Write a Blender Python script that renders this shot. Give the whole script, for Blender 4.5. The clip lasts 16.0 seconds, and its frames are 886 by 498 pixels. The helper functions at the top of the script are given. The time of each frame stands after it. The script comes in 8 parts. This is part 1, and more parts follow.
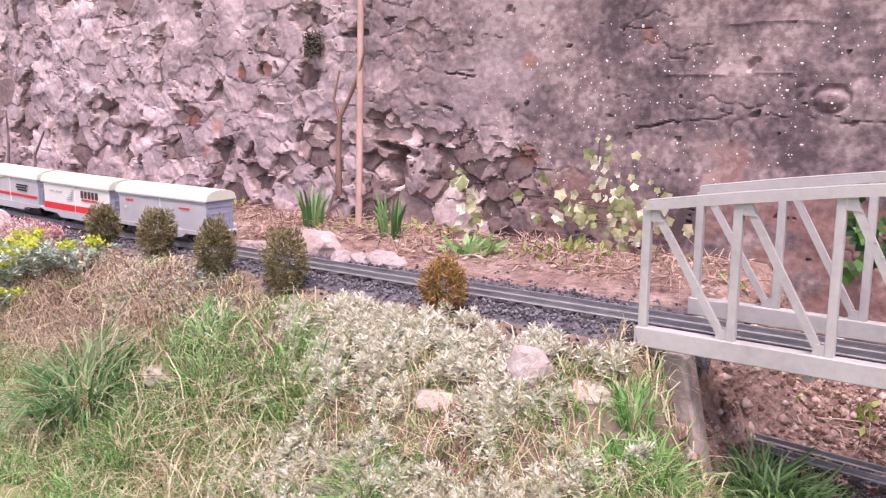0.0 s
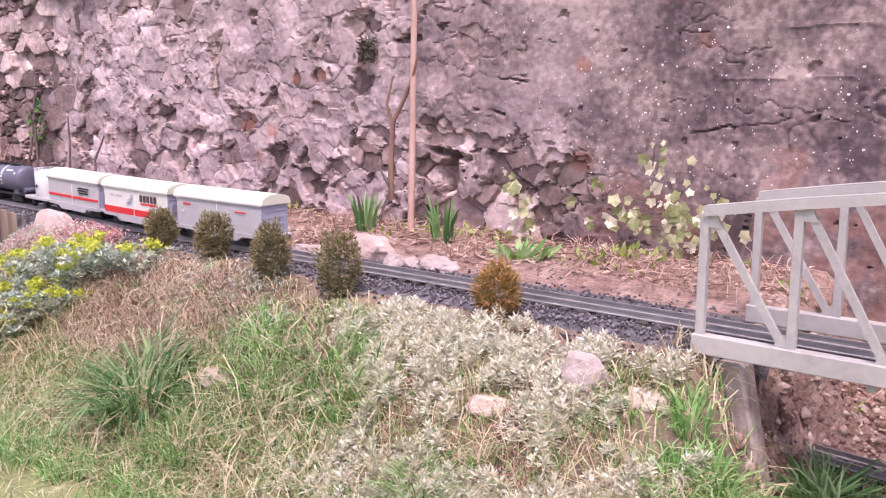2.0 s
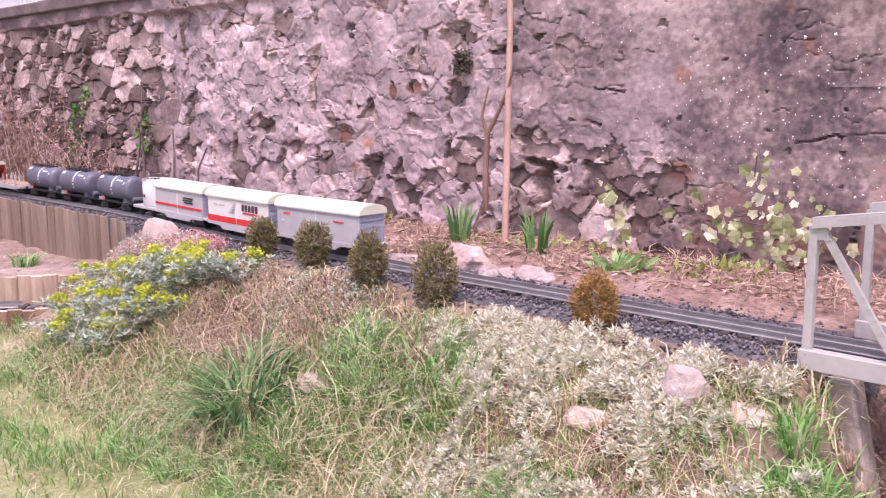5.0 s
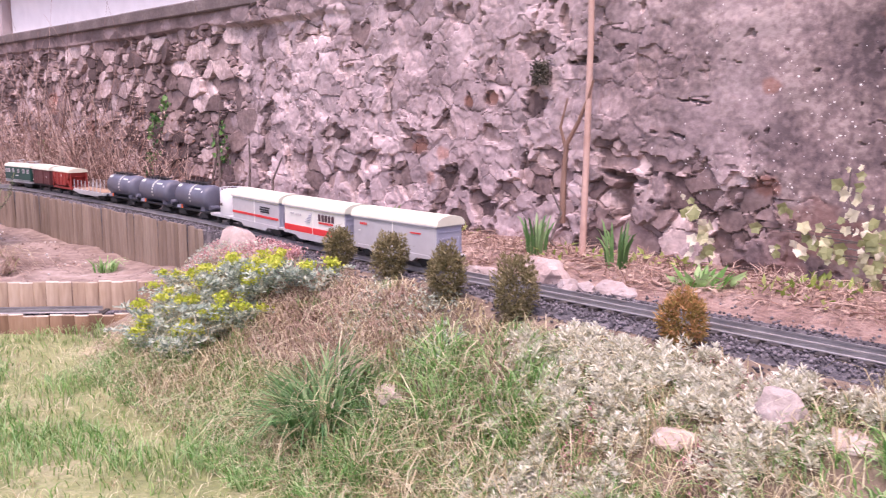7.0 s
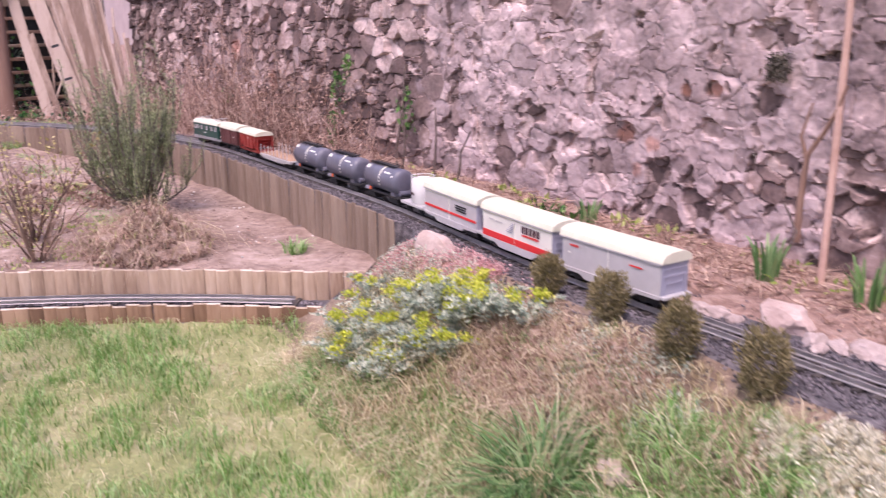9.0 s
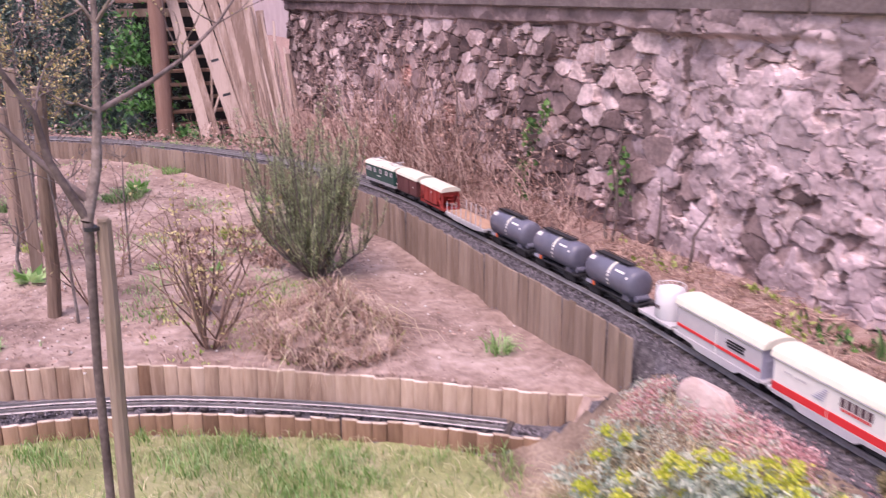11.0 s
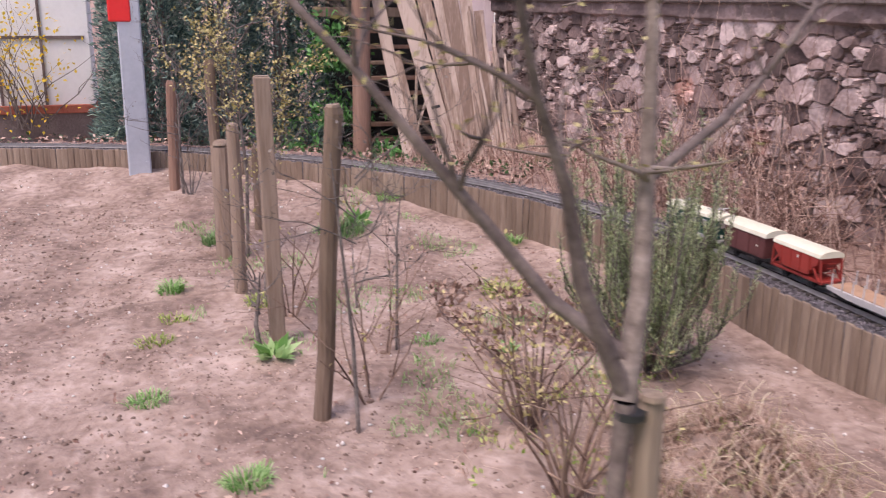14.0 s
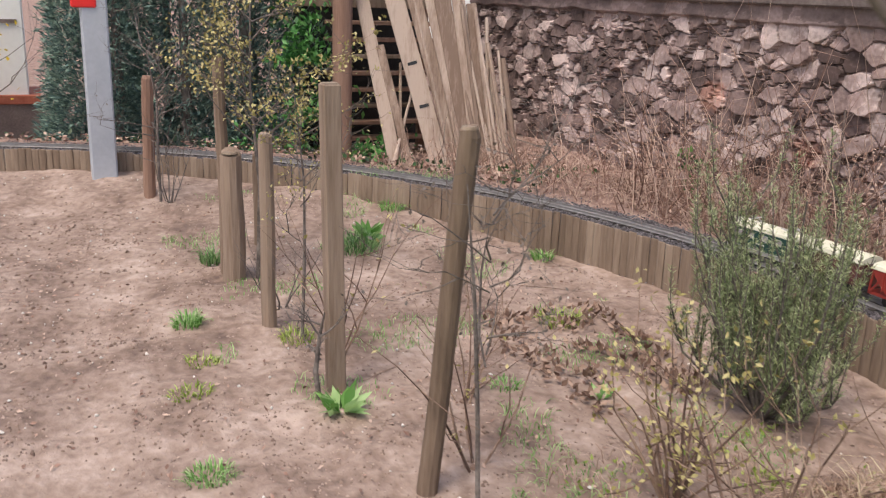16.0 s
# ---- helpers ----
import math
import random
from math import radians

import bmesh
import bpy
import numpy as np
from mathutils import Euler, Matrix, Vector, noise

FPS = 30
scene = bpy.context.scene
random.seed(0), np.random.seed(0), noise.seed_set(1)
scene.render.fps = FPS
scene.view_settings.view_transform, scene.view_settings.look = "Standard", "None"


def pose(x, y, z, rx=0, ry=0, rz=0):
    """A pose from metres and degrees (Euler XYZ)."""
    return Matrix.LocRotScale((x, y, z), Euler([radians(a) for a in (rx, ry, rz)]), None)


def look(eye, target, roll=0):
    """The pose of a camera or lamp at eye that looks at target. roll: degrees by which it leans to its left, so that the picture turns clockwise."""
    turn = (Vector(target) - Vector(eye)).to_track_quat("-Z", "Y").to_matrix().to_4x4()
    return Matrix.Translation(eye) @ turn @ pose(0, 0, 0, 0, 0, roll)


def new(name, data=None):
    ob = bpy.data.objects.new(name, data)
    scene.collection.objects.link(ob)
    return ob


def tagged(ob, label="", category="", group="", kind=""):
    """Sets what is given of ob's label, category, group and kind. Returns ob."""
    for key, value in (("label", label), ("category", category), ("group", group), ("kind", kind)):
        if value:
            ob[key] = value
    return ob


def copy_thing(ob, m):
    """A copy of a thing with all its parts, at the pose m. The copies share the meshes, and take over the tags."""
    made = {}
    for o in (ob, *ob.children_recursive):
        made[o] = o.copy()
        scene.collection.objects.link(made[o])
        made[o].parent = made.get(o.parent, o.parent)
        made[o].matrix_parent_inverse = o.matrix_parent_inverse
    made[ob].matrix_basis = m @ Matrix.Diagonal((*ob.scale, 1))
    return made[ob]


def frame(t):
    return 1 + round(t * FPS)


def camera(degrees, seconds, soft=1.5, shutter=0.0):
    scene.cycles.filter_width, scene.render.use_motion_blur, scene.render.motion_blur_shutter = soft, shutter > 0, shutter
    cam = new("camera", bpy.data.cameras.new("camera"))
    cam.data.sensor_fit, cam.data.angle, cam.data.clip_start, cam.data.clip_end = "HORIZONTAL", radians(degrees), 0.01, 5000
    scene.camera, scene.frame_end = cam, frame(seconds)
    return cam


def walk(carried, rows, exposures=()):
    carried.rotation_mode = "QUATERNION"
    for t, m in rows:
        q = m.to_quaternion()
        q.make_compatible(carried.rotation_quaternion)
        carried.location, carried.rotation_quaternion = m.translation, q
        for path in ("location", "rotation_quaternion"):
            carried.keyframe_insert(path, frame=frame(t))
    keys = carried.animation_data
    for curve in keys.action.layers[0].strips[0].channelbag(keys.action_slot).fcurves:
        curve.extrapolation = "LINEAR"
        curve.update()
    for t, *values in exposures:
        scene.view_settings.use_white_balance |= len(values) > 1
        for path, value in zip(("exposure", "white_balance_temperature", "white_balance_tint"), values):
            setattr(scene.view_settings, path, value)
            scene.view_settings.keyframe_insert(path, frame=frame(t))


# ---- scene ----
cam = camera(52.06, 16.0, 1.1, 0.6)
EXPOSURES = [(0.0, 1.10, 6500, 31), (4.0, 1.05, 6480, 36), (6.5, 1.05, 6480, 37), (8.0, 1.02, 6480, 38), (9.0, 0.92, 6550, 35), (10.0, 0.94, 6550, 40), (12.5, 0.75, 6500, 41), (13.5, 0.68, 6550, 30), (15.0, 0.61, 6950, 16), (16.0, 0.54, 7000, 9)]
PATH = [
    (0, look((0.0000, 0.0000, 0.7070), (-1.1185, 1.6175, 0.3427), 0.42)),
    (0.5, look((-0.0024, -0.0016, 0.7055), (-1.1476, 1.5982, 0.3459), 0.43)),
    (1, look((-0.0060, -0.0050, 0.7045), (-1.1705, 1.5816, 0.3487), 0.47)),
    (1.5, look((-0.0096, -0.0079, 0.7066), (-1.1931, 1.5647, 0.3511), 0.43)),
    (2, look((-0.0090, -0.0091, 0.7062), (-1.2143, 1.5472, 0.3527), 0.23)),
    (2.5, look((-0.0111, -0.0090, 0.7058), (-1.2401, 1.5294, 0.3550), 0.12)),
    (3, look((-0.0103, -0.0103, 0.7082), (-1.2644, 1.5080, 0.3588), -0.03)),
    (3.5, look((-0.0134, -0.0141, 0.7070), (-1.2914, 1.4852, 0.3624), -0.14)),
    (4, look((-0.0170, -0.0195, 0.7063), (-1.3193, 1.4599, 0.3665), -0.20)),
    (6.5, look((-0.0454, -0.0436, 0.7071), (-1.4738, 1.3209, 0.3944), -0.07)),
    (7, look((-0.0745, -0.0415, 0.7040), (-1.5284, 1.2975, 0.3987), 0.01)),
    (7.5, look((-0.1173, -0.0356, 0.7011), (-1.6098, 1.2624, 0.4047), 0.03)),
    (8, look((-0.1863, -0.0268, 0.7234), (-1.7257, 1.2112, 0.4111), -0.22)),
    (8.5, look((-0.2817, -0.0213, 0.8795), (-1.8643, 1.1210, 0.4430), -0.89)),
    (9, look((-0.4138, 0.0153, 1.0289), (-2.0436, 1.0555, 0.5174), -0.78)),
    (9.5, look((-0.5838, 0.0574, 1.1567), (-2.2550, 1.0104, 0.6100), -0.45)),
    (10, look((-0.7805, 0.0695, 1.2888), (-2.4778, 0.9551, 0.7099), -0.10)),
    (10.2, look((-0.8645, 0.0566, 1.3180), (-2.5710, 0.9247, 0.7398), -0.26)),
    (12.3, look((-1.9656, -0.0790, 1.2580), (-3.7491, 0.6746, 0.7568), 0.81)),
    (12.5, look((-2.0720, -0.1183, 1.2468), (-3.8528, 0.6401, 0.7430), 0.99)),
    (13, look((-2.3168, -0.2076, 1.2321), (-4.1058, 0.5278, 0.7233), 1.26)),
    (13.5, look((-2.5292, -0.2943, 1.2432), (-4.3473, 0.3568, 0.7229), 0.99)),
    (14, look((-2.7067, -0.3981, 1.2390), (-4.5411, 0.1979, 0.7103), 0.55)),
    (14.5, look((-2.8748, -0.5133, 1.2322), (-4.6979, 0.1103, 0.6961), 0.91)),
    (15, look((-3.0306, -0.6185, 1.2498), (-4.8299, 0.0574, 0.6971), 1.48)),
    (15.5, look((-3.1977, -0.7106, 1.2597), (-4.9725, 0.0161, 0.6923), 1.74)),
    (16, look((-3.3388, -0.8045, 1.2564), (-5.0940, -0.0190, 0.7064), 2.01)),
]
walk(cam, PATH, EXPOSURES)
SKY, SUN = 0.15, 1.1

# light: a bright overcast spring day
world = bpy.data.worlds.new("overcast_sky")
scene.world = world
world.use_nodes = True
wn = world.node_tree.nodes
sky = wn.new("ShaderNodeTexSky")
sky.sky_type = 'NISHITA'
sky.sun_disc = False
sky.sun_elevation, sky.sun_rotation = radians(66), radians(145)
sky.air_density, sky.dust_density = 1.0, 4.0
world.node_tree.links.new(sky.outputs[0], wn["Background"].inputs[0])
wn["Background"].inputs[1].default_value = SKY
sun_data = bpy.data.lights.new("sun", 'SUN')
sun_data.energy, sun_data.angle, sun_data.color = SUN, radians(14), (1.0, 0.95, 0.88)
sun = new("sun", sun_data)
sun.matrix_world = look((-1.0, -2.4, 7.0), (-3.0, 0.5, 0.0))

# ---------------------------------------------------------------- materials


def ramp_mat(name, colours, scale=8.0, rough=0.8, bump=0.0, fine=60.0, metal=0.0, stain=0.0, sheen=0.0, per=0.0, bump_scale=None, grain=1.0):
    """Two scales of noise through a colour ramp, with relief; per: change from piece to piece."""
    m = bpy.data.materials.new(name)
    m.use_nodes = True
    nt = m.node_tree
    nd, ln = nt.nodes, nt.links
    b = nd["Principled BSDF"]
    geo = nd.new("ShaderNodeNewGeometry")
    n1 = nd.new("ShaderNodeTexNoise")
    n1.inputs["Scale"].default_value, n1.inputs["Detail"].default_value = scale, 6
    n2 = nd.new("ShaderNodeTexNoise")
    n2.inputs["Scale"].default_value, n2.inputs["Detail"].default_value = fine, 4
    place = geo.outputs["Position"]
    if grain != 1.0:
        vm = nd.new("ShaderNodeVectorMath")
        vm.operation = 'MULTIPLY'
        vm.inputs[1].default_value = (1.0, 1.0, grain)
        ln.new(place, vm.inputs[0])
        place = vm.outputs[0]
    ln.new(place, n1.inputs["Vector"])
    ln.new(place, n2.inputs["Vector"])
    mix = nd.new("ShaderNodeMath")
    mix.operation = 'MULTIPLY_ADD'
    mix.inputs[1].default_value = 0.35
    ln.new(n2.outputs[0], mix.inputs[0])
    sc = nd.new("ShaderNodeMath")
    sc.operation = 'MULTIPLY'
    sc.inputs[1].default_value = 0.65
    ln.new(n1.outputs[0], sc.inputs[0])
    ln.new(sc.outputs[0], mix.inputs[2])
    src = mix.outputs[0]
    if per:
        oi = nd.new("ShaderNodeObjectInfo")
        isl = nd.new("ShaderNodeMath")
        isl.operation = 'ADD'
        ln.new(oi.outputs["Random"], isl.inputs[0])
        ln.new(geo.outputs["Random Per Island"], isl.inputs[1])
        fr = nd.new("ShaderNodeMath")
        fr.operation = 'FRACT'
        ln.new(isl.outputs[0], fr.inputs[0])
        ma = nd.new("ShaderNodeMath")
        ma.operation = 'MULTIPLY_ADD'
        ma.inputs[1].default_value = per
        ln.new(fr.outputs[0], ma.inputs[0])
        su = nd.new("ShaderNodeMath")
        su.operation = 'SUBTRACT'
        su.inputs[1].default_value = per * 0.5
        ln.new(src, su.inputs[0])
        ln.new(su.outputs[0], ma.inputs[2])
        src = ma.outputs[0]
    cr = nd.new("ShaderNodeValToRGB")
    el = cr.color_ramp.elements
    lo, hi = 0.33, 0.67
    n = len(colours)
    while len(el) < n:
        el.new(0.5)
    for i, c in enumerate(colours):
        el[i].position = lo + (hi - lo) * i / max(1, n - 1)
        el[i].color = (*c, 1)
    ln.new(src, cr.inputs[0])
    ln.new(cr.outputs[0], b.inputs["Base Color"])
    b.inputs["Roughness"].default_value, b.inputs["Metallic"].default_value = rough, metal
    if sheen:
        b.inputs["Sheen Weight"].default_value = sheen
    if bump:
        bp = nd.new("ShaderNodeBump")
        bp.inputs["Strength"].default_value, bp.inputs["Distance"].default_value = bump, bump_scale or 0.01
        ln.new(n2.outputs[0], bp.inputs["Height"])
        ln.new(bp.outputs[0], b.inputs["Normal"])
    return m


def leaf_mat(name, colours, rough=0.6, light=0.25):
    """Leaves and blades: colour changes from leaf to leaf, and light shines through."""
    m = ramp_mat(name, colours, 3.0, rough, 0, 40, per=0.7)
    nt = m.node_tree
    b = nt.nodes["Principled BSDF"]
    tr = nt.nodes.new("ShaderNodeBsdfTranslucent")
    nt.links.new(b.inputs["Base Color"].links[0].from_socket, tr.inputs[0])
    ms = nt.nodes.new("ShaderNodeMixShader")
    ms.inputs[0].default_value = light
    nt.links.new(b.outputs[0], ms.inputs[1])
    nt.links.new(tr.outputs[0], ms.inputs[2])
    nt.links.new(ms.outputs[0], nt.nodes["Material Output"].inputs[0])
    return m


M_BARE = ramp_mat("bare_brown_stone", [(0.125, 0.080, 0.068), (0.225, 0.152, 0.133), (0.32, 0.228, 0.205), (0.39, 0.25, 0.20)], 7, 0.95, 0.9, 40, bump_scale=0.014)


def wall_mat(name, zones, soft, stones):
    """The old wall: kinds of weathered lime that change along its length, over stones that each have a tone of their own; zones, stones: colour ramps, soft: where the zones meet."""
    m = bpy.data.materials.new(name)
    m.use_nodes = True
    nt = m.node_tree
    nd, ln = nt.nodes, nt.links
    b = nd["Principled BSDF"]
    geo = nd.new("ShaderNodeNewGeometry")
    sep = nd.new("ShaderNodeSeparateXYZ")
    ln.new(geo.outputs["Position"], sep.inputs[0])
    n1, n2, n3 = (nd.new("ShaderNodeTexNoise") for i in range(3))
    for nn, sc_, dt in ((n1, 4.5, 8), (n2, 48, 5), (n3, 1.6, 6)):
        nn.inputs["Scale"].default_value, nn.inputs["Detail"].default_value = sc_, dt
        ln.new(geo.outputs["Position"], nn.inputs["Vector"])
    n1.inputs["Roughness"].default_value = 0.62
    mix = nd.new("ShaderNodeMath")
    mix.operation = 'MULTIPLY_ADD'
    mix.inputs[1].default_value = 0.38
    ln.new(n2.outputs[0], mix.inputs[0])
    sc = nd.new("ShaderNodeMath")
    sc.operation = 'MULTIPLY'
    sc.inputs[1].default_value = 0.62
    ln.new(n1.outputs[0], sc.inputs[0])
    ln.new(sc.outputs[0], mix.inputs[2])
    last = None
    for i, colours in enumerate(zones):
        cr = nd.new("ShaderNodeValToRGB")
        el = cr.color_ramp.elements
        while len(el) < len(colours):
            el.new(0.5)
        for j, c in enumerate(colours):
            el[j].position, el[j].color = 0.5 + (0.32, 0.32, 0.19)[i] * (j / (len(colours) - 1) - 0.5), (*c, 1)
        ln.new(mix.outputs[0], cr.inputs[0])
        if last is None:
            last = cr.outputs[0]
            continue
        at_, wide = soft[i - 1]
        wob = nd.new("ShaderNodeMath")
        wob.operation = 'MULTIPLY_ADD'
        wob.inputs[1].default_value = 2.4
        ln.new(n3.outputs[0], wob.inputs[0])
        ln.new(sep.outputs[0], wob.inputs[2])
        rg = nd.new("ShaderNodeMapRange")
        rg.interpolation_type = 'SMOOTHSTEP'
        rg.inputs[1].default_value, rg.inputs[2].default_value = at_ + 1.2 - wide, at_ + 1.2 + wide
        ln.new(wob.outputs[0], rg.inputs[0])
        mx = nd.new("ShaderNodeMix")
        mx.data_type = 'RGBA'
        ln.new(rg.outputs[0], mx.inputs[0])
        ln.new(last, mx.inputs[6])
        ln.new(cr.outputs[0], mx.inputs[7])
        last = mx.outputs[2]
    # bare stone where the lime is gone, iron-red patches, the smooth darker band under the coping
    limed_, tone_, rust_, darker_ = (nd.new("ShaderNodeAttribute") for i in range(4))
    for at_, key in ((limed_, "limed"), (tone_, "tone"), (rust_, "rust"), (darker_, "darker")):
        at_.attribute_name = key
    each = nd.new("ShaderNodeMath")
    each.operation = 'MULTIPLY_ADD'
    each.inputs[1].default_value = 0.40
    ln.new(tone_.outputs["Fac"], each.inputs[0])
    less = nd.new("ShaderNodeMath")
    less.operation = 'SUBTRACT'
    less.inputs[1].default_value = 0.20
    ln.new(mix.outputs[0], less.inputs[0])
    ln.new(less.outputs[0], each.inputs[2])
    cs = nd.new("ShaderNodeValToRGB")
    el = cs.color_ramp.elements
    while len(el) < len(stones):
        el.new(0.5)
    for j, c in enumerate(stones):
        el[j].position, el[j].color = 0.30 + 0.40 * j / (len(stones) - 1), (*c, 1)
    ln.new(each.outputs[0], cs.inputs[0])
    for fac, a_, b_ in ((limed_, cs.outputs[0], last), (rust_, None, (0.36, 0.155, 0.105)), (darker_, None, (0.20, 0.145, 0.140))):
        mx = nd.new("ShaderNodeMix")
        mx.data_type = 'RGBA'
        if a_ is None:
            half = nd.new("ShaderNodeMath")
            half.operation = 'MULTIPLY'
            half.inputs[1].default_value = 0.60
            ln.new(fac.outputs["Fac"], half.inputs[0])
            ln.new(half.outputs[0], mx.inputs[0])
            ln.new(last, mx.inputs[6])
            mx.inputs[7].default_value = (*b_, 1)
        else:
            ln.new(fac.outputs["Fac"], mx.inputs[0])
            ln.new(a_, mx.inputs[6])
            ln.new(b_, mx.inputs[7])
        last = mx.outputs[2]
    # long damp stains
    mp = nd.new("ShaderNodeMapping")
    mp.inputs["Scale"].default_value = (1.7, 1, 4.5)
    ln.new(geo.outputs["Position"], mp.inputs["Vector"])
    n4 = nd.new("ShaderNodeTexNoise")
    n4.inputs["Scale"].default_value, n4.inputs["Detail"].default_value, n4.inputs["Roughness"].default_value = 2.2, 7, 0.65
    ln.new(mp.outputs[0], n4.inputs["Vector"])
    st = nd.new("ShaderNodeMapRange")
    st.inputs[1].default_value, st.inputs[2].default_value, st.inputs[3].default_value, st.inputs[4].default_value = 0.36, 0.64, 0.70, 1.28
    ln.new(n4.outputs[0], st.inputs[0])
    own = nd.new("ShaderNodeMapRange")
    own.inputs[3].default_value, own.inputs[4].default_value = 0.80, 1.18
    ln.new(tone_.outputs["Fac"], own.inputs[0])
    both = nd.new("ShaderNodeMath")
    both.operation = 'MULTIPLY'
    ln.new(st.outputs[0], both.inputs[0])
    ln.new(own.outputs[0], both.inputs[1])
    tint = nd.new("ShaderNodeVectorMath")
    tint.operation = 'SCALE'
    ln.new(last, tint.inputs[0])
    ln.new(both.outputs[0], tint.inputs["Scale"])
    ln.new(tint.outputs[0], b.inputs["Base Color"])
    b.inputs["Roughness"].default_value = 0.95
    bp = nd.new("ShaderNodeBump")
    bp.inputs["Strength"].default_value, bp.inputs["Distance"].default_value = 0.8, 0.0035
    ln.new(n2.outputs[0], bp.inputs["Height"])
    ln.new(bp.outputs[0], b.inputs["Normal"])
    return m


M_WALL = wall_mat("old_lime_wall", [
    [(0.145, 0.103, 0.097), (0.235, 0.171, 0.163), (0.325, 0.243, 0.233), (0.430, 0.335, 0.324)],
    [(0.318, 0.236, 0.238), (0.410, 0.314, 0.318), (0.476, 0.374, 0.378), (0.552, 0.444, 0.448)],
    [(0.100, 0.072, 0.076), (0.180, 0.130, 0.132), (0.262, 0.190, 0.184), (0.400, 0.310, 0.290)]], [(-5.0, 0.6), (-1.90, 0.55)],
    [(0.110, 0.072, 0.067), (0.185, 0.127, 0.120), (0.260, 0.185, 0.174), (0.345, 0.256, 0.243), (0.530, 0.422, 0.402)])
M_COPING = ramp_mat("concrete_coping", [(0.10, 0.075, 0.072), (0.155, 0.122, 0.116), (0.235, 0.19, 0.18)], 4, 0.9, 0.4, 60)
M_SOIL = ramp_mat("dry_soil", [(0.135, 0.090, 0.074), (0.235, 0.164, 0.134), (0.34, 0.252, 0.212), (0.46, 0.357, 0.312)], 3.0, 0.95, 0.8, 24, bump_scale=0.018)
M_CLOD = ramp_mat("soil_crumbs", [(0.16, 0.105, 0.085), (0.26, 0.185, 0.150), (0.40, 0.30, 0.255)], 9, 0.95, 0.5, 60, per=0.5)

M_MULCH = ramp_mat("bark_mulch", [(0.17, 0.10, 0.082), (0.33, 0.215, 0.180), (0.49, 0.36, 0.31)], 14, 0.95, 1.0, 70, bump_scale=0.02)
M_BARKBIT = ramp_mat("bark_pieces", [(0.15, 0.085, 0.068), (0.29, 0.180, 0.150), (0.40, 0.275, 0.235), (0.56, 0.44, 0.385)], 9, 0.95, 0.5, 70, per=0.6)
M_TURF = ramp_mat("lawn_soil", [(0.15, 0.17, 0.07), (0.26, 0.28, 0.12), (0.42, 0.38, 0.24)], 4, 0.95, 0.8, 60, bump_scale=0.015)
M_MOUND = ramp_mat("mound_soil", [(0.11, 0.075, 0.052), (0.22, 0.160, 0.118), (0.37, 0.29, 0.22)], 6, 0.95, 0.8, 60, bump_scale=0.015)
M_BED = ramp_mat("ballast_bed", [(0.05, 0.045, 0.05), (0.11, 0.10, 0.11), (0.21, 0.19, 0.20)], 40, 0.9, 0.8, 160, bump_scale=0.008)
M_CHIP = ramp_mat("basalt_chips", [(0.06, 0.053, 0.060), (0.12, 0.107, 0.12), (0.23, 0.205, 0.222)], 20, 0.85, 0.2, 120, per=0.5)
M_LOG = ramp_mat("weathered_log", [(0.14, 0.097, 0.070), (0.22, 0.160, 0.120), (0.31, 0.238, 0.184)], 5, 0.9, 0.5, 70, per=0.16, grain=0.12)
M_LOGNEW = ramp_mat("pale_log", [(0.26, 0.17, 0.115), (0.42, 0.305, 0.22), (0.53, 0.41, 0.315)], 5, 0.9, 0.4, 70, per=0.18, grain=0.15)
M_LOGWET = ramp_mat("damp_brown_log", [(0.15, 0.085, 0.050), (0.26, 0.155, 0.095), (0.36, 0.235, 0.155)], 5, 0.9, 0.4, 70, per=0.3, grain=0.15)
M_CUTEND = ramp_mat("pale_cut_wood", [(0.40, 0.31, 0.24), (0.56, 0.46, 0.38), (0.68, 0.58, 0.50)], 12, 0.9, 0.3, 70, per=0.5)
M_STEEL = ramp_mat("rail_steel", [(0.28, 0.265, 0.265), (0.41, 0.39, 0.39)], 20, 0.5, 0, 60, metal=0.55)
M_SLEEPER = ramp_mat("sleeper_dark", [(0.03, 0.024, 0.022), (0.07, 0.06, 0.055)], 20, 0.8, 0.2, 90, per=0.3)
M_BRIDGE = ramp_mat("bridge_grey_paint", [(0.34, 0.32, 0.30), (0.42, 0.40, 0.38), (0.47, 0.45, 0.42)], 6, 0.55, 0.1, 60)
M_POSTGREY = ramp_mat("steel_post_grey", [(0.36, 0.39, 0.45), (0.46, 0.49, 0.55)], 3, 0.5, 0.05, 40)
M_RED = ramp_mat("red_plastic", [(0.72, 0.02, 0.02), (0.80, 0.03, 0.03)], 5, 0.4)
M_BLACK = ramp_mat("black_metal", [(0.012, 0.012, 0.014), (0.03, 0.03, 0.033)], 20, 0.5, 0.05, 80)
M_GREYW = ramp_mat("wagon_grey", [(0.42, 0.405, 0.415), (0.50, 0.485, 0.49)], 5, 0.45, 0, 40)
M_WHITEW = ramp_mat("wagon_white", [(0.66, 0.65, 0.60), (0.74, 0.73, 0.67)], 5, 0.45, 0, 40)
M_ROOFW = ramp_mat("roof_cream", [(0.62, 0.60, 0.48), (0.72, 0.70, 0.57)], 5, 0.5, 0, 40)
M_REDBAND = ramp_mat("wagon_red", [(0.62, 0.03, 0.03), (0.70, 0.04, 0.04)], 5, 0.45)
M_ENDGREY = ramp_mat("wagon_end_blue_grey", [(0.30, 0.30, 0.38), (0.38, 0.38, 0.46)], 5, 0.5)
M_TANK = ramp_mat("tank_slate", [(0.10, 0.10, 0.135), (0.15, 0.15, 0.19)], 5, 0.28, 0, 40)
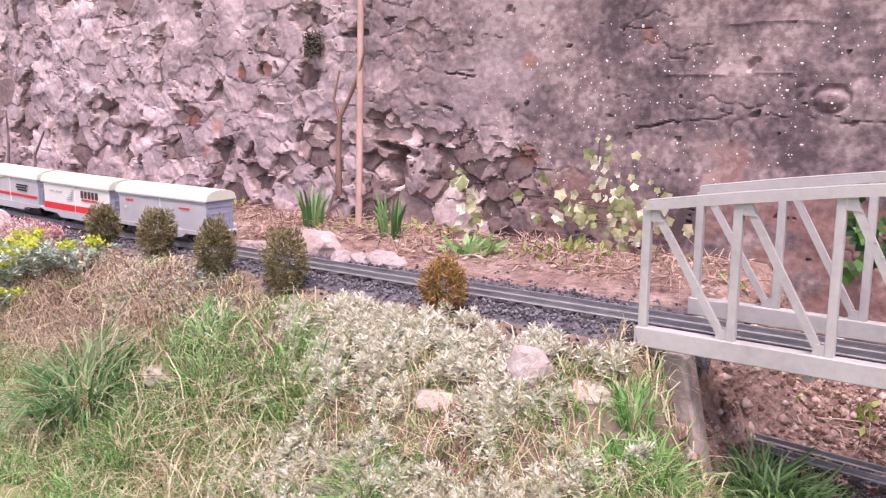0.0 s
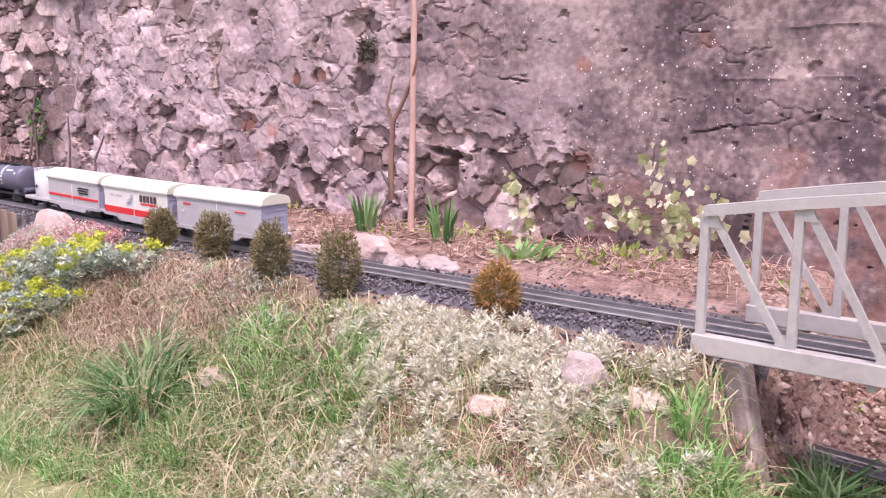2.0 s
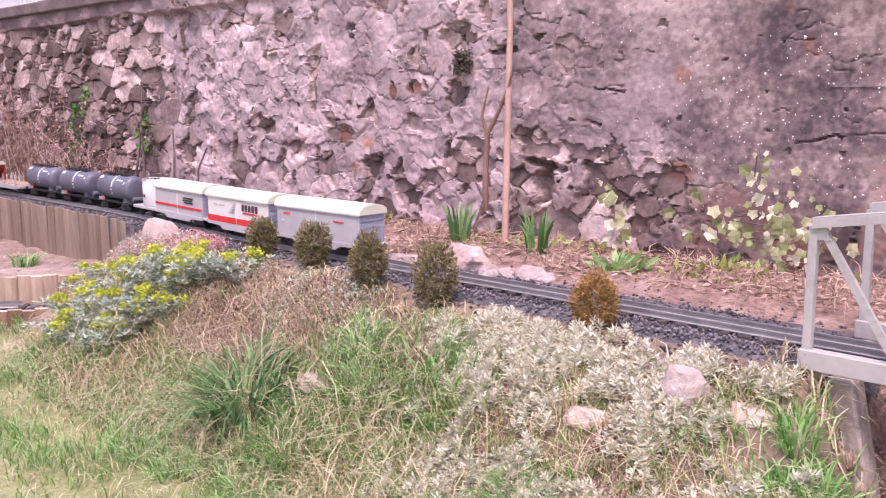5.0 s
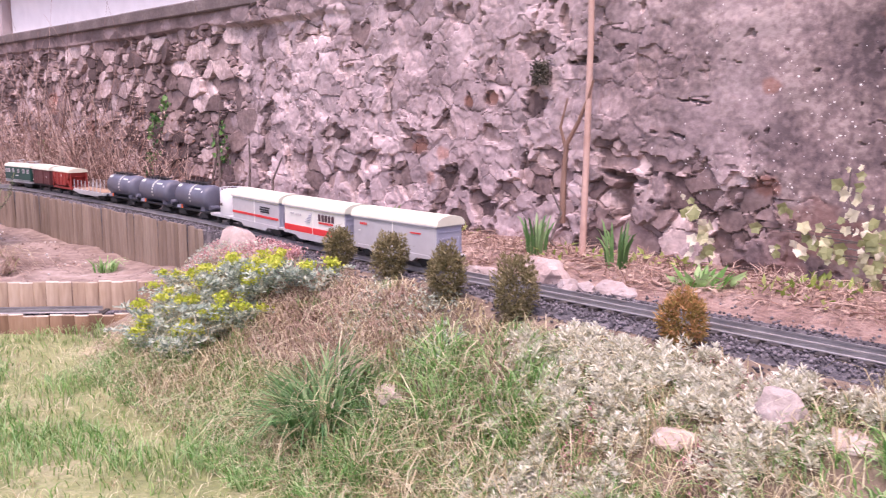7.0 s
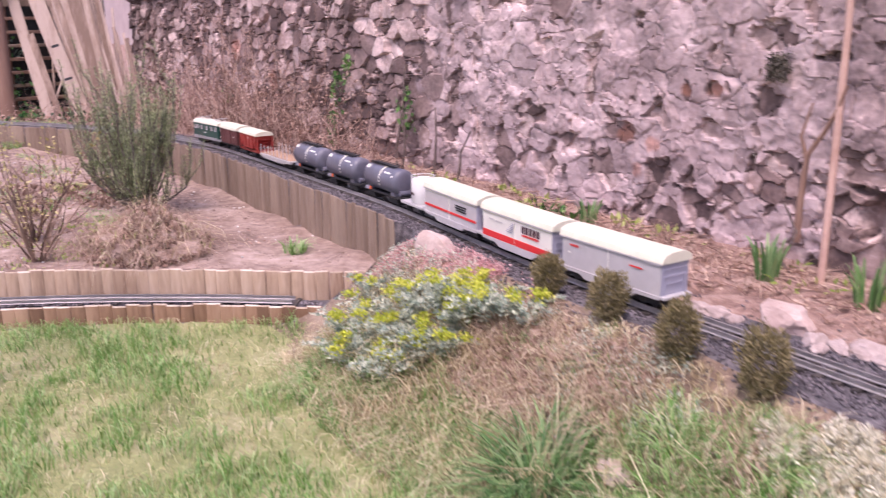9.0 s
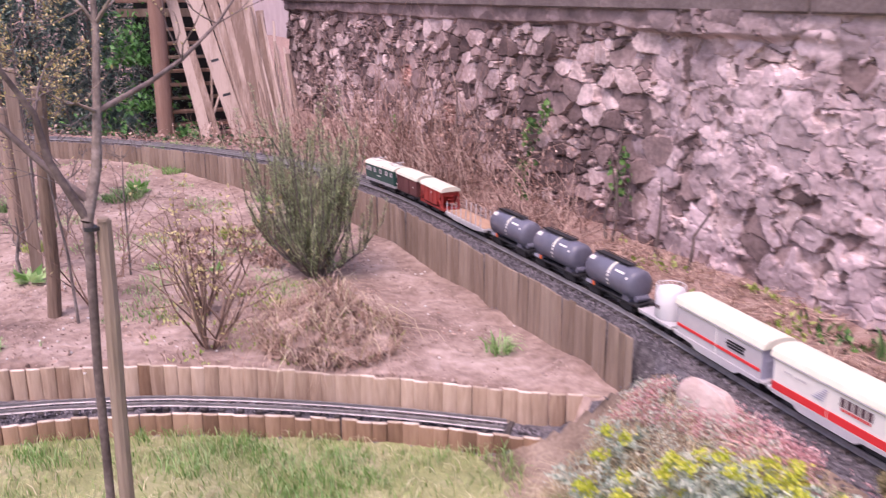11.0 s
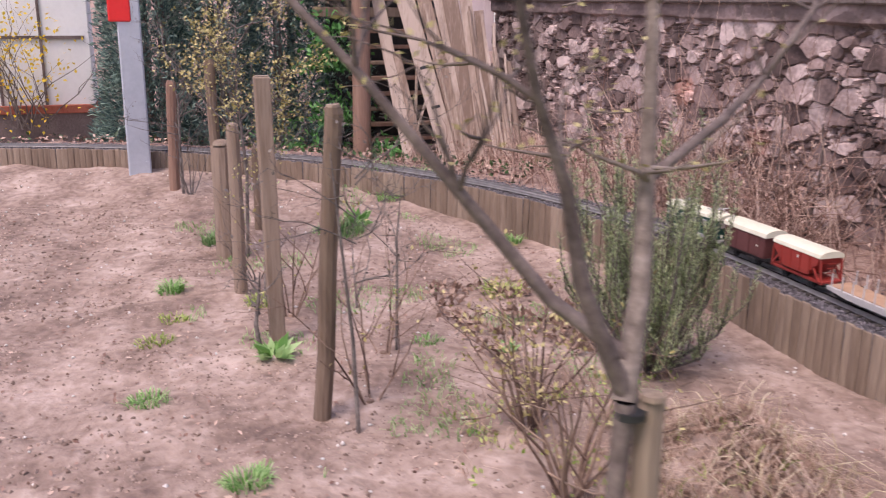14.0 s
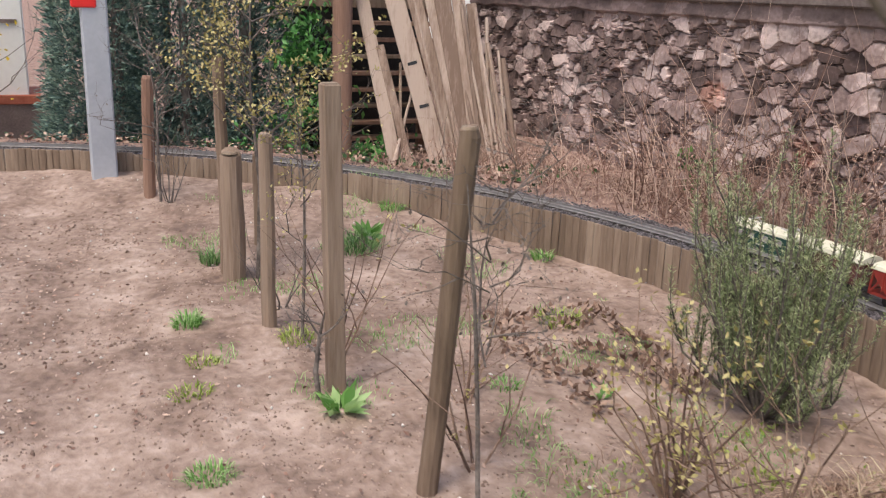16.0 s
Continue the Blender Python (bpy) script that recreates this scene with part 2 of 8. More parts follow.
M_GREEN = ramp_mat("loco_green", [(0.012, 0.055, 0.045), (0.02, 0.08, 0.065)], 5, 0.4)
M_BROWN = ramp_mat("van_brown", [(0.10, 0.035, 0.035), (0.145, 0.05, 0.05)], 5, 0.5)
M_OXIDE = ramp_mat("hopper_red", [(0.26, 0.03, 0.025), (0.36, 0.045, 0.035)], 5, 0.45)
M_SILO = ramp_mat("silo_white", [(0.66, 0.65, 0.66), (0.74, 0.73, 0.73)], 5, 0.4)
M_DECK = ramp_mat("plank_deck", [(0.36, 0.22, 0.14), (0.48, 0.31, 0.21)], 20, 0.7, 0.2, 60)
M_GLASS = ramp_mat("window_dark", [(0.30, 0.28, 0.30), (0.45, 0.40, 0.40)], 10, 0.15)
M_ORANGE = ramp_mat("hazard_orange", [(0.75, 0.13, 0.04), (0.8, 0.16, 0.05)], 5, 0.5)
M_BARK = ramp_mat("grey_bark", [(0.07, 0.055, 0.05), (0.15, 0.125, 0.115), (0.26, 0.225, 0.205)], 14, 0.9, 0.5, 80)
M_STAKE = ramp_mat("stake_wood", [(0.115, 0.078, 0.056), (0.205, 0.143, 0.104), (0.30, 0.222, 0.172)], 16, 0.85, 0.35, 110, per=0.3, grain=0.08)
M_STAKETAN = ramp_mat("pale_stake_wood", [(0.17, 0.122, 0.088), (0.27, 0.203, 0.152), (0.37, 0.29, 0.228)], 16, 0.85, 0.3, 110, grain=0.08)
M_GREYBARK = ramp_mat("mottled_grey_bark", [(0.10, 0.075, 0.062), (0.20, 0.157, 0.132), (0.33, 0.27, 0.235)], 22, 0.85, 0.4, 90)
M_DARKBARK = ramp_mat("dark_smooth_bark", [(0.07, 0.05, 0.045), (0.14, 0.105, 0.095), (0.23, 0.18, 0.16)], 14, 0.85, 0.4, 80)
M_REDWOOD = ramp_mat("reddish_wood", [(0.20, 0.11, 0.08), (0.32, 0.20, 0.15)], 16, 0.85, 0.3, 110, grain=0.08)
M_CANE = ramp_mat("reddish_cane", [(0.11, 0.065, 0.05), (0.22, 0.14, 0.105), (0.36, 0.25, 0.19)], 14, 0.8, 0.2, 80, per=0.4)
M_POLE = ramp_mat("grey_poles", [(0.24, 0.17, 0.135), (0.38, 0.285, 0.235), (0.54, 0.43, 0.37)], 14, 0.85, 0.4, 90, per=0.6, grain=0.06)
M_BOARD = ramp_mat("brown_boards", [(0.22, 0.15, 0.115), (0.36, 0.265, 0.215), (0.50, 0.395, 0.335)], 14, 0.85, 0.4, 90, per=0.4, grain=0.06)
M_TWIG = ramp_mat("dry_twig", [(0.18, 0.10, 0.078), (0.36, 0.225, 0.18), (0.54, 0.395, 0.325)], 8, 0.9, 0, 40, per=0.5)
M_WITHERED = leaf_mat("withered_leaves", [(0.16, 0.095, 0.070), (0.29, 0.185, 0.140), (0.44, 0.31, 0.245)], 0.8, 0.2)
M_EVERGREEN = leaf_mat("fresh_evergreen", [(0.03, 0.12, 0.03), (0.07, 0.25, 0.06), (0.16, 0.40, 0.12)], 0.45, 0.3)
M_ROCK = ramp_mat("garden_rock", [(0.28, 0.22, 0.20), (0.42, 0.34, 0.32), (0.54, 0.46, 0.44)], 12, 0.9, 0.6, 70)
M_ROCKP = ramp_mat("pink_sandstone", [(0.40, 0.29, 0.255), (0.53, 0.405, 0.37), (0.62, 0.50, 0.465)], 12, 0.9, 0.5, 70)
M_SLAB = ramp_mat("pale_sandstone_slab", [(0.42, 0.31, 0.265), (0.56, 0.44, 0.39), (0.66, 0.55, 0.50)], 9, 0.85, 0.4, 60)
M_PAINTW = ramp_mat("white_wall_paint", [(0.76, 0.77, 0.77), (0.86, 0.87, 0.87)], 3, 0.8, 0.1, 30)
M_DARKTEXT = ramp_mat("dark_lettering", [(0.06, 0.03, 0.04), (0.09, 0.05, 0.06)], 5, 0.6)
M_REDPOLE = ramp_mat("pale_red_pole", [(0.42, 0.26, 0.21), (0.55, 0.37, 0.31)], 8, 0.7, 0.2, 60)
M_BRICKRED = ramp_mat("brick_course", [(0.30, 0.08, 0.05), (0.42, 0.14, 0.09)], 12, 0.85, 0.3, 50)
M_RENDERPINK = ramp_mat("mauve_render", [(0.40, 0.33, 0.33), (0.50, 0.43, 0.43)], 3, 0.9, 0.2, 40)
M_ROOFDARK = ramp_mat("dark_tiles", [(0.08, 0.06, 0.06), (0.14, 0.11, 0.11)], 12, 0.8, 0.3, 50)
M_PIER = ramp_mat("dark_pier_stone", [(0.18, 0.145, 0.13), (0.34, 0.28, 0.25), (0.48, 0.41, 0.37)], 10, 0.9, 0.6, 60)
M_LICHEN = ramp_mat("pale_lichen", [(0.60, 0.56, 0.54), (0.75, 0.72, 0.69)], 20, 0.9, 0.2, 90)
M_STRAW = leaf_mat("dry_straw", [(0.36, 0.29, 0.16), (0.58, 0.49, 0.31), (0.76, 0.68, 0.48)], 0.7, 0.35)
M_GRASS = leaf_mat("grass_green", [(0.12, 0.29, 0.06), (0.23, 0.46, 0.13), (0.42, 0.61, 0.28)], 0.5, 0.4)
M_BLUEGRASS = leaf_mat("deep_green_blades", [(0.08, 0.19, 0.06), (0.15, 0.31, 0.10), (0.28, 0.43, 0.19)], 0.5, 0.35)
M_LAWN = leaf_mat("lawn_blades", [(0.14, 0.27, 0.06), (0.24, 0.38, 0.11), (0.36, 0.47, 0.18), (0.52, 0.54, 0.30)], 0.6, 0.4)
M_DEADSTEM = leaf_mat("bleached_weeds", [(0.27, 0.17, 0.125), (0.45, 0.31, 0.24), (0.60, 0.46, 0.37)], 0.8, 0.25)
M_SILVER = leaf_mat("silver_leaves", [(0.52, 0.50, 0.37), (0.75, 0.73, 0.59), (0.88, 0.86, 0.75)], 0.8, 0.3)
M_BLUEGREY = leaf_mat("blue_grey_leaves", [(0.28, 0.36, 0.29), (0.43, 0.49, 0.40), (0.62, 0.66, 0.54)], 0.7, 0.3)
M_YELLOW = leaf_mat("yellow_bracts", [(0.40, 0.48, 0.04), (0.55, 0.61, 0.06), (0.68, 0.68, 0.12)], 0.6, 0.3)
M_PINK = leaf_mat("pink_sedum", [(0.50, 0.22, 0.23), (0.64, 0.36, 0.36), (0.72, 0.50, 0.47)], 0.7, 0.2)
M_CYPRESS = leaf_mat("cypress_green", [(0.16, 0.135, 0.058), (0.24, 0.205, 0.095), (0.32, 0.265, 0.145)], 0.8, 0.15)
M_RUSTY = leaf_mat("rusty_cypress", [(0.26, 0.19, 0.05), (0.38, 0.24, 0.075), (0.50, 0.27, 0.12)], 0.8, 0.15)
M_ROSEMARY = leaf_mat("rosemary_needles", [(0.17, 0.22, 0.10), (0.30, 0.37, 0.18), (0.47, 0.52, 0.31)], 0.7, 0.3)
M_HEDGE = leaf_mat("dark_conifer", [(0.07, 0.125, 0.12), (0.145, 0.235, 0.212), (0.25, 0.36, 0.295)], 0.7, 0.2)
M_IVY = leaf_mat("ivy_green", [(0.02, 0.075, 0.015), (0.05, 0.15, 0.03), (0.12, 0.26, 0.06)], 0.45, 0.2)
M_IVYDARK = leaf_mat("dark_ivy", [(0.015, 0.04, 0.012), (0.03, 0.075, 0.02), (0.06, 0.13, 0.04)], 0.5, 0.15)
# dark leaf colour that gives the shade of a hollow in the wall
M_HOLLOW = leaf_mat("dark_wall_hollow", [(0.09, 0.08, 0.065), (0.14, 0.125, 0.10), (0.21, 0.185, 0.15)], 0.9, 0.1)
M_IVYPALE = leaf_mat("variegated_ivy", [(0.28, 0.30, 0.13), (0.55, 0.52, 0.31), (0.78, 0.73, 0.56)], 0.5, 0.2)
M_BUD = leaf_mat("yellow_green_buds", [(0.28, 0.24, 0.08), (0.44, 0.39, 0.15), (0.62, 0.55, 0.27)], 0.6, 0.3)
M_WEED = leaf_mat("fresh_weed_leaves", [(0.20, 0.30, 0.05), (0.34, 0.45, 0.09), (0.50, 0.58, 0.20)], 0.6, 0.35)
M_FORSYTHIA = leaf_mat("forsythia_flowers", [(0.70, 0.48, 0.02), (0.80, 0.60, 0.05)], 0.6, 0.3)

# ---------------------------------------------------------------- builders


def mesh_from(name, verts, faces, mat, parent=None, smooth=False, label=""):
    me = bpy.data.meshes.new(name)
    me.from_pydata([tuple(v) for v in verts], [], [tuple(f) for f in faces])
    me.materials.append(mat)
    if smooth:
        me.polygons.foreach_set("use_smooth", [True] * len(me.polygons))
    ob = new(name, me)
    if parent:
        ob.parent = parent
    if label:
        ob["label"] = label
    return ob


def tri_mesh(name, verts, faces, mat, parent=None):
    """Many small leaves or blades from numpy arrays; faces all have the same number of corners."""
    verts, faces = np.asarray(verts, np.float32), np.asarray(faces, np.int32)
    me = bpy.data.meshes.new(name)
    k = faces.shape[1]
    me.vertices.add(len(verts))
    me.vertices.foreach_set("co", verts.ravel())
    me.loops.add(faces.size)
    me.loops.foreach_set("vertex_index", faces.ravel())
    me.polygons.add(len(faces))
    me.polygons.foreach_set("loop_start", np.arange(0, faces.size, k, dtype=np.int32))
    me.update(calc_edges=True)
    me.materials.append(mat)
    ob = new(name, me)
    if parent:
        ob.parent = parent
    return ob


def part(name, bm, mat, parent, label="", smooth=False):
    me = bpy.data.meshes.new(name)
    if smooth:
        for f in bm.faces:
            f.smooth = True
    bm.to_mesh(me)
    bm.free()
    me.materials.append(mat)
    ob = new(name, me)
    if parent:
        ob.parent = parent
    if label:
        ob["label"] = label
    return ob


def box_bm(x0, x1, y0, y1, z0, z1, bevel=0.0, bm=None):
    own = bm or bmesh.new()
    got = bmesh.ops.create_cube(own, size=1.0)
    for v in got["verts"]:
        v.co = Vector(((x0 + x1) / 2 + v.co.x * (x1 - x0), (y0 + y1) / 2 + v.co.y * (y1 - y0), (z0 + z1) / 2 + v.co.z * (z1 - z0)))
    if bevel:
        edges = list({e for v in got["verts"] for e in v.link_edges})
        bmesh.ops.bevel(own, geom=edges, offset=bevel, segments=1, affect='EDGES')
    return own


def cyl_bm(p, q, r0, r1=None, n=10, bm=None):
    """A capped cone from p to q."""
    own = bm or bmesh.new()
    p, q = Vector(p), Vector(q)
    r1 = r0 if r1 is None else r1
    turn = (q - p).to_track_quat("Z", "Y").to_matrix().to_4x4()
    bmesh.ops.create_cone(own, cap_ends=True, segments=n, radius1=r0, radius2=r1, depth=(q - p).length, matrix=Matrix.Translation((p + q) / 2) @ turn)
    return own


def prism_bm(points, y0, y1, bm=None):
    """An outline in x and z, drawn out from y0 to y1."""
    own = bm or bmesh.new()
    a = [own.verts.new((x, y0, z)) for x, z in points]
    b = [own.verts.new((x, y1, z)) for x, z in points]
    own.faces.new(a)
    own.faces.new(b[::-1])
    n = len(points)
    for i in range(n):
        own.faces.new((a[i], b[i], b[(i + 1) % n], a[(i + 1) % n]))
    bmesh.ops.recalc_face_normals(own, faces=own.faces)
    return own


def section_bm(points, x0, x1, bm=None):
    """A cross-section in y and z, drawn out along x."""
    own = bm or bmesh.new()
    a = [own.verts.new((x0, y, z)) for y, z in points]
    b = [own.verts.new((x1, y, z)) for y, z in points]
    own.faces.new(a)
    own.faces.new(b[::-1])
    n = len(points)
    for i in range(n):
        own.faces.new((a[i], b[i], b[(i + 1) % n], a[(i + 1) % n]))
    bmesh.ops.recalc_face_normals(own, faces=own.faces)
    return own


def tube(points, radii, n=6, verts=None, faces=None):
    """A tapering tube along points, added to lists of verts and faces."""
    verts = [] if verts is None else verts
    faces = [] if faces is None else faces
    pts = [Vector(p) for p in points]
    base = len(verts)
    for i, p in enumerate(pts):
        d = (pts[min(i + 1, len(pts) - 1)] - pts[max(i - 1, 0)]).normalized()
        u = d.cross(Vector((0.31, 0.95, 0.1))).normalized()
        w = d.cross(u)
        for k in range(n):
            a = 2 * math.pi * k / n
            verts.append(p + (u * math.cos(a) + w * math.sin(a)) * radii[i])
    for i in range(len(pts) - 1):
        for k in range(n):
            faces.append((base + i * n + k, base + i * n + (k + 1) % n, base + (i + 1) * n + (k + 1) % n, base + (i + 1) * n + k))
    return verts, faces


def empty(name, m, label, category, group="", kind=""):
    ob = new(name)
    ob.empty_display_size = 0.05
    ob.matrix_world = m
    return tagged(ob, label, category, group, kind)


def sstep(a, b, v):
    t = min(1.0, max(0.0, (v - a) / (b - a)))
    return t * t * (3 - 2 * t)


# ---------------------------------------------------------------- the plan
RAIL = 0.212
TRACK_Y, BEND_X, BEND_R = 1.84, -5.6, 4.4
DRIFT = 0.10
BEND_C = (BEND_X, TRACK_Y + DRIFT - BEND_R)
ARC = BEND_R * math.pi / 2
START_X = 2.6


def track_y(x):
    """Middle of the straight, which drifts a little towards the wall."""
    return TRACK_Y + DRIFT * sstep(-2.4, -4.0, x)


def on_track(s, off=0.0):
    """A point of the line, s metres from its right end; off: metres to the garden side. Also the heading."""
    flat = START_X - BEND_X
    if s <= flat:
        x = START_X - s
        return x, track_y(x) - off, math.pi - math.atan2(track_y(x - 0.05) - track_y(x + 0.05), 0.10)
    a = (s - flat) / BEND_R
    if a <= math.pi / 2:
        r = BEND_R - off
        return BEND_C[0] - r * math.sin(a), BEND_C[1] + r * math.cos(a), math.pi + a
    return BEND_C[0] - BEND_R + off, BEND_C[1] - (s - flat - ARC), 1.5 * math.pi


def off_track(x, y):
    """How far a place lies from the line, to the garden side."""
    if x >= BEND_X:
        return track_y(x) - y
    if y >= BEND_C[1]:
        return BEND_R - math.hypot(x - BEND_C[0], y - BEND_C[1])
    return x - (BEND_C[0] - BEND_R)


BACK_ROW = [(-4.92, -3.2), (-4.86, -1.2), (-4.78, -0.33), (-4.66, -0.02), (-4.54, 0.30), (-4.38, 0.61), (-4.19, 0.90), (-3.98, 1.17), (-3.72, 1.50), (-3.60, 1.70)]
FRONT_ROW = [(-4.62, -3.2), (-4.55, -1.2), (-4.48, -0.33), (-4.45, 0.0), (-4.33, 0.385), (-4.11, 0.77), (-3.87, 1.14), (-3.60, 1.46), (-3.40, 1.70)]


def row_x(row, y):
    for (xa, ya), (xb, yb) in zip(row, row[1:]):
        if y <= yb:
            return xa + (xb - xa) * (y - ya) / (yb - ya) if y > row[0][1] else row[0][0]
    return row[-1][0]


def mound_foot(x):
    return 1.10 + 0.22 * sstep(-3.0, -3.6, x)


def path_y(x):
    """Middle of the trodden path across the plot."""
    return -0.77 + 0.06 * (x + 6.0) * (x < -6.0)


LAWN = -0.2


def ground_z(x, y):
    """The lie of the land."""
    d = off_track(x, y)
    rough = noise.noise((x * 2.2, y * 2.2, 3)) * 0.012 + noise.noise((x * 9, y * 9, 5)) * 0.006
    bed = 0.187
    if d < (0.118 if x > -3.5 else 0.088):
        z = bed + rough * (1.5 if d < -0.2 else 0.25)
        if d < -0.22:
            z += 0.02 * sstep(-0.22, -0.55, d) - 0.40 * sstep(-0.25, -0.85, d) * sstep(-8.0, -9.2, x) * sstep(1.0, 0.4, y) - 0.22 * sstep(-0.25, -0.75, d) * sstep(-7.9, -8.8, x) * sstep(0.4, 1.0, y) * sstep(2.5, 2.2, y)
        z -= 0.075 * math.exp(-((x + 2.42) / 0.20) ** 2) * sstep(-0.07, -0.13, d) * (1 - sstep(-0.30, -0.42, d))
    elif x < row_x(BACK_ROW, y) - 0.05 or (x < -3.58 and y > 1.62):
        z = -0.02 + rough * 1.6 + noise.noise((x * 5, y * 5, 8)) * 0.014 + noise.noise((x * 11, y * 11, 9)) * 0.008 + 0.10 * sstep(1.2, 0.2, d) * sstep(-7.0, -8.8, x)
        z -= 0.020 * math.exp(-((y - path_y(x)) / 0.20) ** 2)
    elif x < row_x(FRONT_ROW, y) - 0.034:
        z = -0.130
    else:
        foot = mound_foot(x)
        u = sstep(foot - 0.03, foot + 0.64, y)
        z = LAWN + (bed - LAWN) * u + rough * (1 + 1.5 * u * (1 - u) * 4)
        z += 0.035 * sstep(-1.6, -2.1, x) * math.exp(-((y - 1.60) / 0.15) ** 2)
    edge = x + 0.05 * noise.noise((x * 7, y * 7, 23)) + 0.025 * noise.noise((x * 19, y * 19, 24))
    cut = sstep(-0.70, -0.48 + 0.30 * (1 - sstep(1.40, 1.70, y)), edge) * sstep(1.05, 1.45, y)
    z = z * (1 - cut) + (-0.17 + 0.11 * sstep(2.08, 2.5, y) + rough * 2) * cut
    return z


# ---------------------------------------------------------------- ground
def axis_lines(lo, hi, step, tail):
    return [-t for t in tail[::-1] if -t < lo] + list(np.arange(lo, hi + 1e-6, step)) + [t for t in tail if t > hi]


gx = axis_lines(-11.5, 1.6, 0.036, (14, 20, 40, 120, 400))
gy = axis_lines(-2.6, 2.62, 0.036, (4, 8, 20, 60, 400))
gv = []
for yy in gy:
    for xx in gx:
        inside = -11.6 < xx < 1.7 and -2.7 < yy < 2.7
        gv.append((xx, yy, ground_z(xx, yy) if inside else (-0.02 if xx < -4.6 and yy < 2 and xx > -10 else (0.15 if yy > 0.9 and xx < -9 or yy > 2.6 else LAWN))))
nx = len(gx)
gf, gm = [], []
for j in range(len(gy) - 1):
    for i in range(nx - 1):
        gf.append((j * nx + i, j * nx + i + 1, (j + 1) * nx + i + 1, (j + 1) * nx + i))
        cx, cy = (gx[i] + gx[i + 1]) / 2, (gy[j] + gy[j + 1]) / 2
        d = off_track(cx, cy)
        if cx > -0.50 - 0.13 * sstep(1.7, 1.78, cy) + 0.04 * noise.noise((cx * 9, cy * 9, 4)) + 0.2 * (1 - sstep(1.45, 1.75, cy)) and cy > 1.3:
            k = 2
        elif -0.17 < d < (0.16 if cx > -3.5 else 0.12) and cx < 1.7:
            k = 3
        elif d <= -0.17:
            k = 2
        elif cx < row_x(BACK_ROW, cy) or (cx < -3.58 and cy > 1.62):
            k = 1
        elif cx < row_x(FRONT_ROW, cy):
            k = 3
        elif cy > mound_foot(cx) - 0.02:
            k = 4
        else:
            k = 0
        gm.append(k)
ground = mesh_from("ground", gv, gf, M_TURF, None, True)
for mm in (M_SOIL, M_MULCH, M_BED, M_MOUND):
    ground.data.materials.append(mm)
ground.data.polygons.foreach_set("material_index", gm)
tagged(ground, "uneven garden ground of lawn, dry soil and planted bank", "ground", kind="structure")

# ---------------------------------------------------------------- the old wall
WALL_Y, WALL_TOP = 2.55, 1.25


def hash01(i, j, seed):
    """A fixed random number from 0 to 1 for each whole-number place."""
    h = (i.astype(np.int64) * 374761393 + j.astype(np.int64) * 668265263 + seed * 144665) & 0xFFFFFFFF
    h = ((h ^ (h >> 13)) * 1274126177) & 0xFFFFFFFF
    return ((h ^ (h >> 16)) & 0xFFFFFF) / float(0xFFFFFF)


def smooth01(a, b, v):
    t = np.clip((v - a) / (b - a), 0, 1)
    return t * t * (3 - 2 * t)


def grad_noise(x, z, seed):
    """Gradient noise over arrays, about -0.7 to 0.7."""
    i, j = np.floor(x), np.floor(z)
    u, v = x - i, z - j
    out = []
    for di in (0, 1):
        for dj in (0, 1):
            a = hash01(i + di, j + dj, seed) * 2 * math.pi
            out.append(np.cos(a) * (u - di) + np.sin(a) * (v - dj))
    u, v = u * u * u * (u * (6 * u - 15) + 10), v * v * v * (v * (6 * v - 15) + 10)
    return (out[0] * (1 - v) + out[1] * v) * (1 - u) + (out[2] * (1 - v) + out[3] * v) * u


def layers(x, z, seed, count=4, gain=0.5):
    out, a = 0, 1.0
    for q in range(count):
        out = out + a * grad_noise(x * 2.03 ** q, z * 2.03 ** q, seed + q * 17)
        a *= gain
    return out


def cells(x, z, w, h, seed):
    """Scattered cells: a number for each cell, the room to its edge, and the way from its middle."""
    p, q = x / w, z / h
    i0, j0 = np.floor(p), np.floor(q)
    best = np.full(x.shape, 9.0)
    second = np.full(x.shape, 9.0)
    cid = np.zeros(x.shape, np.int64)
    dx, dz = np.zeros(x.shape), np.zeros(x.shape)
    for di in (-1, 0, 1):
        for dj in (-1, 0, 1):
            i, j = i0 + di, j0 + dj
            cx = i + 0.5 + 0.42 * (2 * hash01(i, j, seed) - 1) + 0.5 * (j % 2) - 0.25
            cz = j + 0.5 + 0.40 * (2 * hash01(i, j, seed + 1) - 1)
            d = np.hypot(p - cx, q - cz)
            near = d < best
            second = np.where(near, best, np.minimum(second, d))
            cid = np.where(near, (i * 4099 + j + 70000).astype(np.int64), cid)
            dx, dz = np.where(near, (p - cx) * w, dx), np.where(near, (q - cz) * h, dz)
            best = np.where(near, d, best)
    return cid, second - best, dx, dz


# where the lime has come away down to the stone: middle and half sizes
FALLEN = ((-2.37, 0.935, 0.085, 0.048), (-2.149, 0.873, 0.065, 0.016), (-2.37, 0.725, 0.058, 0.060), (-2.59, 0.745, 0.042, 0.030),
          (-2.02, 0.545, 0.085, 0.060), (-3.05, 0.555, 0.075, 0.042), (-2.59, 0.610, 0.050, 0.034), (-3.62, 0.577, 0.120, 0.040),
          (-3.233, 0.715, 0.028, 0.070), (-2.72, 0.735, 0.022, 0.042), (-3.20, 1.14, 0.05, 0.02), (-2.85, 0.42, 0.07, 0.05))
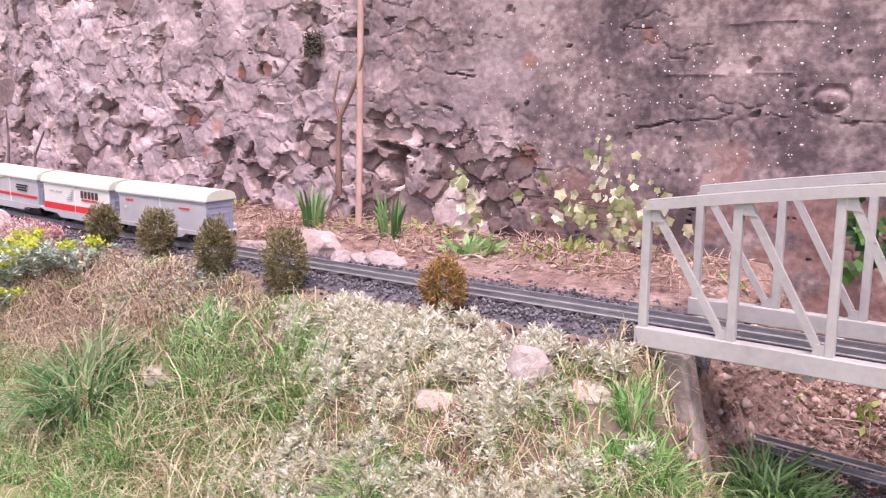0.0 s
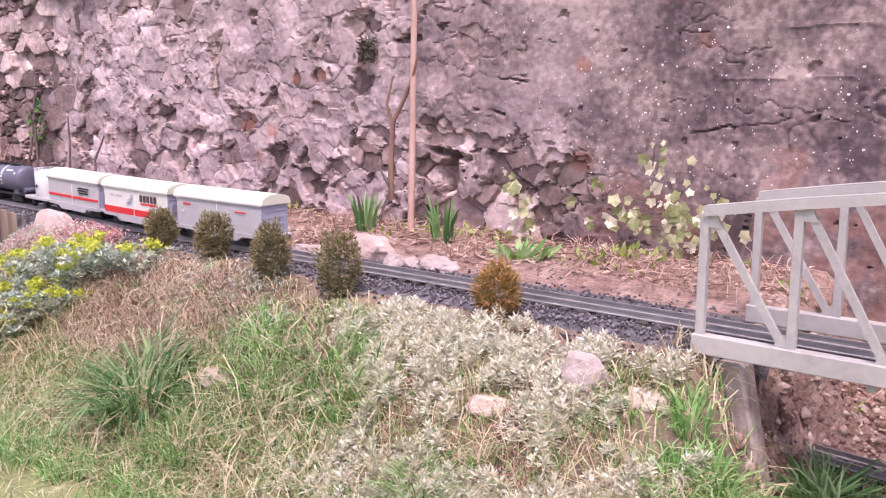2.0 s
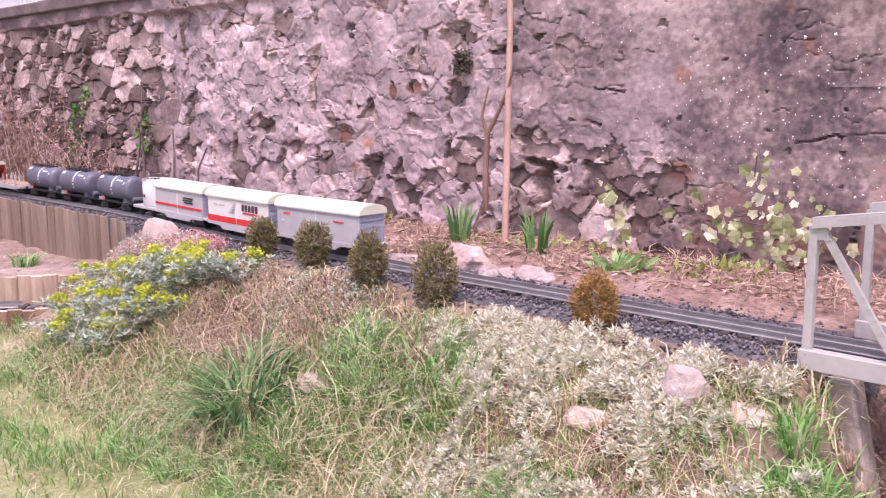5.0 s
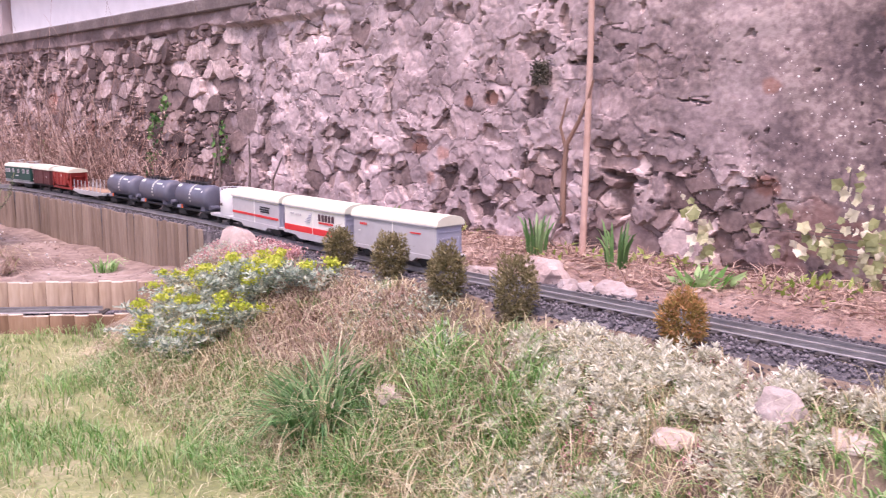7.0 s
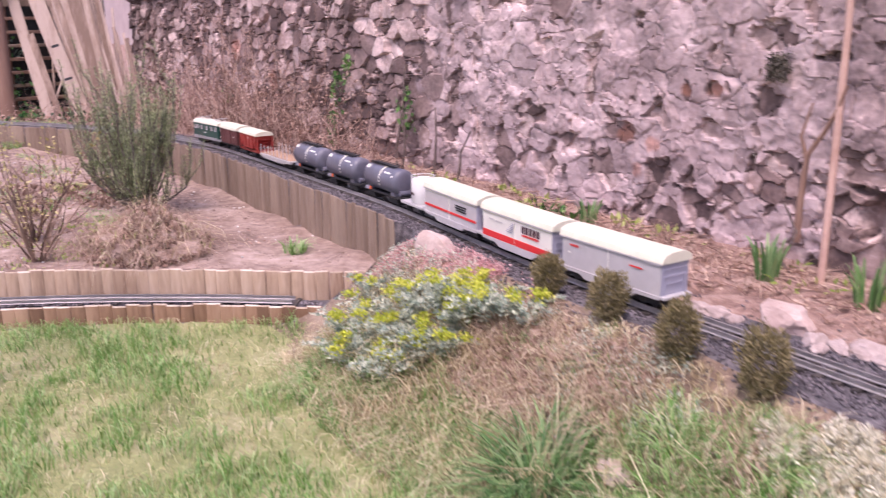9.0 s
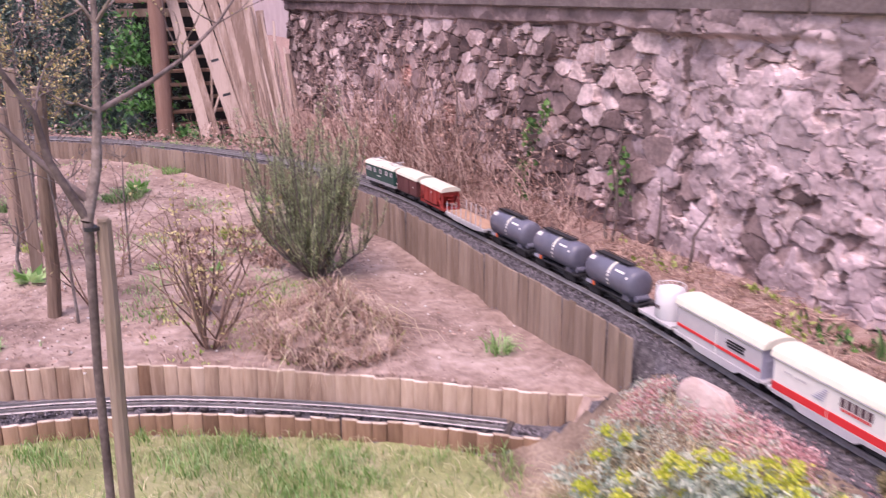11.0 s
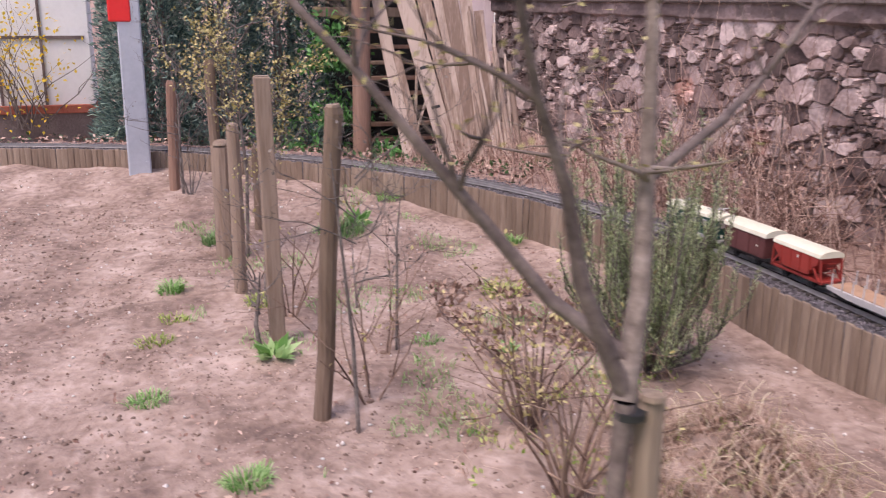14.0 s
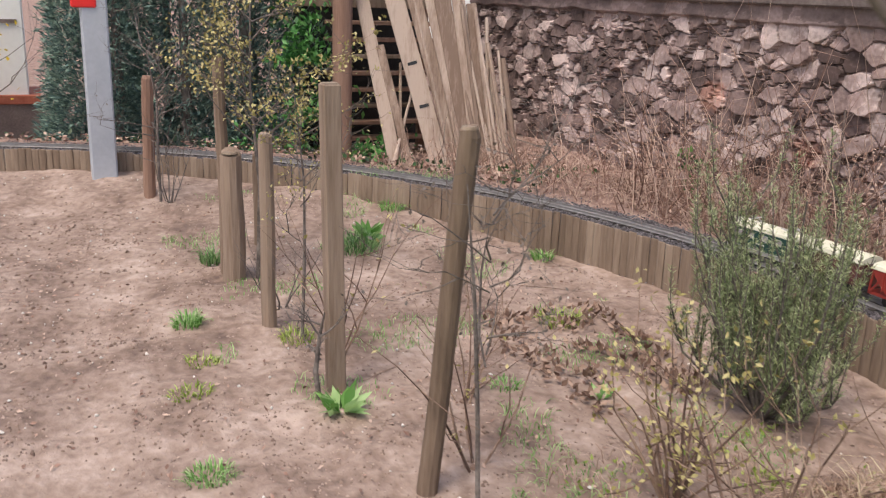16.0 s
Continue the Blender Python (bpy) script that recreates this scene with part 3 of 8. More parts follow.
# cracks and open joints of the smooth plaster: from, to, depth, half width
CRACKS = (((-1.60, 0.855, -1.53, 0.843), 0.026, 0.005), ((-1.525, 0.595, -1.485, 0.618), 0.022, 0.006), ((-1.07, 0.578, -0.94, 0.594), 0.016, 0.003),
          ((-0.94, 0.600, -0.74, 0.620), 0.006, 0.001), ((-0.80, 0.622, -0.71, 0.628), 0.022, 0.007), ((-0.70, 0.622, -0.40, 0.612), 0.007, 0.001),
          ((-1.15, 0.860, -1.03, 0.866), 0.008, 0.001), ((-1.185, 0.798, -1.148, 0.860), 0.008, 0.001), ((-1.25, 0.804, -1.18, 0.798), 0.008, 0.001),
          ((-1.135, 0.660, -1.02, 0.682), 0.007, 0.001), ((-1.75, 0.735, -1.62, 0.720), 0.018, 0.003), ((-1.85, 0.63, -1.72, 0.615), 0.026, 0.005))


def wall_field(x, z):
    """How far the face of the wall stands out, with the number of the stone, how much lime covers it, its tone and its rust."""
    zone = x + 0.30 * layers(x * 1.7, z * 1.7, 5, 3)
    left = 1 - smooth01(-4.9, -4.1, zone)
    low = smooth01(0.62, 0.50, z + 0.10 * layers(x * 5, z * 5, 6, 3)) * smooth01(-2.5, -2.2, x) * smooth01(-1.25, -1.5, x)
    right = smooth01(-2.15, -1.45, zone) * (1 - low)
    mid = (1 - left) * (1 - right)
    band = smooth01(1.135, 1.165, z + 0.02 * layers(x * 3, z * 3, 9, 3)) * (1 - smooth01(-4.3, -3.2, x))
    wx_ = x + 0.018 * layers(x * 9, z * 9, 11, 2) + 0.006 * layers(x * 36, z * 36, 12, 2, 0.5)
    wz_ = z + 0.015 * layers(x * 9, z * 9, 13, 2) + 0.005 * layers(x * 36, z * 36, 14, 2, 0.5)
    big = cells(wx_, wz_, 0.150, 0.098, 21)
    mean = cells(wx_, wz_, 0.085, 0.062, 31)
    tiny = cells(wx_ + 0.006 * layers(x * 60, z * 60, 15, 2), wz_ + 0.006 * layers(x * 60, z * 60, 16, 2), 0.036, 0.028, 41)
    pick = hash01(big[0], big[0] * 0, 3)
    small = hash01(mean[0], mean[0] * 0, 4)
    is_big = pick < 0.46 + 0.10 * left
    is_tiny = ~is_big & (small < 0.16)
    cid = np.where(is_big, big[0], np.where(is_tiny, tiny[0] + 4000000000, mean[0] + 2000000000))
    edge = np.where(is_big, big[1] * 0.12, np.where(is_tiny, tiny[1] * 0.032, np.minimum(mean[1] * 0.072, big[1] * 0.12 + 0.004)))
    dx = np.where(is_big, big[2], np.where(is_tiny, tiny[2], mean[2]))
    dz = np.where(is_big, big[3], np.where(is_tiny, tiny[3], mean[3]))
    r0, r1, r2, r3 = (hash01(cid, cid * 0, 50 + q) for q in range(4))
    # stones: a face of its own height and tilt, its lower edge out, rounded to the joint
    face = (r0 - 0.4) * (0.020 * mid + 0.028 * left + 0.006 * right)
    face = face + dx * (r1 - 0.5) * (0.12 * mid + 0.36 * left) - dz * (0.05 + 0.22 * (r2 - 0.35)) * (mid + 1.2 * left)
    face = face + 0.0024 * layers(x * 12, z * 12, 61, 3, 0.5) + 0.0008 * layers(x * 70, z * 70, 62, 2, 0.6)
    open_joint = smooth01(-0.10, 0.15, layers(x * 6, z * 6, 63, 3))
    stone = face - (0.028 * mid * open_joint + 0.036 * left) * (1 - smooth01(0.0, 0.005 + 0.005 * left, edge))
    # lime: a skin over the stones, flaked off in tall ragged patches, thick and smooth to the right
    bulge = 0.007 * smooth01(0.0, 0.045, big[1] * 0.12) * (hash01(big[0], big[0] * 0, 7) - 0.2)
    lime = (0.005 - 0.003 * right) * layers(x * 4, z * 5, 72, 3, 0.5) + (0.0011 - 0.0003 * right) * layers(x * 24, z * 24, 73, 4, 0.6) + bulge * mid
    ux, uz = x + 0.02 * layers(x * 7, z * 7, 78, 3, 0.5), z + 0.02 * layers(x * 7, z * 7, 79, 3, 0.5)
    flake = layers(ux * 8.5, uz * 5.5, 74, 3, 0.45) + 0.22 * (r3 - 0.5)
    flake2 = layers(ux * 13 + 3, uz * 9, 75, 3, 0.5)
    steps_ = 0.004 * smooth01(0.02, 0.045, flake) + 0.004 * smooth01(0.26, 0.285, flake) + 0.004 * smooth01(0.10, 0.13, flake2) - 0.003 * smooth01(0.26, 0.29, -flake2)
    fallen = layers(ux * 6.2 + 9, uz * 5.2, 76, 3, 0.5) + 0.36 * (r2 - 0.5) + 0.30 * smooth01(0.60, 0.36, z) + 0.10 * smooth01(-3.3, -4.2, x) + 0.25 * low
    bare = np.maximum(smooth01(0.325, 0.35, fallen), 0.8 * smooth01(0.58, 0.61, flake2))
    for cx, cz, rx, rz in FALLEN:
        bare = np.maximum(bare, 1 - smooth01(0.92, 1.06, np.hypot((x - cx) / rx, (z - cz) / rz) + 0.45 * layers(x * 18, z * 18, 77, 3, 0.55)))
    bare = bare * mid
    plate = (r0 - 0.5) * 0.008 + dx * (r1 - 0.5) * 0.07 - dz * (0.02 + 0.07 * (r2 - 0.4)) - 0.009 * open_joint * (1 - smooth01(0.0, 0.005, edge))
    lime = lime + plate * mid
    cover = 0.010 + lime + steps_ * (mid + 0.25 * left + 0.12 * right) - 0.024 * bare - 0.034 * left + 0.004 * right
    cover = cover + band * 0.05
    out = np.maximum(stone - 0.004 * mid, cover)
    # mortar beads, open joints and angular cracks in the old plaster
    crack = np.zeros_like(x)
    for (ax, az, bx, bz), deep, wide in CRACKS:
        along_ = np.clip((x - ax) / (bx - ax), 0, 1)
        d = np.abs(z - az - (bz - az) * along_ - 0.012 * layers(x * 14, x * 0 + az * 9, 90, 4, 0.7))
        w_ = wide * (0.5 + 1.4 * np.clip(layers(x * 17, x * 0 + az * 7, 150, 3, 0.6), -0.2, 1))
        crack = crack - deep * (1 - smooth01(w_ * 0.3, w_ + 0.0035, d)) * smooth01(-0.1, 0.25, layers(x * 9, z * 9, 96, 2) + 0.25) * (x > ax) * (x < bx)
    for zj, x_from in ((0.733, -1.16), (0.868, -1.04)):
        d = z - zj - 0.009 * layers(x * 5, x * 0 + zj, 95, 4)
        on = smooth01(x_from, x_from + 0.1, x) * smooth01(-0.25, 0.0, layers(x * 6, x * 0 + zj * 13, 100, 3, 0.6))
        crack = crack + on * 0.0035 * np.exp(-(d / 0.004) ** 2)
    line = np.abs(layers(x * 2.6, z * 3.4, 111, 4, 0.55))
    crack = crack - 0.005 * right * (1 - smooth01(0.006, 0.03, line)) * smooth01(0.12, 0.25, layers(x * 2.6 + 5, z * 2.6, 113, 3))
    pock = layers(x * 13 + 4, z * 19, 114, 3, 0.55)
    crack = crack - 0.014 * right * smooth01(0.58, 0.66, pock)
    out = out + crack
    # an open hollow with a loose stone in it
    far_ = np.hypot(x + 0.532, (z - 0.667) * 1.25) + 0.012 * layers(x * 15, z * 15, 123, 3)
    out = out - 0.012 * (1 - smooth01(0.045, 0.056, far_)) + 0.022 * (1 - smooth01(0.010, 0.046, far_))
    # the open crevice by the pole
    gap = np.hypot((x + 1.965) / 0.060, (z - 0.395 - 0.25 * (x + 1.965)) / 0.075) + 0.35 * layers(x * 24, z * 24, 121, 3)
    slot = np.hypot((x + 1.95) / 0.105, (z - 0.470 + 0.15 * (x + 1.95)) / 0.018) + 0.35 * layers(x * 20, z * 20, 122, 3)
    out = out - 0.085 * (1 - smooth01(0.7, 1.0, gap)) - 0.05 * (1 - smooth01(0.7, 1.0, slot))
    limed = np.clip(smooth01(-0.004, 0.003, cover - stone) * (1 - 0.5 * left) + mid * 0.25 * (r3 < 0.35), 0, 1) * (1 - 0.85 * bare)
    limed = np.maximum(limed * (1 - 0.35 * mid * r1 * r2), right * 0.85)
    rust = 0.55 * right * smooth01(0.12, 0.35, layers(x * 3.4, z * 4.4, 141, 4, 0.6) - 1.1 * (z - 0.46))
    for cx, cz, r in ((-2.59, 0.745, 0.036), (-2.72, 0.735, 0.03), (-2.95, 0.41, 0.035), (-3.03, 0.55, 0.05), (-2.88, 0.52, 0.04), (-1.43, 0.775, 0.035), (-1.43, 0.47, 0.05), (-6.6, 0.55, 0.10), (-7.3, 0.75, 0.12)):
        rust = np.maximum(rust, 1 - smooth01(0.6, 1.2, np.hypot(x - cx, (z - cz) * 1.3) / r + 0.5 * layers(x * 22, z * 22, 142, 3)))
    return out, np.where(stone > cover, cid, 0), limed, r3 * (1 - right) + 0.5 * right, rust, band


wx = np.concatenate([np.arange(-10.4, -7.0, 0.016), np.arange(-7.0, -4.4, 0.0085), np.arange(-4.4, -0.1, 0.0052), np.arange(-0.1, 0.9, 0.012), np.arange(0.9, 2.6, 0.03)])
wz = np.concatenate([[-0.25, -0.12, -0.06, 0.0, 0.06], np.arange(0.12, WALL_TOP + 0.003, 0.0054)])
WX, WZ = np.meshgrid(wx, wz)
relief, stone_no, limed, tone, rust, dark_band = wall_field(WX, WZ)
n, rows_n = len(wx), len(wz)
wv = np.stack([WX, WALL_Y - relief, WZ], -1).reshape(-1, 3)
jj, ii = np.meshgrid(np.arange(rows_n - 1), np.arange(n - 1), indexing='ij')
q0 = (jj * n + ii).ravel()
quads = np.stack([q0, q0 + 1, q0 + n + 1, q0 + n], -1)
owner = stone_no.ravel()[quads]
owner = np.where((owner == owner[:, :1]).all(1), owner[:, 0], 0)


def wall_piece(name, faces, parent, smooth=True):
    """A mesh of some of the wall's faces, with their lime, tone and rust."""
    used, inv = np.unique(faces, return_inverse=True)
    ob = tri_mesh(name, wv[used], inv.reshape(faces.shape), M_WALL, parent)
    for key, data in (("limed", limed), ("tone", tone), ("rust", rust), ("darker", dark_band)):
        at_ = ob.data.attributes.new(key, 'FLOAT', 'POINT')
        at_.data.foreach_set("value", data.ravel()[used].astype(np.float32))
    ob.data.polygons.foreach_set("use_smooth", [smooth] * len(faces))
    ob.data.set_sharp_from_angle(angle=radians(33))
    return ob


# single stones where the camera passes nearest; the rest of the face is one sheet
mid_x = wv[quads[:, 0], 0]
choice = (owner > 0) & (mid_x > -5.9) & (mid_x < -2.0) & (wv[quads[:, 0], 2] > 0.25)
ids, counts = np.unique(owner[choice], return_counts=True)
ids = ids[np.argsort(-counts)][:290]
single = np.isin(owner, ids) & choice
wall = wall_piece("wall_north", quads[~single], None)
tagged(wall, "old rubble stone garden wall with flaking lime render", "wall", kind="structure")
order = np.argsort(owner[single], kind='stable')
groups = np.split(quads[single][order], np.nonzero(np.diff(owner[single][order]))[0] + 1)
for faces in groups:
    wall_piece("stone", faces, wall)
mesh_from("wall_core", [(x, y, z) for x in (-10.4, 2.57) for y in (WALL_Y + 0.10, 2.95) for z in (-0.25, WALL_TOP)], [(0, 1, 3, 2), (4, 6, 7, 5), (0, 4, 5, 1), (2, 3, 7, 6), (1, 5, 7, 3), (0, 2, 6, 4)], M_BARE, wall)


def wall_out(x, z):
    """How far the face stands out at one place."""
    return float(relief[min(rows_n - 1, int(np.searchsorted(wz, z))), min(n - 1, int(np.searchsorted(wx, x)))])


# coping of long slabs on the wall
xs = -10.4
coping = empty("wall_coping", pose(0, 0, 0), "weathered grey-brown concrete coping on the garden wall", "coping", kind="structure")
while xs < 2.6:
    ln_ = random.uniform(0.8, 1.3)
    part("coping_slab", box_bm(xs, min(xs + ln_, 2.6) - 0.006, WALL_Y - 0.055, 3.0, WALL_TOP - 0.012, WALL_TOP + 0.060 + random.uniform(-.004, .004), 0.008), M_COPING, coping)
    xs += ln_

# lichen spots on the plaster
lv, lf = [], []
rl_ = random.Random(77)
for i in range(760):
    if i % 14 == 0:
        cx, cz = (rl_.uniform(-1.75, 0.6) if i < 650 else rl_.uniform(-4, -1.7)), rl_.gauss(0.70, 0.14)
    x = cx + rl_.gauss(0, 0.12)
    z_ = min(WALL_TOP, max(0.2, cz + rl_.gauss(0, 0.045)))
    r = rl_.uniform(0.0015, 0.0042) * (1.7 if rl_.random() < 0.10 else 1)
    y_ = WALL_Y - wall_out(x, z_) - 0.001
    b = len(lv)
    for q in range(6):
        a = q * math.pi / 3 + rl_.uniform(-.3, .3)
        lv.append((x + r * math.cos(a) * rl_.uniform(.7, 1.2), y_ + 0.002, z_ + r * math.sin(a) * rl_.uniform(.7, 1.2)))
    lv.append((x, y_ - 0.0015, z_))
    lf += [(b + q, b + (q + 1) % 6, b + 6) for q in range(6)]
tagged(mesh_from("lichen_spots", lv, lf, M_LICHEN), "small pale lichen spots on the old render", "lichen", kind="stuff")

# ---------------------------------------------------------------- railway line
GAUGE = 0.055


def rail_line(name, line, s0, s1, step, z, parent):
    for side in (-1, 1):
        prof = [(-0.004, 0.0), (0.004, 0.0), (0.004, 0.002), (0.0015, 0.004), (0.0015, 0.011), (0.0024, 0.012), (0.0024, 0.016), (-0.0024, 0.016), (-0.0024, 0.012), (-0.0015, 0.011), (-0.0015, 0.004), (-0.004, 0.002)]
        vs, fs = [], []
        ss = np.arange(s0, s1, step)
        for s in ss:
            x, y, a = line(s)
            nx_, ny_ = -math.sin(a), math.cos(a)
            for o, h in prof:
                vs.append((x + nx_ * (side * GAUGE / 2 + o), y + ny_ * (side * GAUGE / 2 + o), z - 0.016 + h))
        m = len(prof)
        for i in range(len(ss) - 1):
            for q in range(m):
                fs.append((i * m + q, i * m + (q + 1) % m, (i + 1) * m + (q + 1) % m, (i + 1) * m + q))
        mesh_from("rail", vs, fs, M_STEEL, parent)


track = empty("railway_track", pose(0, 0, 0), "model railway track with steel rails on dark sleepers", "railway track")
rail_line("rail", on_track, 0.0, 16.2, 0.12, RAIL, track)
sleeper = box_bm(-0.010, 0.010, -0.05, 0.05, -0.012, 0.0, 0.002)
sl_me = bpy.data.meshes.new("sleeper")
sleeper.to_mesh(sl_me)
sleeper.free()
sl_me.materials.append(M_SLEEPER)
for i in range(int(14.5 / 0.05)):
    x, y, a = on_track(0.05 + i * 0.05)
    ob = new("sleeper", sl_me)
    ob.parent = track
    ob.matrix_world = pose(x, y, RAIL - 0.0155, 0, 0, math.degrees(a))

rng = np.random.default_rng(3)


def chips(name, pts, size, mat, label, cat):
    """Loose stone chips: small uneven octahedra."""
    pts = np.asarray(pts)
    m = len(pts)
    oct_ = np.array([(1, 0, 0), (-1, 0, 0), (0, 1, 0), (0, -1, 0), (0, 0, .8), (0, 0, -.8)])
    r = size * rng.uniform(0.5, 1.25, (m, 1, 1))
    jit = rng.uniform(0.6, 1.3, (m, 6, 3))
    a = rng.uniform(0, 6.28, m)
    v = oct_[None] * jit * r
    c, s = np.cos(a)[:, None], np.sin(a)[:, None]
    v = np.stack([v[..., 0] * c - v[..., 1] * s, v[..., 0] * s + v[..., 1] * c, v[..., 2]], -1) + pts[:, None]
    f = np.array([(0, 2, 4), (2, 1, 4), (1, 3, 4), (3, 0, 4), (2, 0, 5), (1, 2, 5), (3, 1, 5), (0, 3, 5)])
    faces = (f[None] + 6 * np.arange(m)[:, None, None]).reshape(-1, 3)
    return tagged(tri_mesh(name, v.reshape(-1, 3), faces, mat), label, cat, kind="stuff")


bal = []
for i in range(30000):
    s = rng.uniform(3.0, 14.6)
    o = rng.normal(0.02, 0.105)
    if START_X - s > -0.70 or abs(o) > 0.30 or (abs(o) > 0.14 and s > 6.2 and o > 0):
        continue
    x, y, a = on_track(s, o)
    if abs(o) < 0.05 and rng.random() < 0.5:
        continue
    bal.append((x, y, max(ground_z(x, y), 0.187 if abs(o) < 0.13 else -1) + 0.004))
chips("ballast", bal, 0.0056, M_CHIP, "dark grey basalt ballast round the railway track", "ballast")

# the lower line, in its trench beside the lawn and under the bridge
low = empty("lower_track", pose(0, 0, 0), "second model railway track in a low trench by the lawn", "railway track")


def trench_line(s):
    y = -3.0 + s
    x = (row_x(BACK_ROW, y) + row_x(FRONT_ROW, y)) / 2
    dx = (row_x(BACK_ROW, y + .05) + row_x(FRONT_ROW, y + .05)) / 2 - x
    return x, y, math.atan2(0.05, dx)


rail_line("rail", trench_line, 0.0, 4.5, 0.1, -0.105, low)
for i in range(74):
    x, y, a = trench_line(0.03 + i * 0.06)
    ob = new("sleeper", sl_me)
    ob.parent = low
    ob.matrix_world = pose(x, y, -0.1205, 0, 0, math.degrees(a))


def under_line(s):
    return -0.75 + s, 2.06 - 0.11 * s, -0.11


rail_line("rail", under_line, 0.0, 2.6, 0.2, -0.095, low)
for i in range(40):
    x, y, a = under_line(0.03 + i * 0.06)
    ob = new("sleeper", sl_me)
    ob.parent = low
    ob.matrix_world = pose(x, y, -0.1105, 0, 0, math.degrees(a))
pts = []
for i in range(2600):
    s = rng.uniform(0, 2.4)
    x, y, a = under_line(s)
    o = rng.normal(0, 0.07)
    pts.append((x, y + o, -0.122 - abs(o) * 0.25))
for i in range(3200):
    x, y, a = trench_line(rng.uniform(1.5, 4.5))
    room = max(0.02, (row_x(FRONT_ROW, y) - row_x(BACK_ROW, y)) / 2 - 0.045)
    pts.append((x + rng.uniform(-room, room), y, -0.127))
chips("ballast", pts, 0.0075, M_CHIP, "dark grey basalt ballast along the lower track", "ballast")

# ---------------------------------------------------------------- palisades of half-round logs


def log_mesh(w, h, deep, seed):
    rnd = random.Random(seed)
    bm = bmesh.new()
    m = 7
    prof = [(math.cos(math.pi * i / (m - 1)) * w / 2, -math.sin(math.pi * i / (m - 1)) * deep) for i in range(m)]
    rows = []
    for hz, q in ((0, 1.0), (h * 0.5, rnd.uniform(.95, 1.02)), (h - 0.005, 1.0), (h, 0.90)):
        rows.append([bm.verts.new((x * q, y * q, hz)) for x, y in prof])
    for a, b in zip(rows, rows[1:]):
        for i in range(m - 1):
            bm.faces.new((a[i], b[i], b[i + 1], a[i + 1]))
        bm.faces.new((a[m - 1], b[m - 1], b[0], a[0]))
    bm.faces.new(rows[-1])
    bmesh.ops.recalc_face_normals(bm, faces=bm.faces)
    for f in bm.faces:
        f.smooth = len(f.verts) == 4
        f.material_index = int(min(v.co.z for v in f.verts) > h - 0.006)
    me = bpy.data.meshes.new("log")
    bm.to_mesh(me)
    bm.free()
    return me


def palisade(name, places, w, h, mat, label, rusty=0.0, ends=None):
    thing = empty(name, pose(0, 0, 0), label, "log edging")
    kinds = [log_mesh(w * 1.08, h, w * 0.17, i) for i in range(5)]
    for me in kinds:
        me.materials.append(mat)
        me.materials.append(ends or M_CUTEND)
    stained = kinds[0].copy()
    stained.materials[0] = M_LOGWET
    rnd = random.Random(len(places))
    for x, y, z, a in places:
        ob = new("log", stained if rnd.random() < rusty else rnd.choice(kinds))
        ob.parent = thing
        ob.matrix_world = pose(x, y, z + rnd.uniform(-0.006, 0.004), rnd.uniform(-1.5, 1.5), rnd.uniform(-1.0, 1.0), math.degrees(a))
    return thing


LOGW = 0.043
places = []
s = START_X + 3.57
while s < 16.4 and len(places) < 290:
    x, y, a = on_track(s, 0.135)
    places.append((x, y, -0.063, a + math.pi))
    s += LOGW * (BEND_R / (BEND_R - 0.135) if s > START_X - BEND_X else 1)
palisade("log_palisade", places, LOGW, 0.265, M_LOG, "weathered half-round log palisade holding the railway bank", ends=M_LOG)


def along(row, w):
    out = []
    for (xa, ya), (xb, yb) in zip(row, row[1:]):
        ln_ = math.hypot(xb - xa, yb - ya)
        m = max(1, round(ln_ / w))
        for i in range(m):
            t = (i + 0.5) / m
            out.append((xa + (xb - xa) * t, ya + (yb - ya) * t, math.atan2(yb - ya, xb - xa)))
    return out


rows = [(x, y, -0.22, a + math.pi * 0) for x, y, a in along(BACK_ROW, 0.052) if y > -2.6]
palisade("log_edging", [(x, y, z, a) for x, y, z, a in rows], 0.052, 0.215, M_LOGNEW, "low pale log edging round the soil plot", 0.07)
rows = [(x, y, -0.32, a) for x, y, a in along(FRONT_ROW, 0.055) if y > -2.6]
palisade("log_edging", [(x, y, z, a) for x, y, z, a in rows], 0.055, 0.200, M_LOGWET, "low damp brown log edging between lawn and lower track")

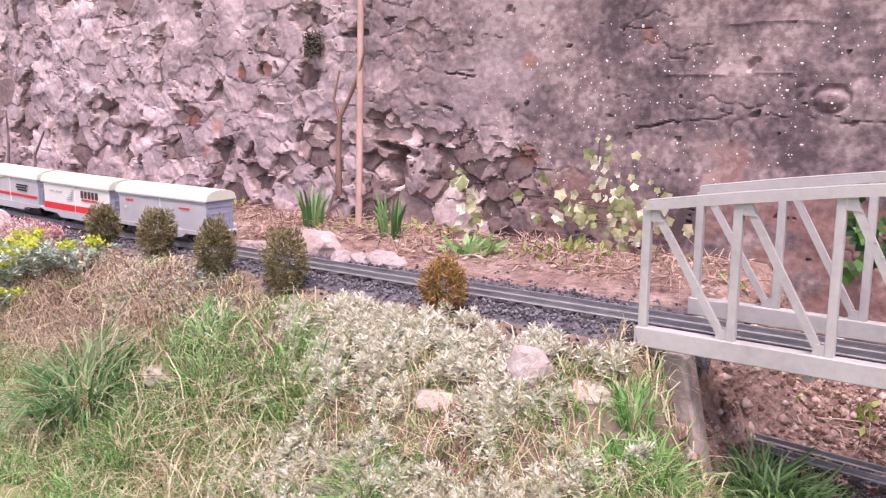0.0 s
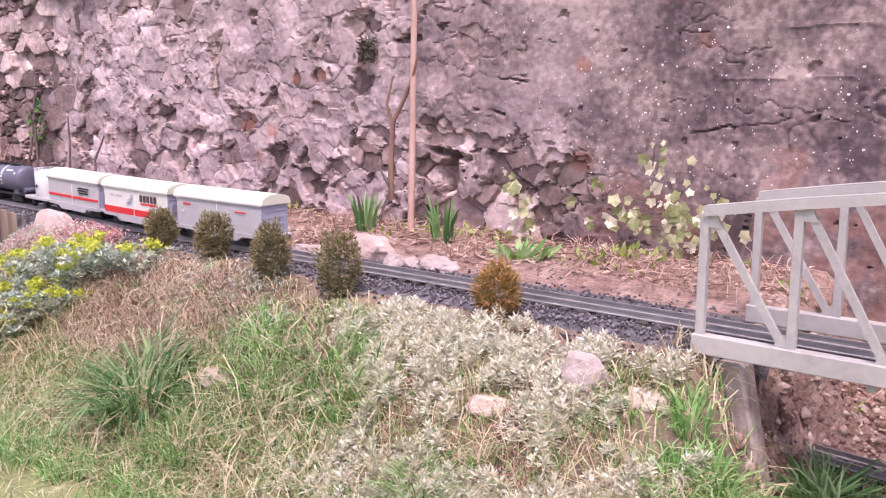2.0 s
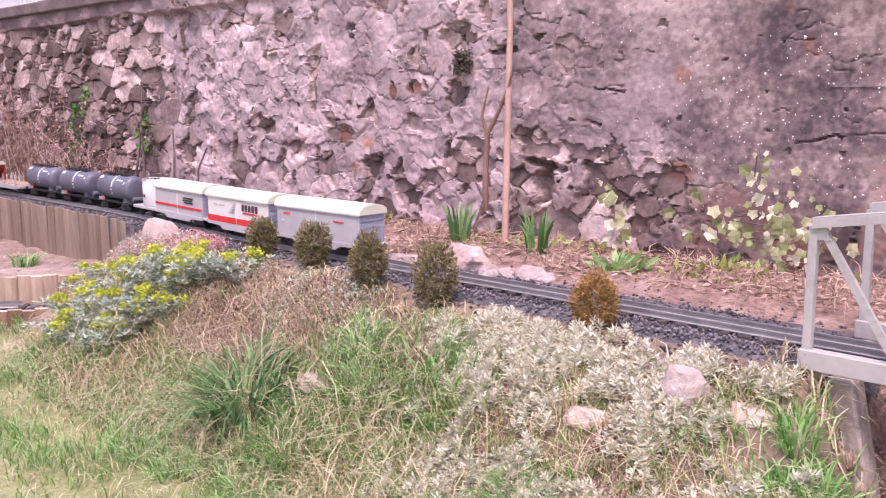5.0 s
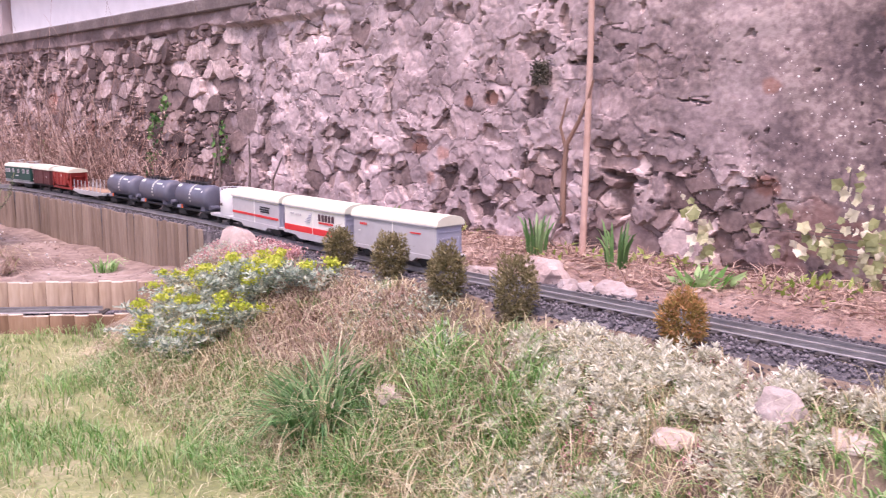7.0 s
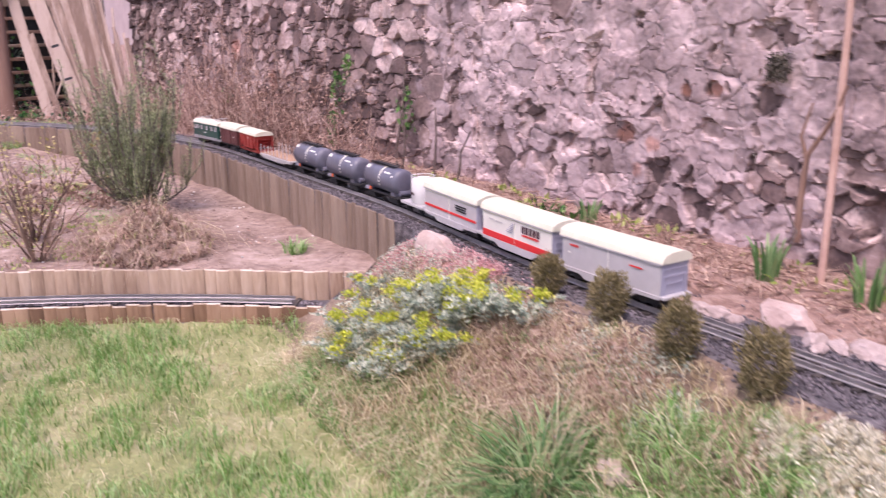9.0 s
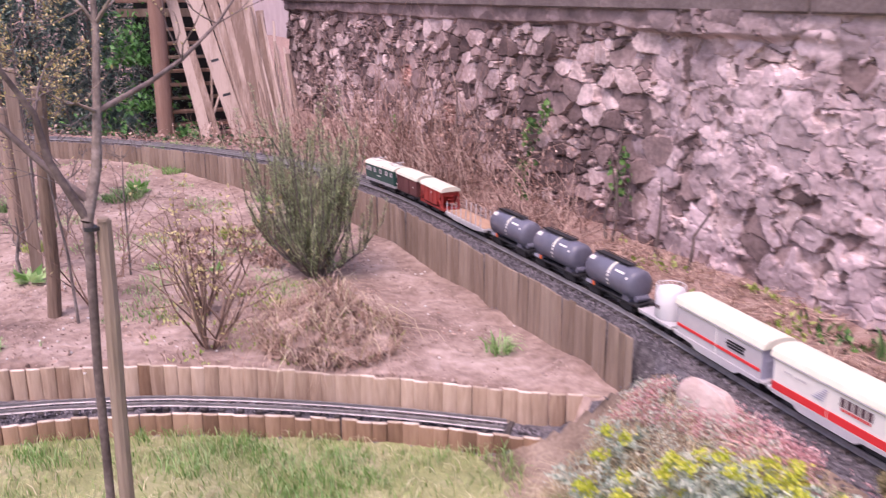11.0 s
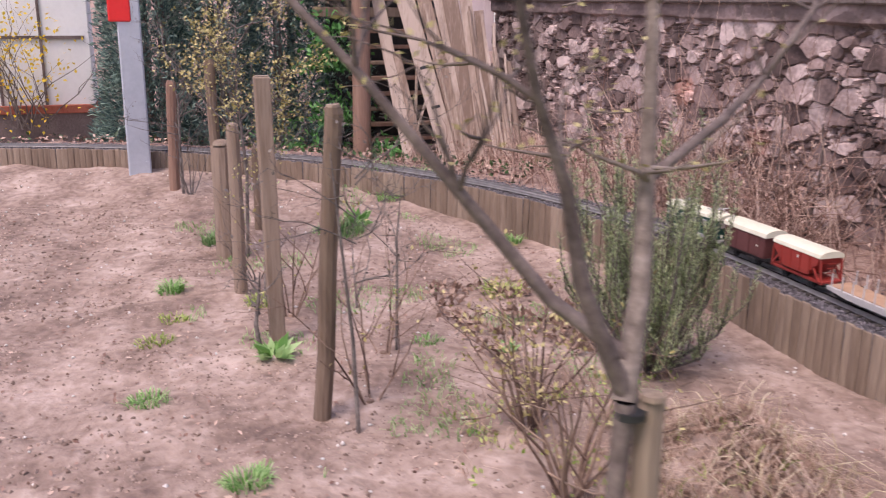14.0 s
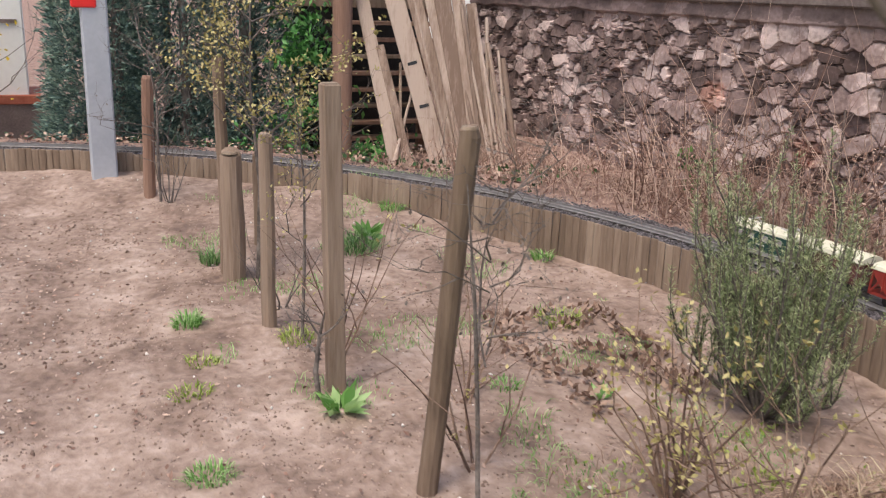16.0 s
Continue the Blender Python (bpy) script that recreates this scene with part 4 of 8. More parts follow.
# ---------------------------------------------------------------- truss bridge
NEARER = Matrix.Translation((0, 0, 0.705)) @ Matrix.Scale(0.934, 4) @ Matrix.Translation((0, 0, -0.705))
bridge = empty("truss_bridge", NEARER, "grey-painted steel truss model bridge with riveted girders", "bridge")
BX0, BX1 = -0.72, 1.55
for by, tag in ((1.80, "front"), (2.13, "back")):
    def top_z(x):
        u = min(x - BX0, BX1 - x) / 1.1
        return 0.455 + 0.115 * (1 - (1 - min(1, max(0, u))) ** 1.6)
    part("bottom_chord", box_bm(BX0 - 0.015, BX1 + 0.015, by - 0.014, by + 0.014, 0.150, 0.192, 0.002), M_BRIDGE, bridge)
    npan = 12
    xsb = [BX0 + (BX1 - BX0) * i / npan for i in range(npan + 1)]
    pts_top = [(x, top_z(x)) for x in xsb]
    part("top_chord", prism_bm([(x, z + 0.011) for x, z in pts_top] + [(x, z - 0.011) for x, z in pts_top[::-1]], by - 0.016, by + 0.016), M_BRIDGE, bridge)
    for i, (x, z) in enumerate(pts_top):
        part("post", box_bm(x - 0.009, x + 0.009, by - 0.009, by + 0.009, 0.185, z - 0.005, 0.0015), M_BRIDGE, bridge)
    for i in range(npan):
        (xa, za), (xb, zb_) = pts_top[i], pts_top[i + 1]
        w = 0.009
        bm = prism_bm([(xa + 0.006, za - 0.01), (xa + 0.006 + 2 * w, za - 0.01), (xb - 0.004, 0.188), (xb - 0.004 - 2 * w, 0.188)], by - 0.005, by + 0.005)
        dg = part("diagonal", bm, M_BRIDGE, bridge)
        rb = bmesh.new()
        for q in range(1, 12):
            t = q / 12
            bmesh.ops.create_icosphere(rb, subdivisions=1, radius=0.0022, matrix=Matrix.Translation((xa + 0.006 + w + (xb - xa - 0.010 - w * 2) * t + w * 0.8, by - 0.006, za - 0.01 + (0.188 - za + 0.01) * t)))
        tagged(part("rivet_row", rb, M_BRIDGE, dg), kind="stuff")
        for (gx_, gz_) in ((xa + 0.012, za - 0.022), (xb - 0.012, 0.198)):
            part("gusset_plate", prism_bm([(gx_ - 0.022, gz_ - 0.012), (gx_ + 0.022, gz_ - 0.012), (gx_ + 0.014, gz_ + 0.016), (gx_ - 0.014, gz_ + 0.016)], by - 0.0075, by - 0.0045), M_BRIDGE, bridge)
for i in range(8):
    x = BX0 + 0.02 + (BX1 - BX0 - 0.04) * i / 7
    part("cross_beam", box_bm(x - 0.008, x + 0.008, 1.815, 2.115, 0.128, 0.150, 0.001), M_BRIDGE, bridge)
part("deck", box_bm(BX0, BX1, 1.88, 2.06, 0.150, 0.1585, 0.001), M_SLEEPER, bridge, "dark plank deck")
for px_, py_ in ((-0.665, 1.86),):
    bm = prism_bm([(px_ - 0.028, 0.128), (px_ + 0.03, 0.128), (px_ + 0.10, -0.20), (px_ + 0.035, -0.20)], py_ - 0.035, py_ + 0.035)
    bmesh.ops.bevel(bm, geom=bm.edges[:], offset=0.006, segments=1, affect='EDGES')
    bm.transform(NEARER)
    tagged(part("bridge_pier", bm, M_PIER, None), "dark leaning stone pier under the bridge end", "pier", "bridge piers")

# ---------------------------------------------------------------- the train
# Each vehicle: x forward, z = 0 at the top of the rail.


def wheelset(parent, x, r=0.017):
    ax = part("wheelset", cyl_bm((x, -GAUGE / 2 - 0.004, r), (x, GAUGE / 2 + 0.004, r), 0.003, n=8), M_BLACK, parent)
    for sd in (-1, 1):
        part("wheel", cyl_bm((x, sd * GAUGE / 2 - 0.004, r), (x, sd * GAUGE / 2 + 0.004, r), r, n=16), M_BLACK, ax)


def bogie(parent, x, base=0.055):
    bm = prism_bm([(x - base * .85, 0.018), (x - base * .5, 0.010), (x + base * .5, 0.010), (x + base * .85, 0.018), (x + base * .85, 0.028), (x + base * .4, 0.034), (x - base * .4, 0.034), (x - base * .85, 0.028)], -0.040, -0.034)
    prism_bm([(x - base * .85, 0.018), (x - base * .5, 0.010), (x + base * .5, 0.010), (x + base * .85, 0.018), (x + base * .85, 0.028), (x + base * .4, 0.034), (x - base * .4, 0.034), (x - base * .85, 0.028)], 0.034, 0.040, bm)
    box_bm(x - 0.012, x + 0.012, -0.036, 0.036, 0.022, 0.036, 0, bm)
    bg = part("bogie", bm, M_BLACK, parent)
    for sd in (-1, 1):
        ax = part("wheelset", cyl_bm((x + sd * base / 2, -GAUGE / 2 - 0.004, 0.017), (x + sd * base / 2, GAUGE / 2 + 0.004, 0.017), 0.017, n=14), M_BLACK, bg)
        for q in (-1, 1):
            cyl_bm((x + sd * base / 2, q * 0.040, 0.018), (x + sd * base / 2, q * 0.044, 0.018), 0.006, n=8)


def buffers(parent, x, sgn, mat=None):
    for sd in (-1, 1):
        bm = cyl_bm((x, sd * 0.034, 0.040), (x + sgn * 0.014, sd * 0.034, 0.040), 0.005, n=8)
        cyl_bm((x + sgn * 0.014, sd * 0.034, 0.040), (x + sgn * 0.017, sd * 0.034, 0.040), 0.010, n=12, bm=bm)
        part("buffer", bm, mat or M_BLACK, parent)
    bm = box_bm(x, x + sgn * 0.03, -0.006, 0.006, 0.028, 0.036, 0.001)
    part("coupling", bm, M_BLACK, parent)


def roof_section(w, z0, z1, n=9, lip=0.004):
    pts = [(-w / 2, z0)]
    for i in range(n):
        a = math.pi * i / (n - 1)
        pts.append((-math.cos(a) * w / 2, z0 + lip + (z1 - z0 - lip) * math.sin(a) ** 0.75))
    pts.append((w / 2, z0))
    return pts


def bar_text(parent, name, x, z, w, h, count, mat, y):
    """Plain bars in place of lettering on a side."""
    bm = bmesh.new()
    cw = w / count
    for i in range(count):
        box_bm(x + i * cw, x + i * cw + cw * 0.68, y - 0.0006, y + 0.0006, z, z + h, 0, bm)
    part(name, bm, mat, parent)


def sliding_wagon(label, side_mat, band, logo, length=0.49):
    car = empty("sliding_wall_wagon", pose(0, 0, 0), label, "freight wagon", "wagons of the model train")
    h = length / 2
    W = 0.122
    part("body", box_bm(-h + 0.012, h - 0.012, -W / 2, W / 2, 0.050, 0.160, 0.002), side_mat, car)
    part("roof", section_bm(roof_section(W + 0.010, 0.157, 0.192), -h, h), M_ROOFW, car, "cream curved roof")
    part("gutter", box_bm(-h + 0.004, h - 0.004, -W / 2 - 0.006, W / 2 + 0.006, 0.1535, 0.1575), M_GREYW, car)
    for sy in (-1, 1):
        y = sy * (W / 2 + 0.0012)
        if band:
            part("red_band", box_bm(-h + 0.014, h - 0.014, y - 0.0012, y + 0.0012, band[0], band[1]), M_REDBAND, car, "red stripe")
        part("skirt", prism_bm([(-h + 0.012, 0.052), (h - 0.012, 0.052), (h - 0.012, 0.040), (h * 0.55, 0.038), (h * 0.45, 0.024), (-h * 0.45, 0.024), (-h * 0.55, 0.038), (-h + 0.012, 0.040)], y - 0.003 - (0.004 if sy > 0 else 0), y + 0.003 + (0.0 if sy > 0 else 0.004)), M_GREYW, car)
        for q in (0.0,):
            part("door_seam", box_bm(q - 0.0012, q + 0.0012, y - 0.002, y + 0.002, 0.052, 0.155), M_WHITEW, car)
        part("rail_strip", box_bm(-h + 0.012, h - 0.012, y - 0.0016, y + 0.0016, 0.1465, 0.149), M_ROOFW if band else M_GREYW, car)
        logo(car, y + sy * 0.0016, sy)
    for sg in (-1, 1):
        x = sg * (h - 0.011)
        part("end_wall", box_bm(x - 0.0025, x + 0.0025, -W / 2 + 0.003, W / 2 - 0.003, 0.052, 0.158), M_ENDGREY, car, "blue-grey end wall")
        for z in (0.088, 0.112, 0.135):
            part("end_rib", box_bm(x - 0.005, x + 0.005, -W / 2 + 0.008, W / 2 - 0.008, z - 0.002, z + 0.002), M_ENDGREY, car)
        for sy in (-1, 1):
            part("end_post", box_bm(x - 0.006, x + 0.006, sy * 0.043 - 0.004, sy * 0.043 + 0.004, 0.052, 0.110), M_ENDGREY, car)
        part("step_board", box_bm(sg * h - 0.012, sg * h + 0.010, -W / 2, W / 2, 0.042, 0.052, 0.002), M_GREYW, car)
        buffers(car, sg * (h + 0.004), sg)
        bogie(car, sg * (h - 0.085))
    return car


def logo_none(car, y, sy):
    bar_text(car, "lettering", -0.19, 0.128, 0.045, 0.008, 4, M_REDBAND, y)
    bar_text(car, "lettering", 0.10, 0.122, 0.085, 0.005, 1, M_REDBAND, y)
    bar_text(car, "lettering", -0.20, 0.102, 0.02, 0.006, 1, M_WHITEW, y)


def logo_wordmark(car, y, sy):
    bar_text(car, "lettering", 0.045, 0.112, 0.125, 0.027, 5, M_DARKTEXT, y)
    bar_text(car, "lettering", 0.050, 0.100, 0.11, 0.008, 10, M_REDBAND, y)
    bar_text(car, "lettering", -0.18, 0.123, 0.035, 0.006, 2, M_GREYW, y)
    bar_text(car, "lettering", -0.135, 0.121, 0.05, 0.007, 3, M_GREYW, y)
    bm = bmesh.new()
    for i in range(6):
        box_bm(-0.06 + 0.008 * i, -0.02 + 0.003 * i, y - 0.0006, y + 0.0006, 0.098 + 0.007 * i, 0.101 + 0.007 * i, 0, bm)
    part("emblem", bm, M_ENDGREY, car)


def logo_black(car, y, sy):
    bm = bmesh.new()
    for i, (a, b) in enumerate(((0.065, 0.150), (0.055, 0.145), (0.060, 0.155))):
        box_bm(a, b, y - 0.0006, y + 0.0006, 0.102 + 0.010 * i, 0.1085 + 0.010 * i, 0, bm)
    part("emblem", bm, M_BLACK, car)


def tank_wagon():
    car = empty("tank_wagon", pose(0, 0, 0), "slate-grey model tank wagon with pale panels and bands", "tank wagon", "tank wagons of the model train")
    L, R, zc = 0.385, 0.064, 0.112
    bm = bmesh.new()
    prof = [(-L / 2 + 0.022, 0.0), (-L / 2 + 0.023, R * 0.6), (-L / 2 + 0.030, R * 0.9), (-L / 2 + 0.042, R), (L / 2 - 0.042, R), (L / 2 - 0.030, R * 0.9), (L / 2 - 0.023, R * 0.6), (L / 2 - 0.022, 0.0)]
    m = 24
    rings = [[bm.verts.new((x, r * math.cos(2 * math.pi * i / m), zc + r * math.sin(2 * math.pi * i / m))) for i in range(m)] for x, r in prof[1:-1]]
    for a, b in zip(rings, rings[1:]):
        for i in range(m):
            bm.faces.new((a[i], a[(i + 1) % m], b[(i + 1) % m], b[i]))
    bm.faces.new(rings[0])
    bm.faces.new(rings[-1])
    bmesh.ops.recalc_face_normals(bm, faces=bm.faces)
    part("barrel", bm, M_TANK, car, "slate-grey barrel", True)
    part("frame", box_bm(-L / 2, L / 2, -0.045, 0.045, 0.036, 0.047, 0.002), M_BLACK, car)
    bm = box_bm(-L / 2 + 0.05, L / 2 - 0.09, -0.018, 0.018, zc + R + 0.004, zc + R + 0.007)
    for sy in (-0.02, 0.02):
        for q in range(7):
            xq = -L / 2 + 0.05 + q * 0.038
            box_bm(xq, xq + 0.002, sy - 0.001, sy + 0.001, zc + R - 0.004, zc + R + 0.012, 0, bm)
        box_bm(-L / 2 + 0.05, L / 2 - 0.09, sy - 0.001, sy + 0.001, zc + R + 0.010, zc + R + 0.012, 0, bm)
    part("walkway", bm, M_BLACK, car, "dark railed walkway on the barrel")
    for sy in (-1, 1):
        def plate(name, x0, x1, a0, a1, mat):
            vs, fs = [], []
            for q in range(7):
                a = radians(a0 + (a1 - a0) * q / 6)
                for x in (x0, x1):
                    vs.append((x, sy * math.cos(a) * (R + 0.0012), zc + math.sin(a) * (R + 0.0012)))
            for q in range(6):
                fs.append((2 * q, 2 * q + 1, 2 * q + 3, 2 * q + 2))
            mesh_from(name, vs, fs, mat, car)
        plate("band", 0.010, 0.026, 30, 80, M_ROOFW)
        for a in (-24, -8, 8, 20):
            plate("band", 0.010, 0.026, a, a + 8, M_WHITEW)
        plate("name_panel", -L / 2 + 0.045, -L / 2 + 0.082, 42, 60, M_WHITEW)
        plate("name_panel", 0.050, 0.115, 38, 46, M_WHITEW)
        plate("name_panel", L / 2 - 0.058, L / 2 - 0.044, 26, 34, M_WHITEW)
        part("hazard_plate", box_bm(-L / 2 + 0.075, -L / 2 + 0.093, sy * 0.0475 - 0.001, sy * 0.0475 + 0.001, 0.044, 0.062), M_ORANGE, car, "orange hazard plate")
        part("data_plate", box_bm(-L / 2 + 0.03, -L / 2 + 0.07, sy * 0.0475 - 0.001, sy * 0.0475 + 0.001, 0.044, 0.060), M_ENDGREY, car)
    for sg in (-1, 1):
        part("saddle", prism_bm([(sg * 0.125 - 0.022, 0.046), (sg * 0.125 + 0.022, 0.046), (sg * 0.125 + 0.015, 0.075), (sg * 0.125 - 0.015, 0.075)], -0.046, 0.046), M_TANK, car)
        bogie(car, sg * (L / 2 - 0.07))
        buffers(car, sg * L / 2, sg)
    part("air_reservoir", cyl_bm((L / 2 - 0.02, -0.03, 0.062), (L / 2 - 0.02, 0.03, 0.062), 0.013, n=12), M_TANK, car)
    return car


def silo_wagon():
    car = empty("silo_wagon", pose(0, 0, 0), "white model silo wagon with an upright round tank", "silo wagon", "wagons of the model train")
    part("frame", box_bm(-0.11, 0.11, -0.055, 0.055, 0.036, 0.050, 0.002), M_GREYW, car)
    bm = bmesh.new()
    prof = [(0.046, 0.045), (0.056, 0.060), (0.056, 0.155), (0.050, 0.166), (0.030, 0.173), (0.012, 0.175)]
    m = 24
    rings = [[bm.verts.new((r * math.cos(2 * math.pi * i / m) - 0.02, r * math.sin(2 * math.pi * i / m), z)) for i in range(m)] for r, z in prof]
    for a, b in zip(rings, rings[1:]):
        for i in range(m):
            bm.faces.new((a[i], a[(i + 1) % m], b[(i + 1) % m], b[i]))
    bm.faces.new(rings[-1])
    bmesh.ops.recalc_face_normals(bm, faces=bm.faces)
    part("silo_tank", bm, M_SILO, car, "white upright tank", True)
    bm = bmesh.new()
    for i in range(18):
        a, b = 2 * math.pi * i / 18, 2 * math.pi * (i + 1) / 18
        p = [(-0.02 + 0.055 * math.cos(q), 0.055 * math.sin(q), 0.180) for q in (a, b)]
        cyl_bm(p[0], p[1], 0.0014, n=5, bm=bm)
        cyl_bm((p[0][0], p[0][1], 0.160), p[0], 0.0012, n=5, bm=bm)
    part("handrail", bm, M_SILO, car)
    bm = bmesh.new()
    for sd in (-0.009, 0.009):
        cyl_bm((0.045, sd, 0.045), (0.045, sd, 0.178), 0.0014, n=5, bm=bm)
    for i in range(9):
        cyl_bm((0.045, -0.009, 0.055 + 0.013 * i), (0.045, 0.009, 0.055 + 0.013 * i), 0.0012, n=5, bm=bm)
    part("ladder", bm, M_SILO, car)
    for sy in (-1, 1):
        bm = box_bm(-0.035, -0.022, sy * 0.0575 - 0.0008, sy * 0.0575 + 0.0008, 0.094, 0.108)
        box_bm(-0.014, -0.004, sy * 0.0575 - 0.0008, sy * 0.0575 + 0.0008, 0.094, 0.108, 0, bm)
        part("lettering", bm, M_DARKTEXT, car)
    for sg in (-1, 1):
        wheelset(car, sg * 0.06)
        part("axle_guard", box_bm(sg * 0.06 - 0.014, sg * 0.06 + 0.014, -0.040, 0.040, 0.014, 0.036, 0.002), M_BLACK, car)
        buffers(car, sg * 0.11, sg)
    return car


def flat_wagon():
    car = empty("flat_wagon", pose(0, 0, 0), "grey model flat wagon with plank deck and stakes", "flat wagon", "wagons of the model train")
    h = 0.235
    part("frame", box_bm(-h, h, -0.056, 0.056, 0.036, 0.054, 0.002), M_GREYW, car)
    for i in range(26):
        part("deck_plank", box_bm(-h + 0.006 + i * (2 * h - 0.012) / 26, -h + 0.006 + (i + 0.92) * (2 * h - 0.012) / 26, -0.052, 0.052, 0.054, 0.057), M_DECK, car)
    for sy in (-1, 1):
        part("side_sill", prism_bm([(-h, 0.052), (h, 0.052), (h, 0.040), (h * .5, 0.026), (-h * .5, 0.026), (-h, 0.040)], sy * 0.058 - 0.002, sy * 0.058 + 0.002), M_GREYW, car)
        for i in range(8):
            x = -h + 0.03 + i * (2 * h - 0.06) / 7
            part("stake", box_bm(x - 0.003, x + 0.003, sy * 0.061 - 0.002, sy * 0.061 + 0.002, 0.040, 0.112, 0.0008), M_GREYW, car)
    for sg in (-1, 1):
        bogie(car, sg * (h - 0.07))
        buffers(car, sg * h, sg)
    return car


def hopper_wagon():
    car = empty("hopper_wagon", pose(0, 0, 0), "red model hopper wagon with a cream curved roof", "hopper wagon", "wagons of the model train")
    h = 0.165
    W = 0.118
    part("hopper", prism_bm([(-h + 0.02, 0.150), (h - 0.02, 0.150), (h - 0.03, 0.120), (h * 0.45, 0.062), (-h * 0.45, 0.062), (-h + 0.03, 0.120)], -W / 2, W / 2), M_OXIDE, car, "red hopper body")
    part("roof", section_bm(roof_section(W + 0.006, 0.148, 0.176), -h + 0.012, h - 0.012), M_ROOFW, car, "cream roof")
    part("frame", box_bm(-h, h, -0.052, 0.052, 0.038, 0.052, 0.002), M_OXIDE, car)
    for sy in (-1, 1):
        for i in range(4):
            x = -0.09 + i * 0.06
            part("rib", box_bm(x - 0.003, x + 0.003, sy * (W / 2 + 0.002) - 0.002, sy * (W / 2 + 0.002) + 0.002, 0.066, 0.148), M_OXIDE, car)
        for sg in (-1, 1):
            part("corner_strut", prism_bm([(sg * (h - 0.02), 0.140), (sg * (h - 0.012), 0.140), (sg * (h - 0.004), 0.052), (sg * (h - 0.012), 0.052)], sy * 0.052 - 0.003, sy * 0.052 + 0.003), M_OXIDE, car)
            part("diagonal_strut", prism_bm([(sg * (h * 0.60), 0.110), (sg * (h * 0.66), 0.110), (sg * (h - 0.01), 0.052), (sg * (h - 0.02), 0.052)], sy * 0.056 - 0.003, sy * 0.056 + 0.003), M_OXIDE, car)
        bar_text(car, "lettering", -0.02, 0.120, 0.012, 0.012, 1, M_WHITEW, sy * (W / 2 + 0.001))
    for sg in (-1, 1):
        bm = bmesh.new()
        for i in range(4):
            box_bm(sg * (h - 0.012) - 0.002, sg * (h - 0.012) + 0.002, -0.02, 0.02, 0.062 + 0.02 * i, 0.066 + 0.02 * i, 0, bm)
        part("ladder", bm, M_OXIDE, car)
        wheelset(car, sg * 0.085)
        part("axle_guard", box_bm(sg * 0.085 - 0.014, sg * 0.085 + 0.014, -0.040, 0.040, 0.014, 0.038, 0.002), M_BLACK, car)
        buffers(car, sg * h, sg)
    return car


def brown_van():
    car = empty("goods_van", pose(0, 0, 0), "dark brown model goods van with a pale arched roof", "goods van", "wagons of the model train")
    h = 0.145
    W = 0.116
    part("body", box_bm(-h, h, -W / 2, W / 2, 0.048, 0.148, 0.002), M_BROWN, car)
    part("roof", section_bm(roof_section(W + 0.010, 0.146, 0.178), -h - 0.008, h + 0.008), M_ROOFW, car, "pale arched roof")
    part("frame", box_bm(-h - 0.008, h + 0.008, -0.048, 0.048, 0.036, 0.048), M_BLACK, car)
    for sy in (-1, 1):
        for i in range(9):
            part("board_strip", box_bm(-h + 0.004 + i * 0.0325, -h + 0.006 + i * 0.0325, sy * (W / 2 + 0.001) - 0.001, sy * (W / 2 + 0.001) + 0.001, 0.05, 0.146), M_BROWN, car)
        part("door", box_bm(-0.035, 0.035, sy * (W / 2 + 0.002) - 0.002, sy * (W / 2 + 0.002) + 0.002, 0.052, 0.140), M_BROWN, car)
        bar_text(car, "lettering", -0.10, 0.096, 0.016, 0.009, 1, M_WHITEW, sy * (W / 2 + 0.0025))
    for sg in (-1, 1):
        wheelset(car, sg * 0.08)
        part("axle_guard", box_bm(sg * 0.08 - 0.014, sg * 0.08 + 0.014, -0.040, 0.040, 0.014, 0.036, 0.002), M_BLACK, car)
        buffers(car, sg * (h + 0.008), sg)
    return car


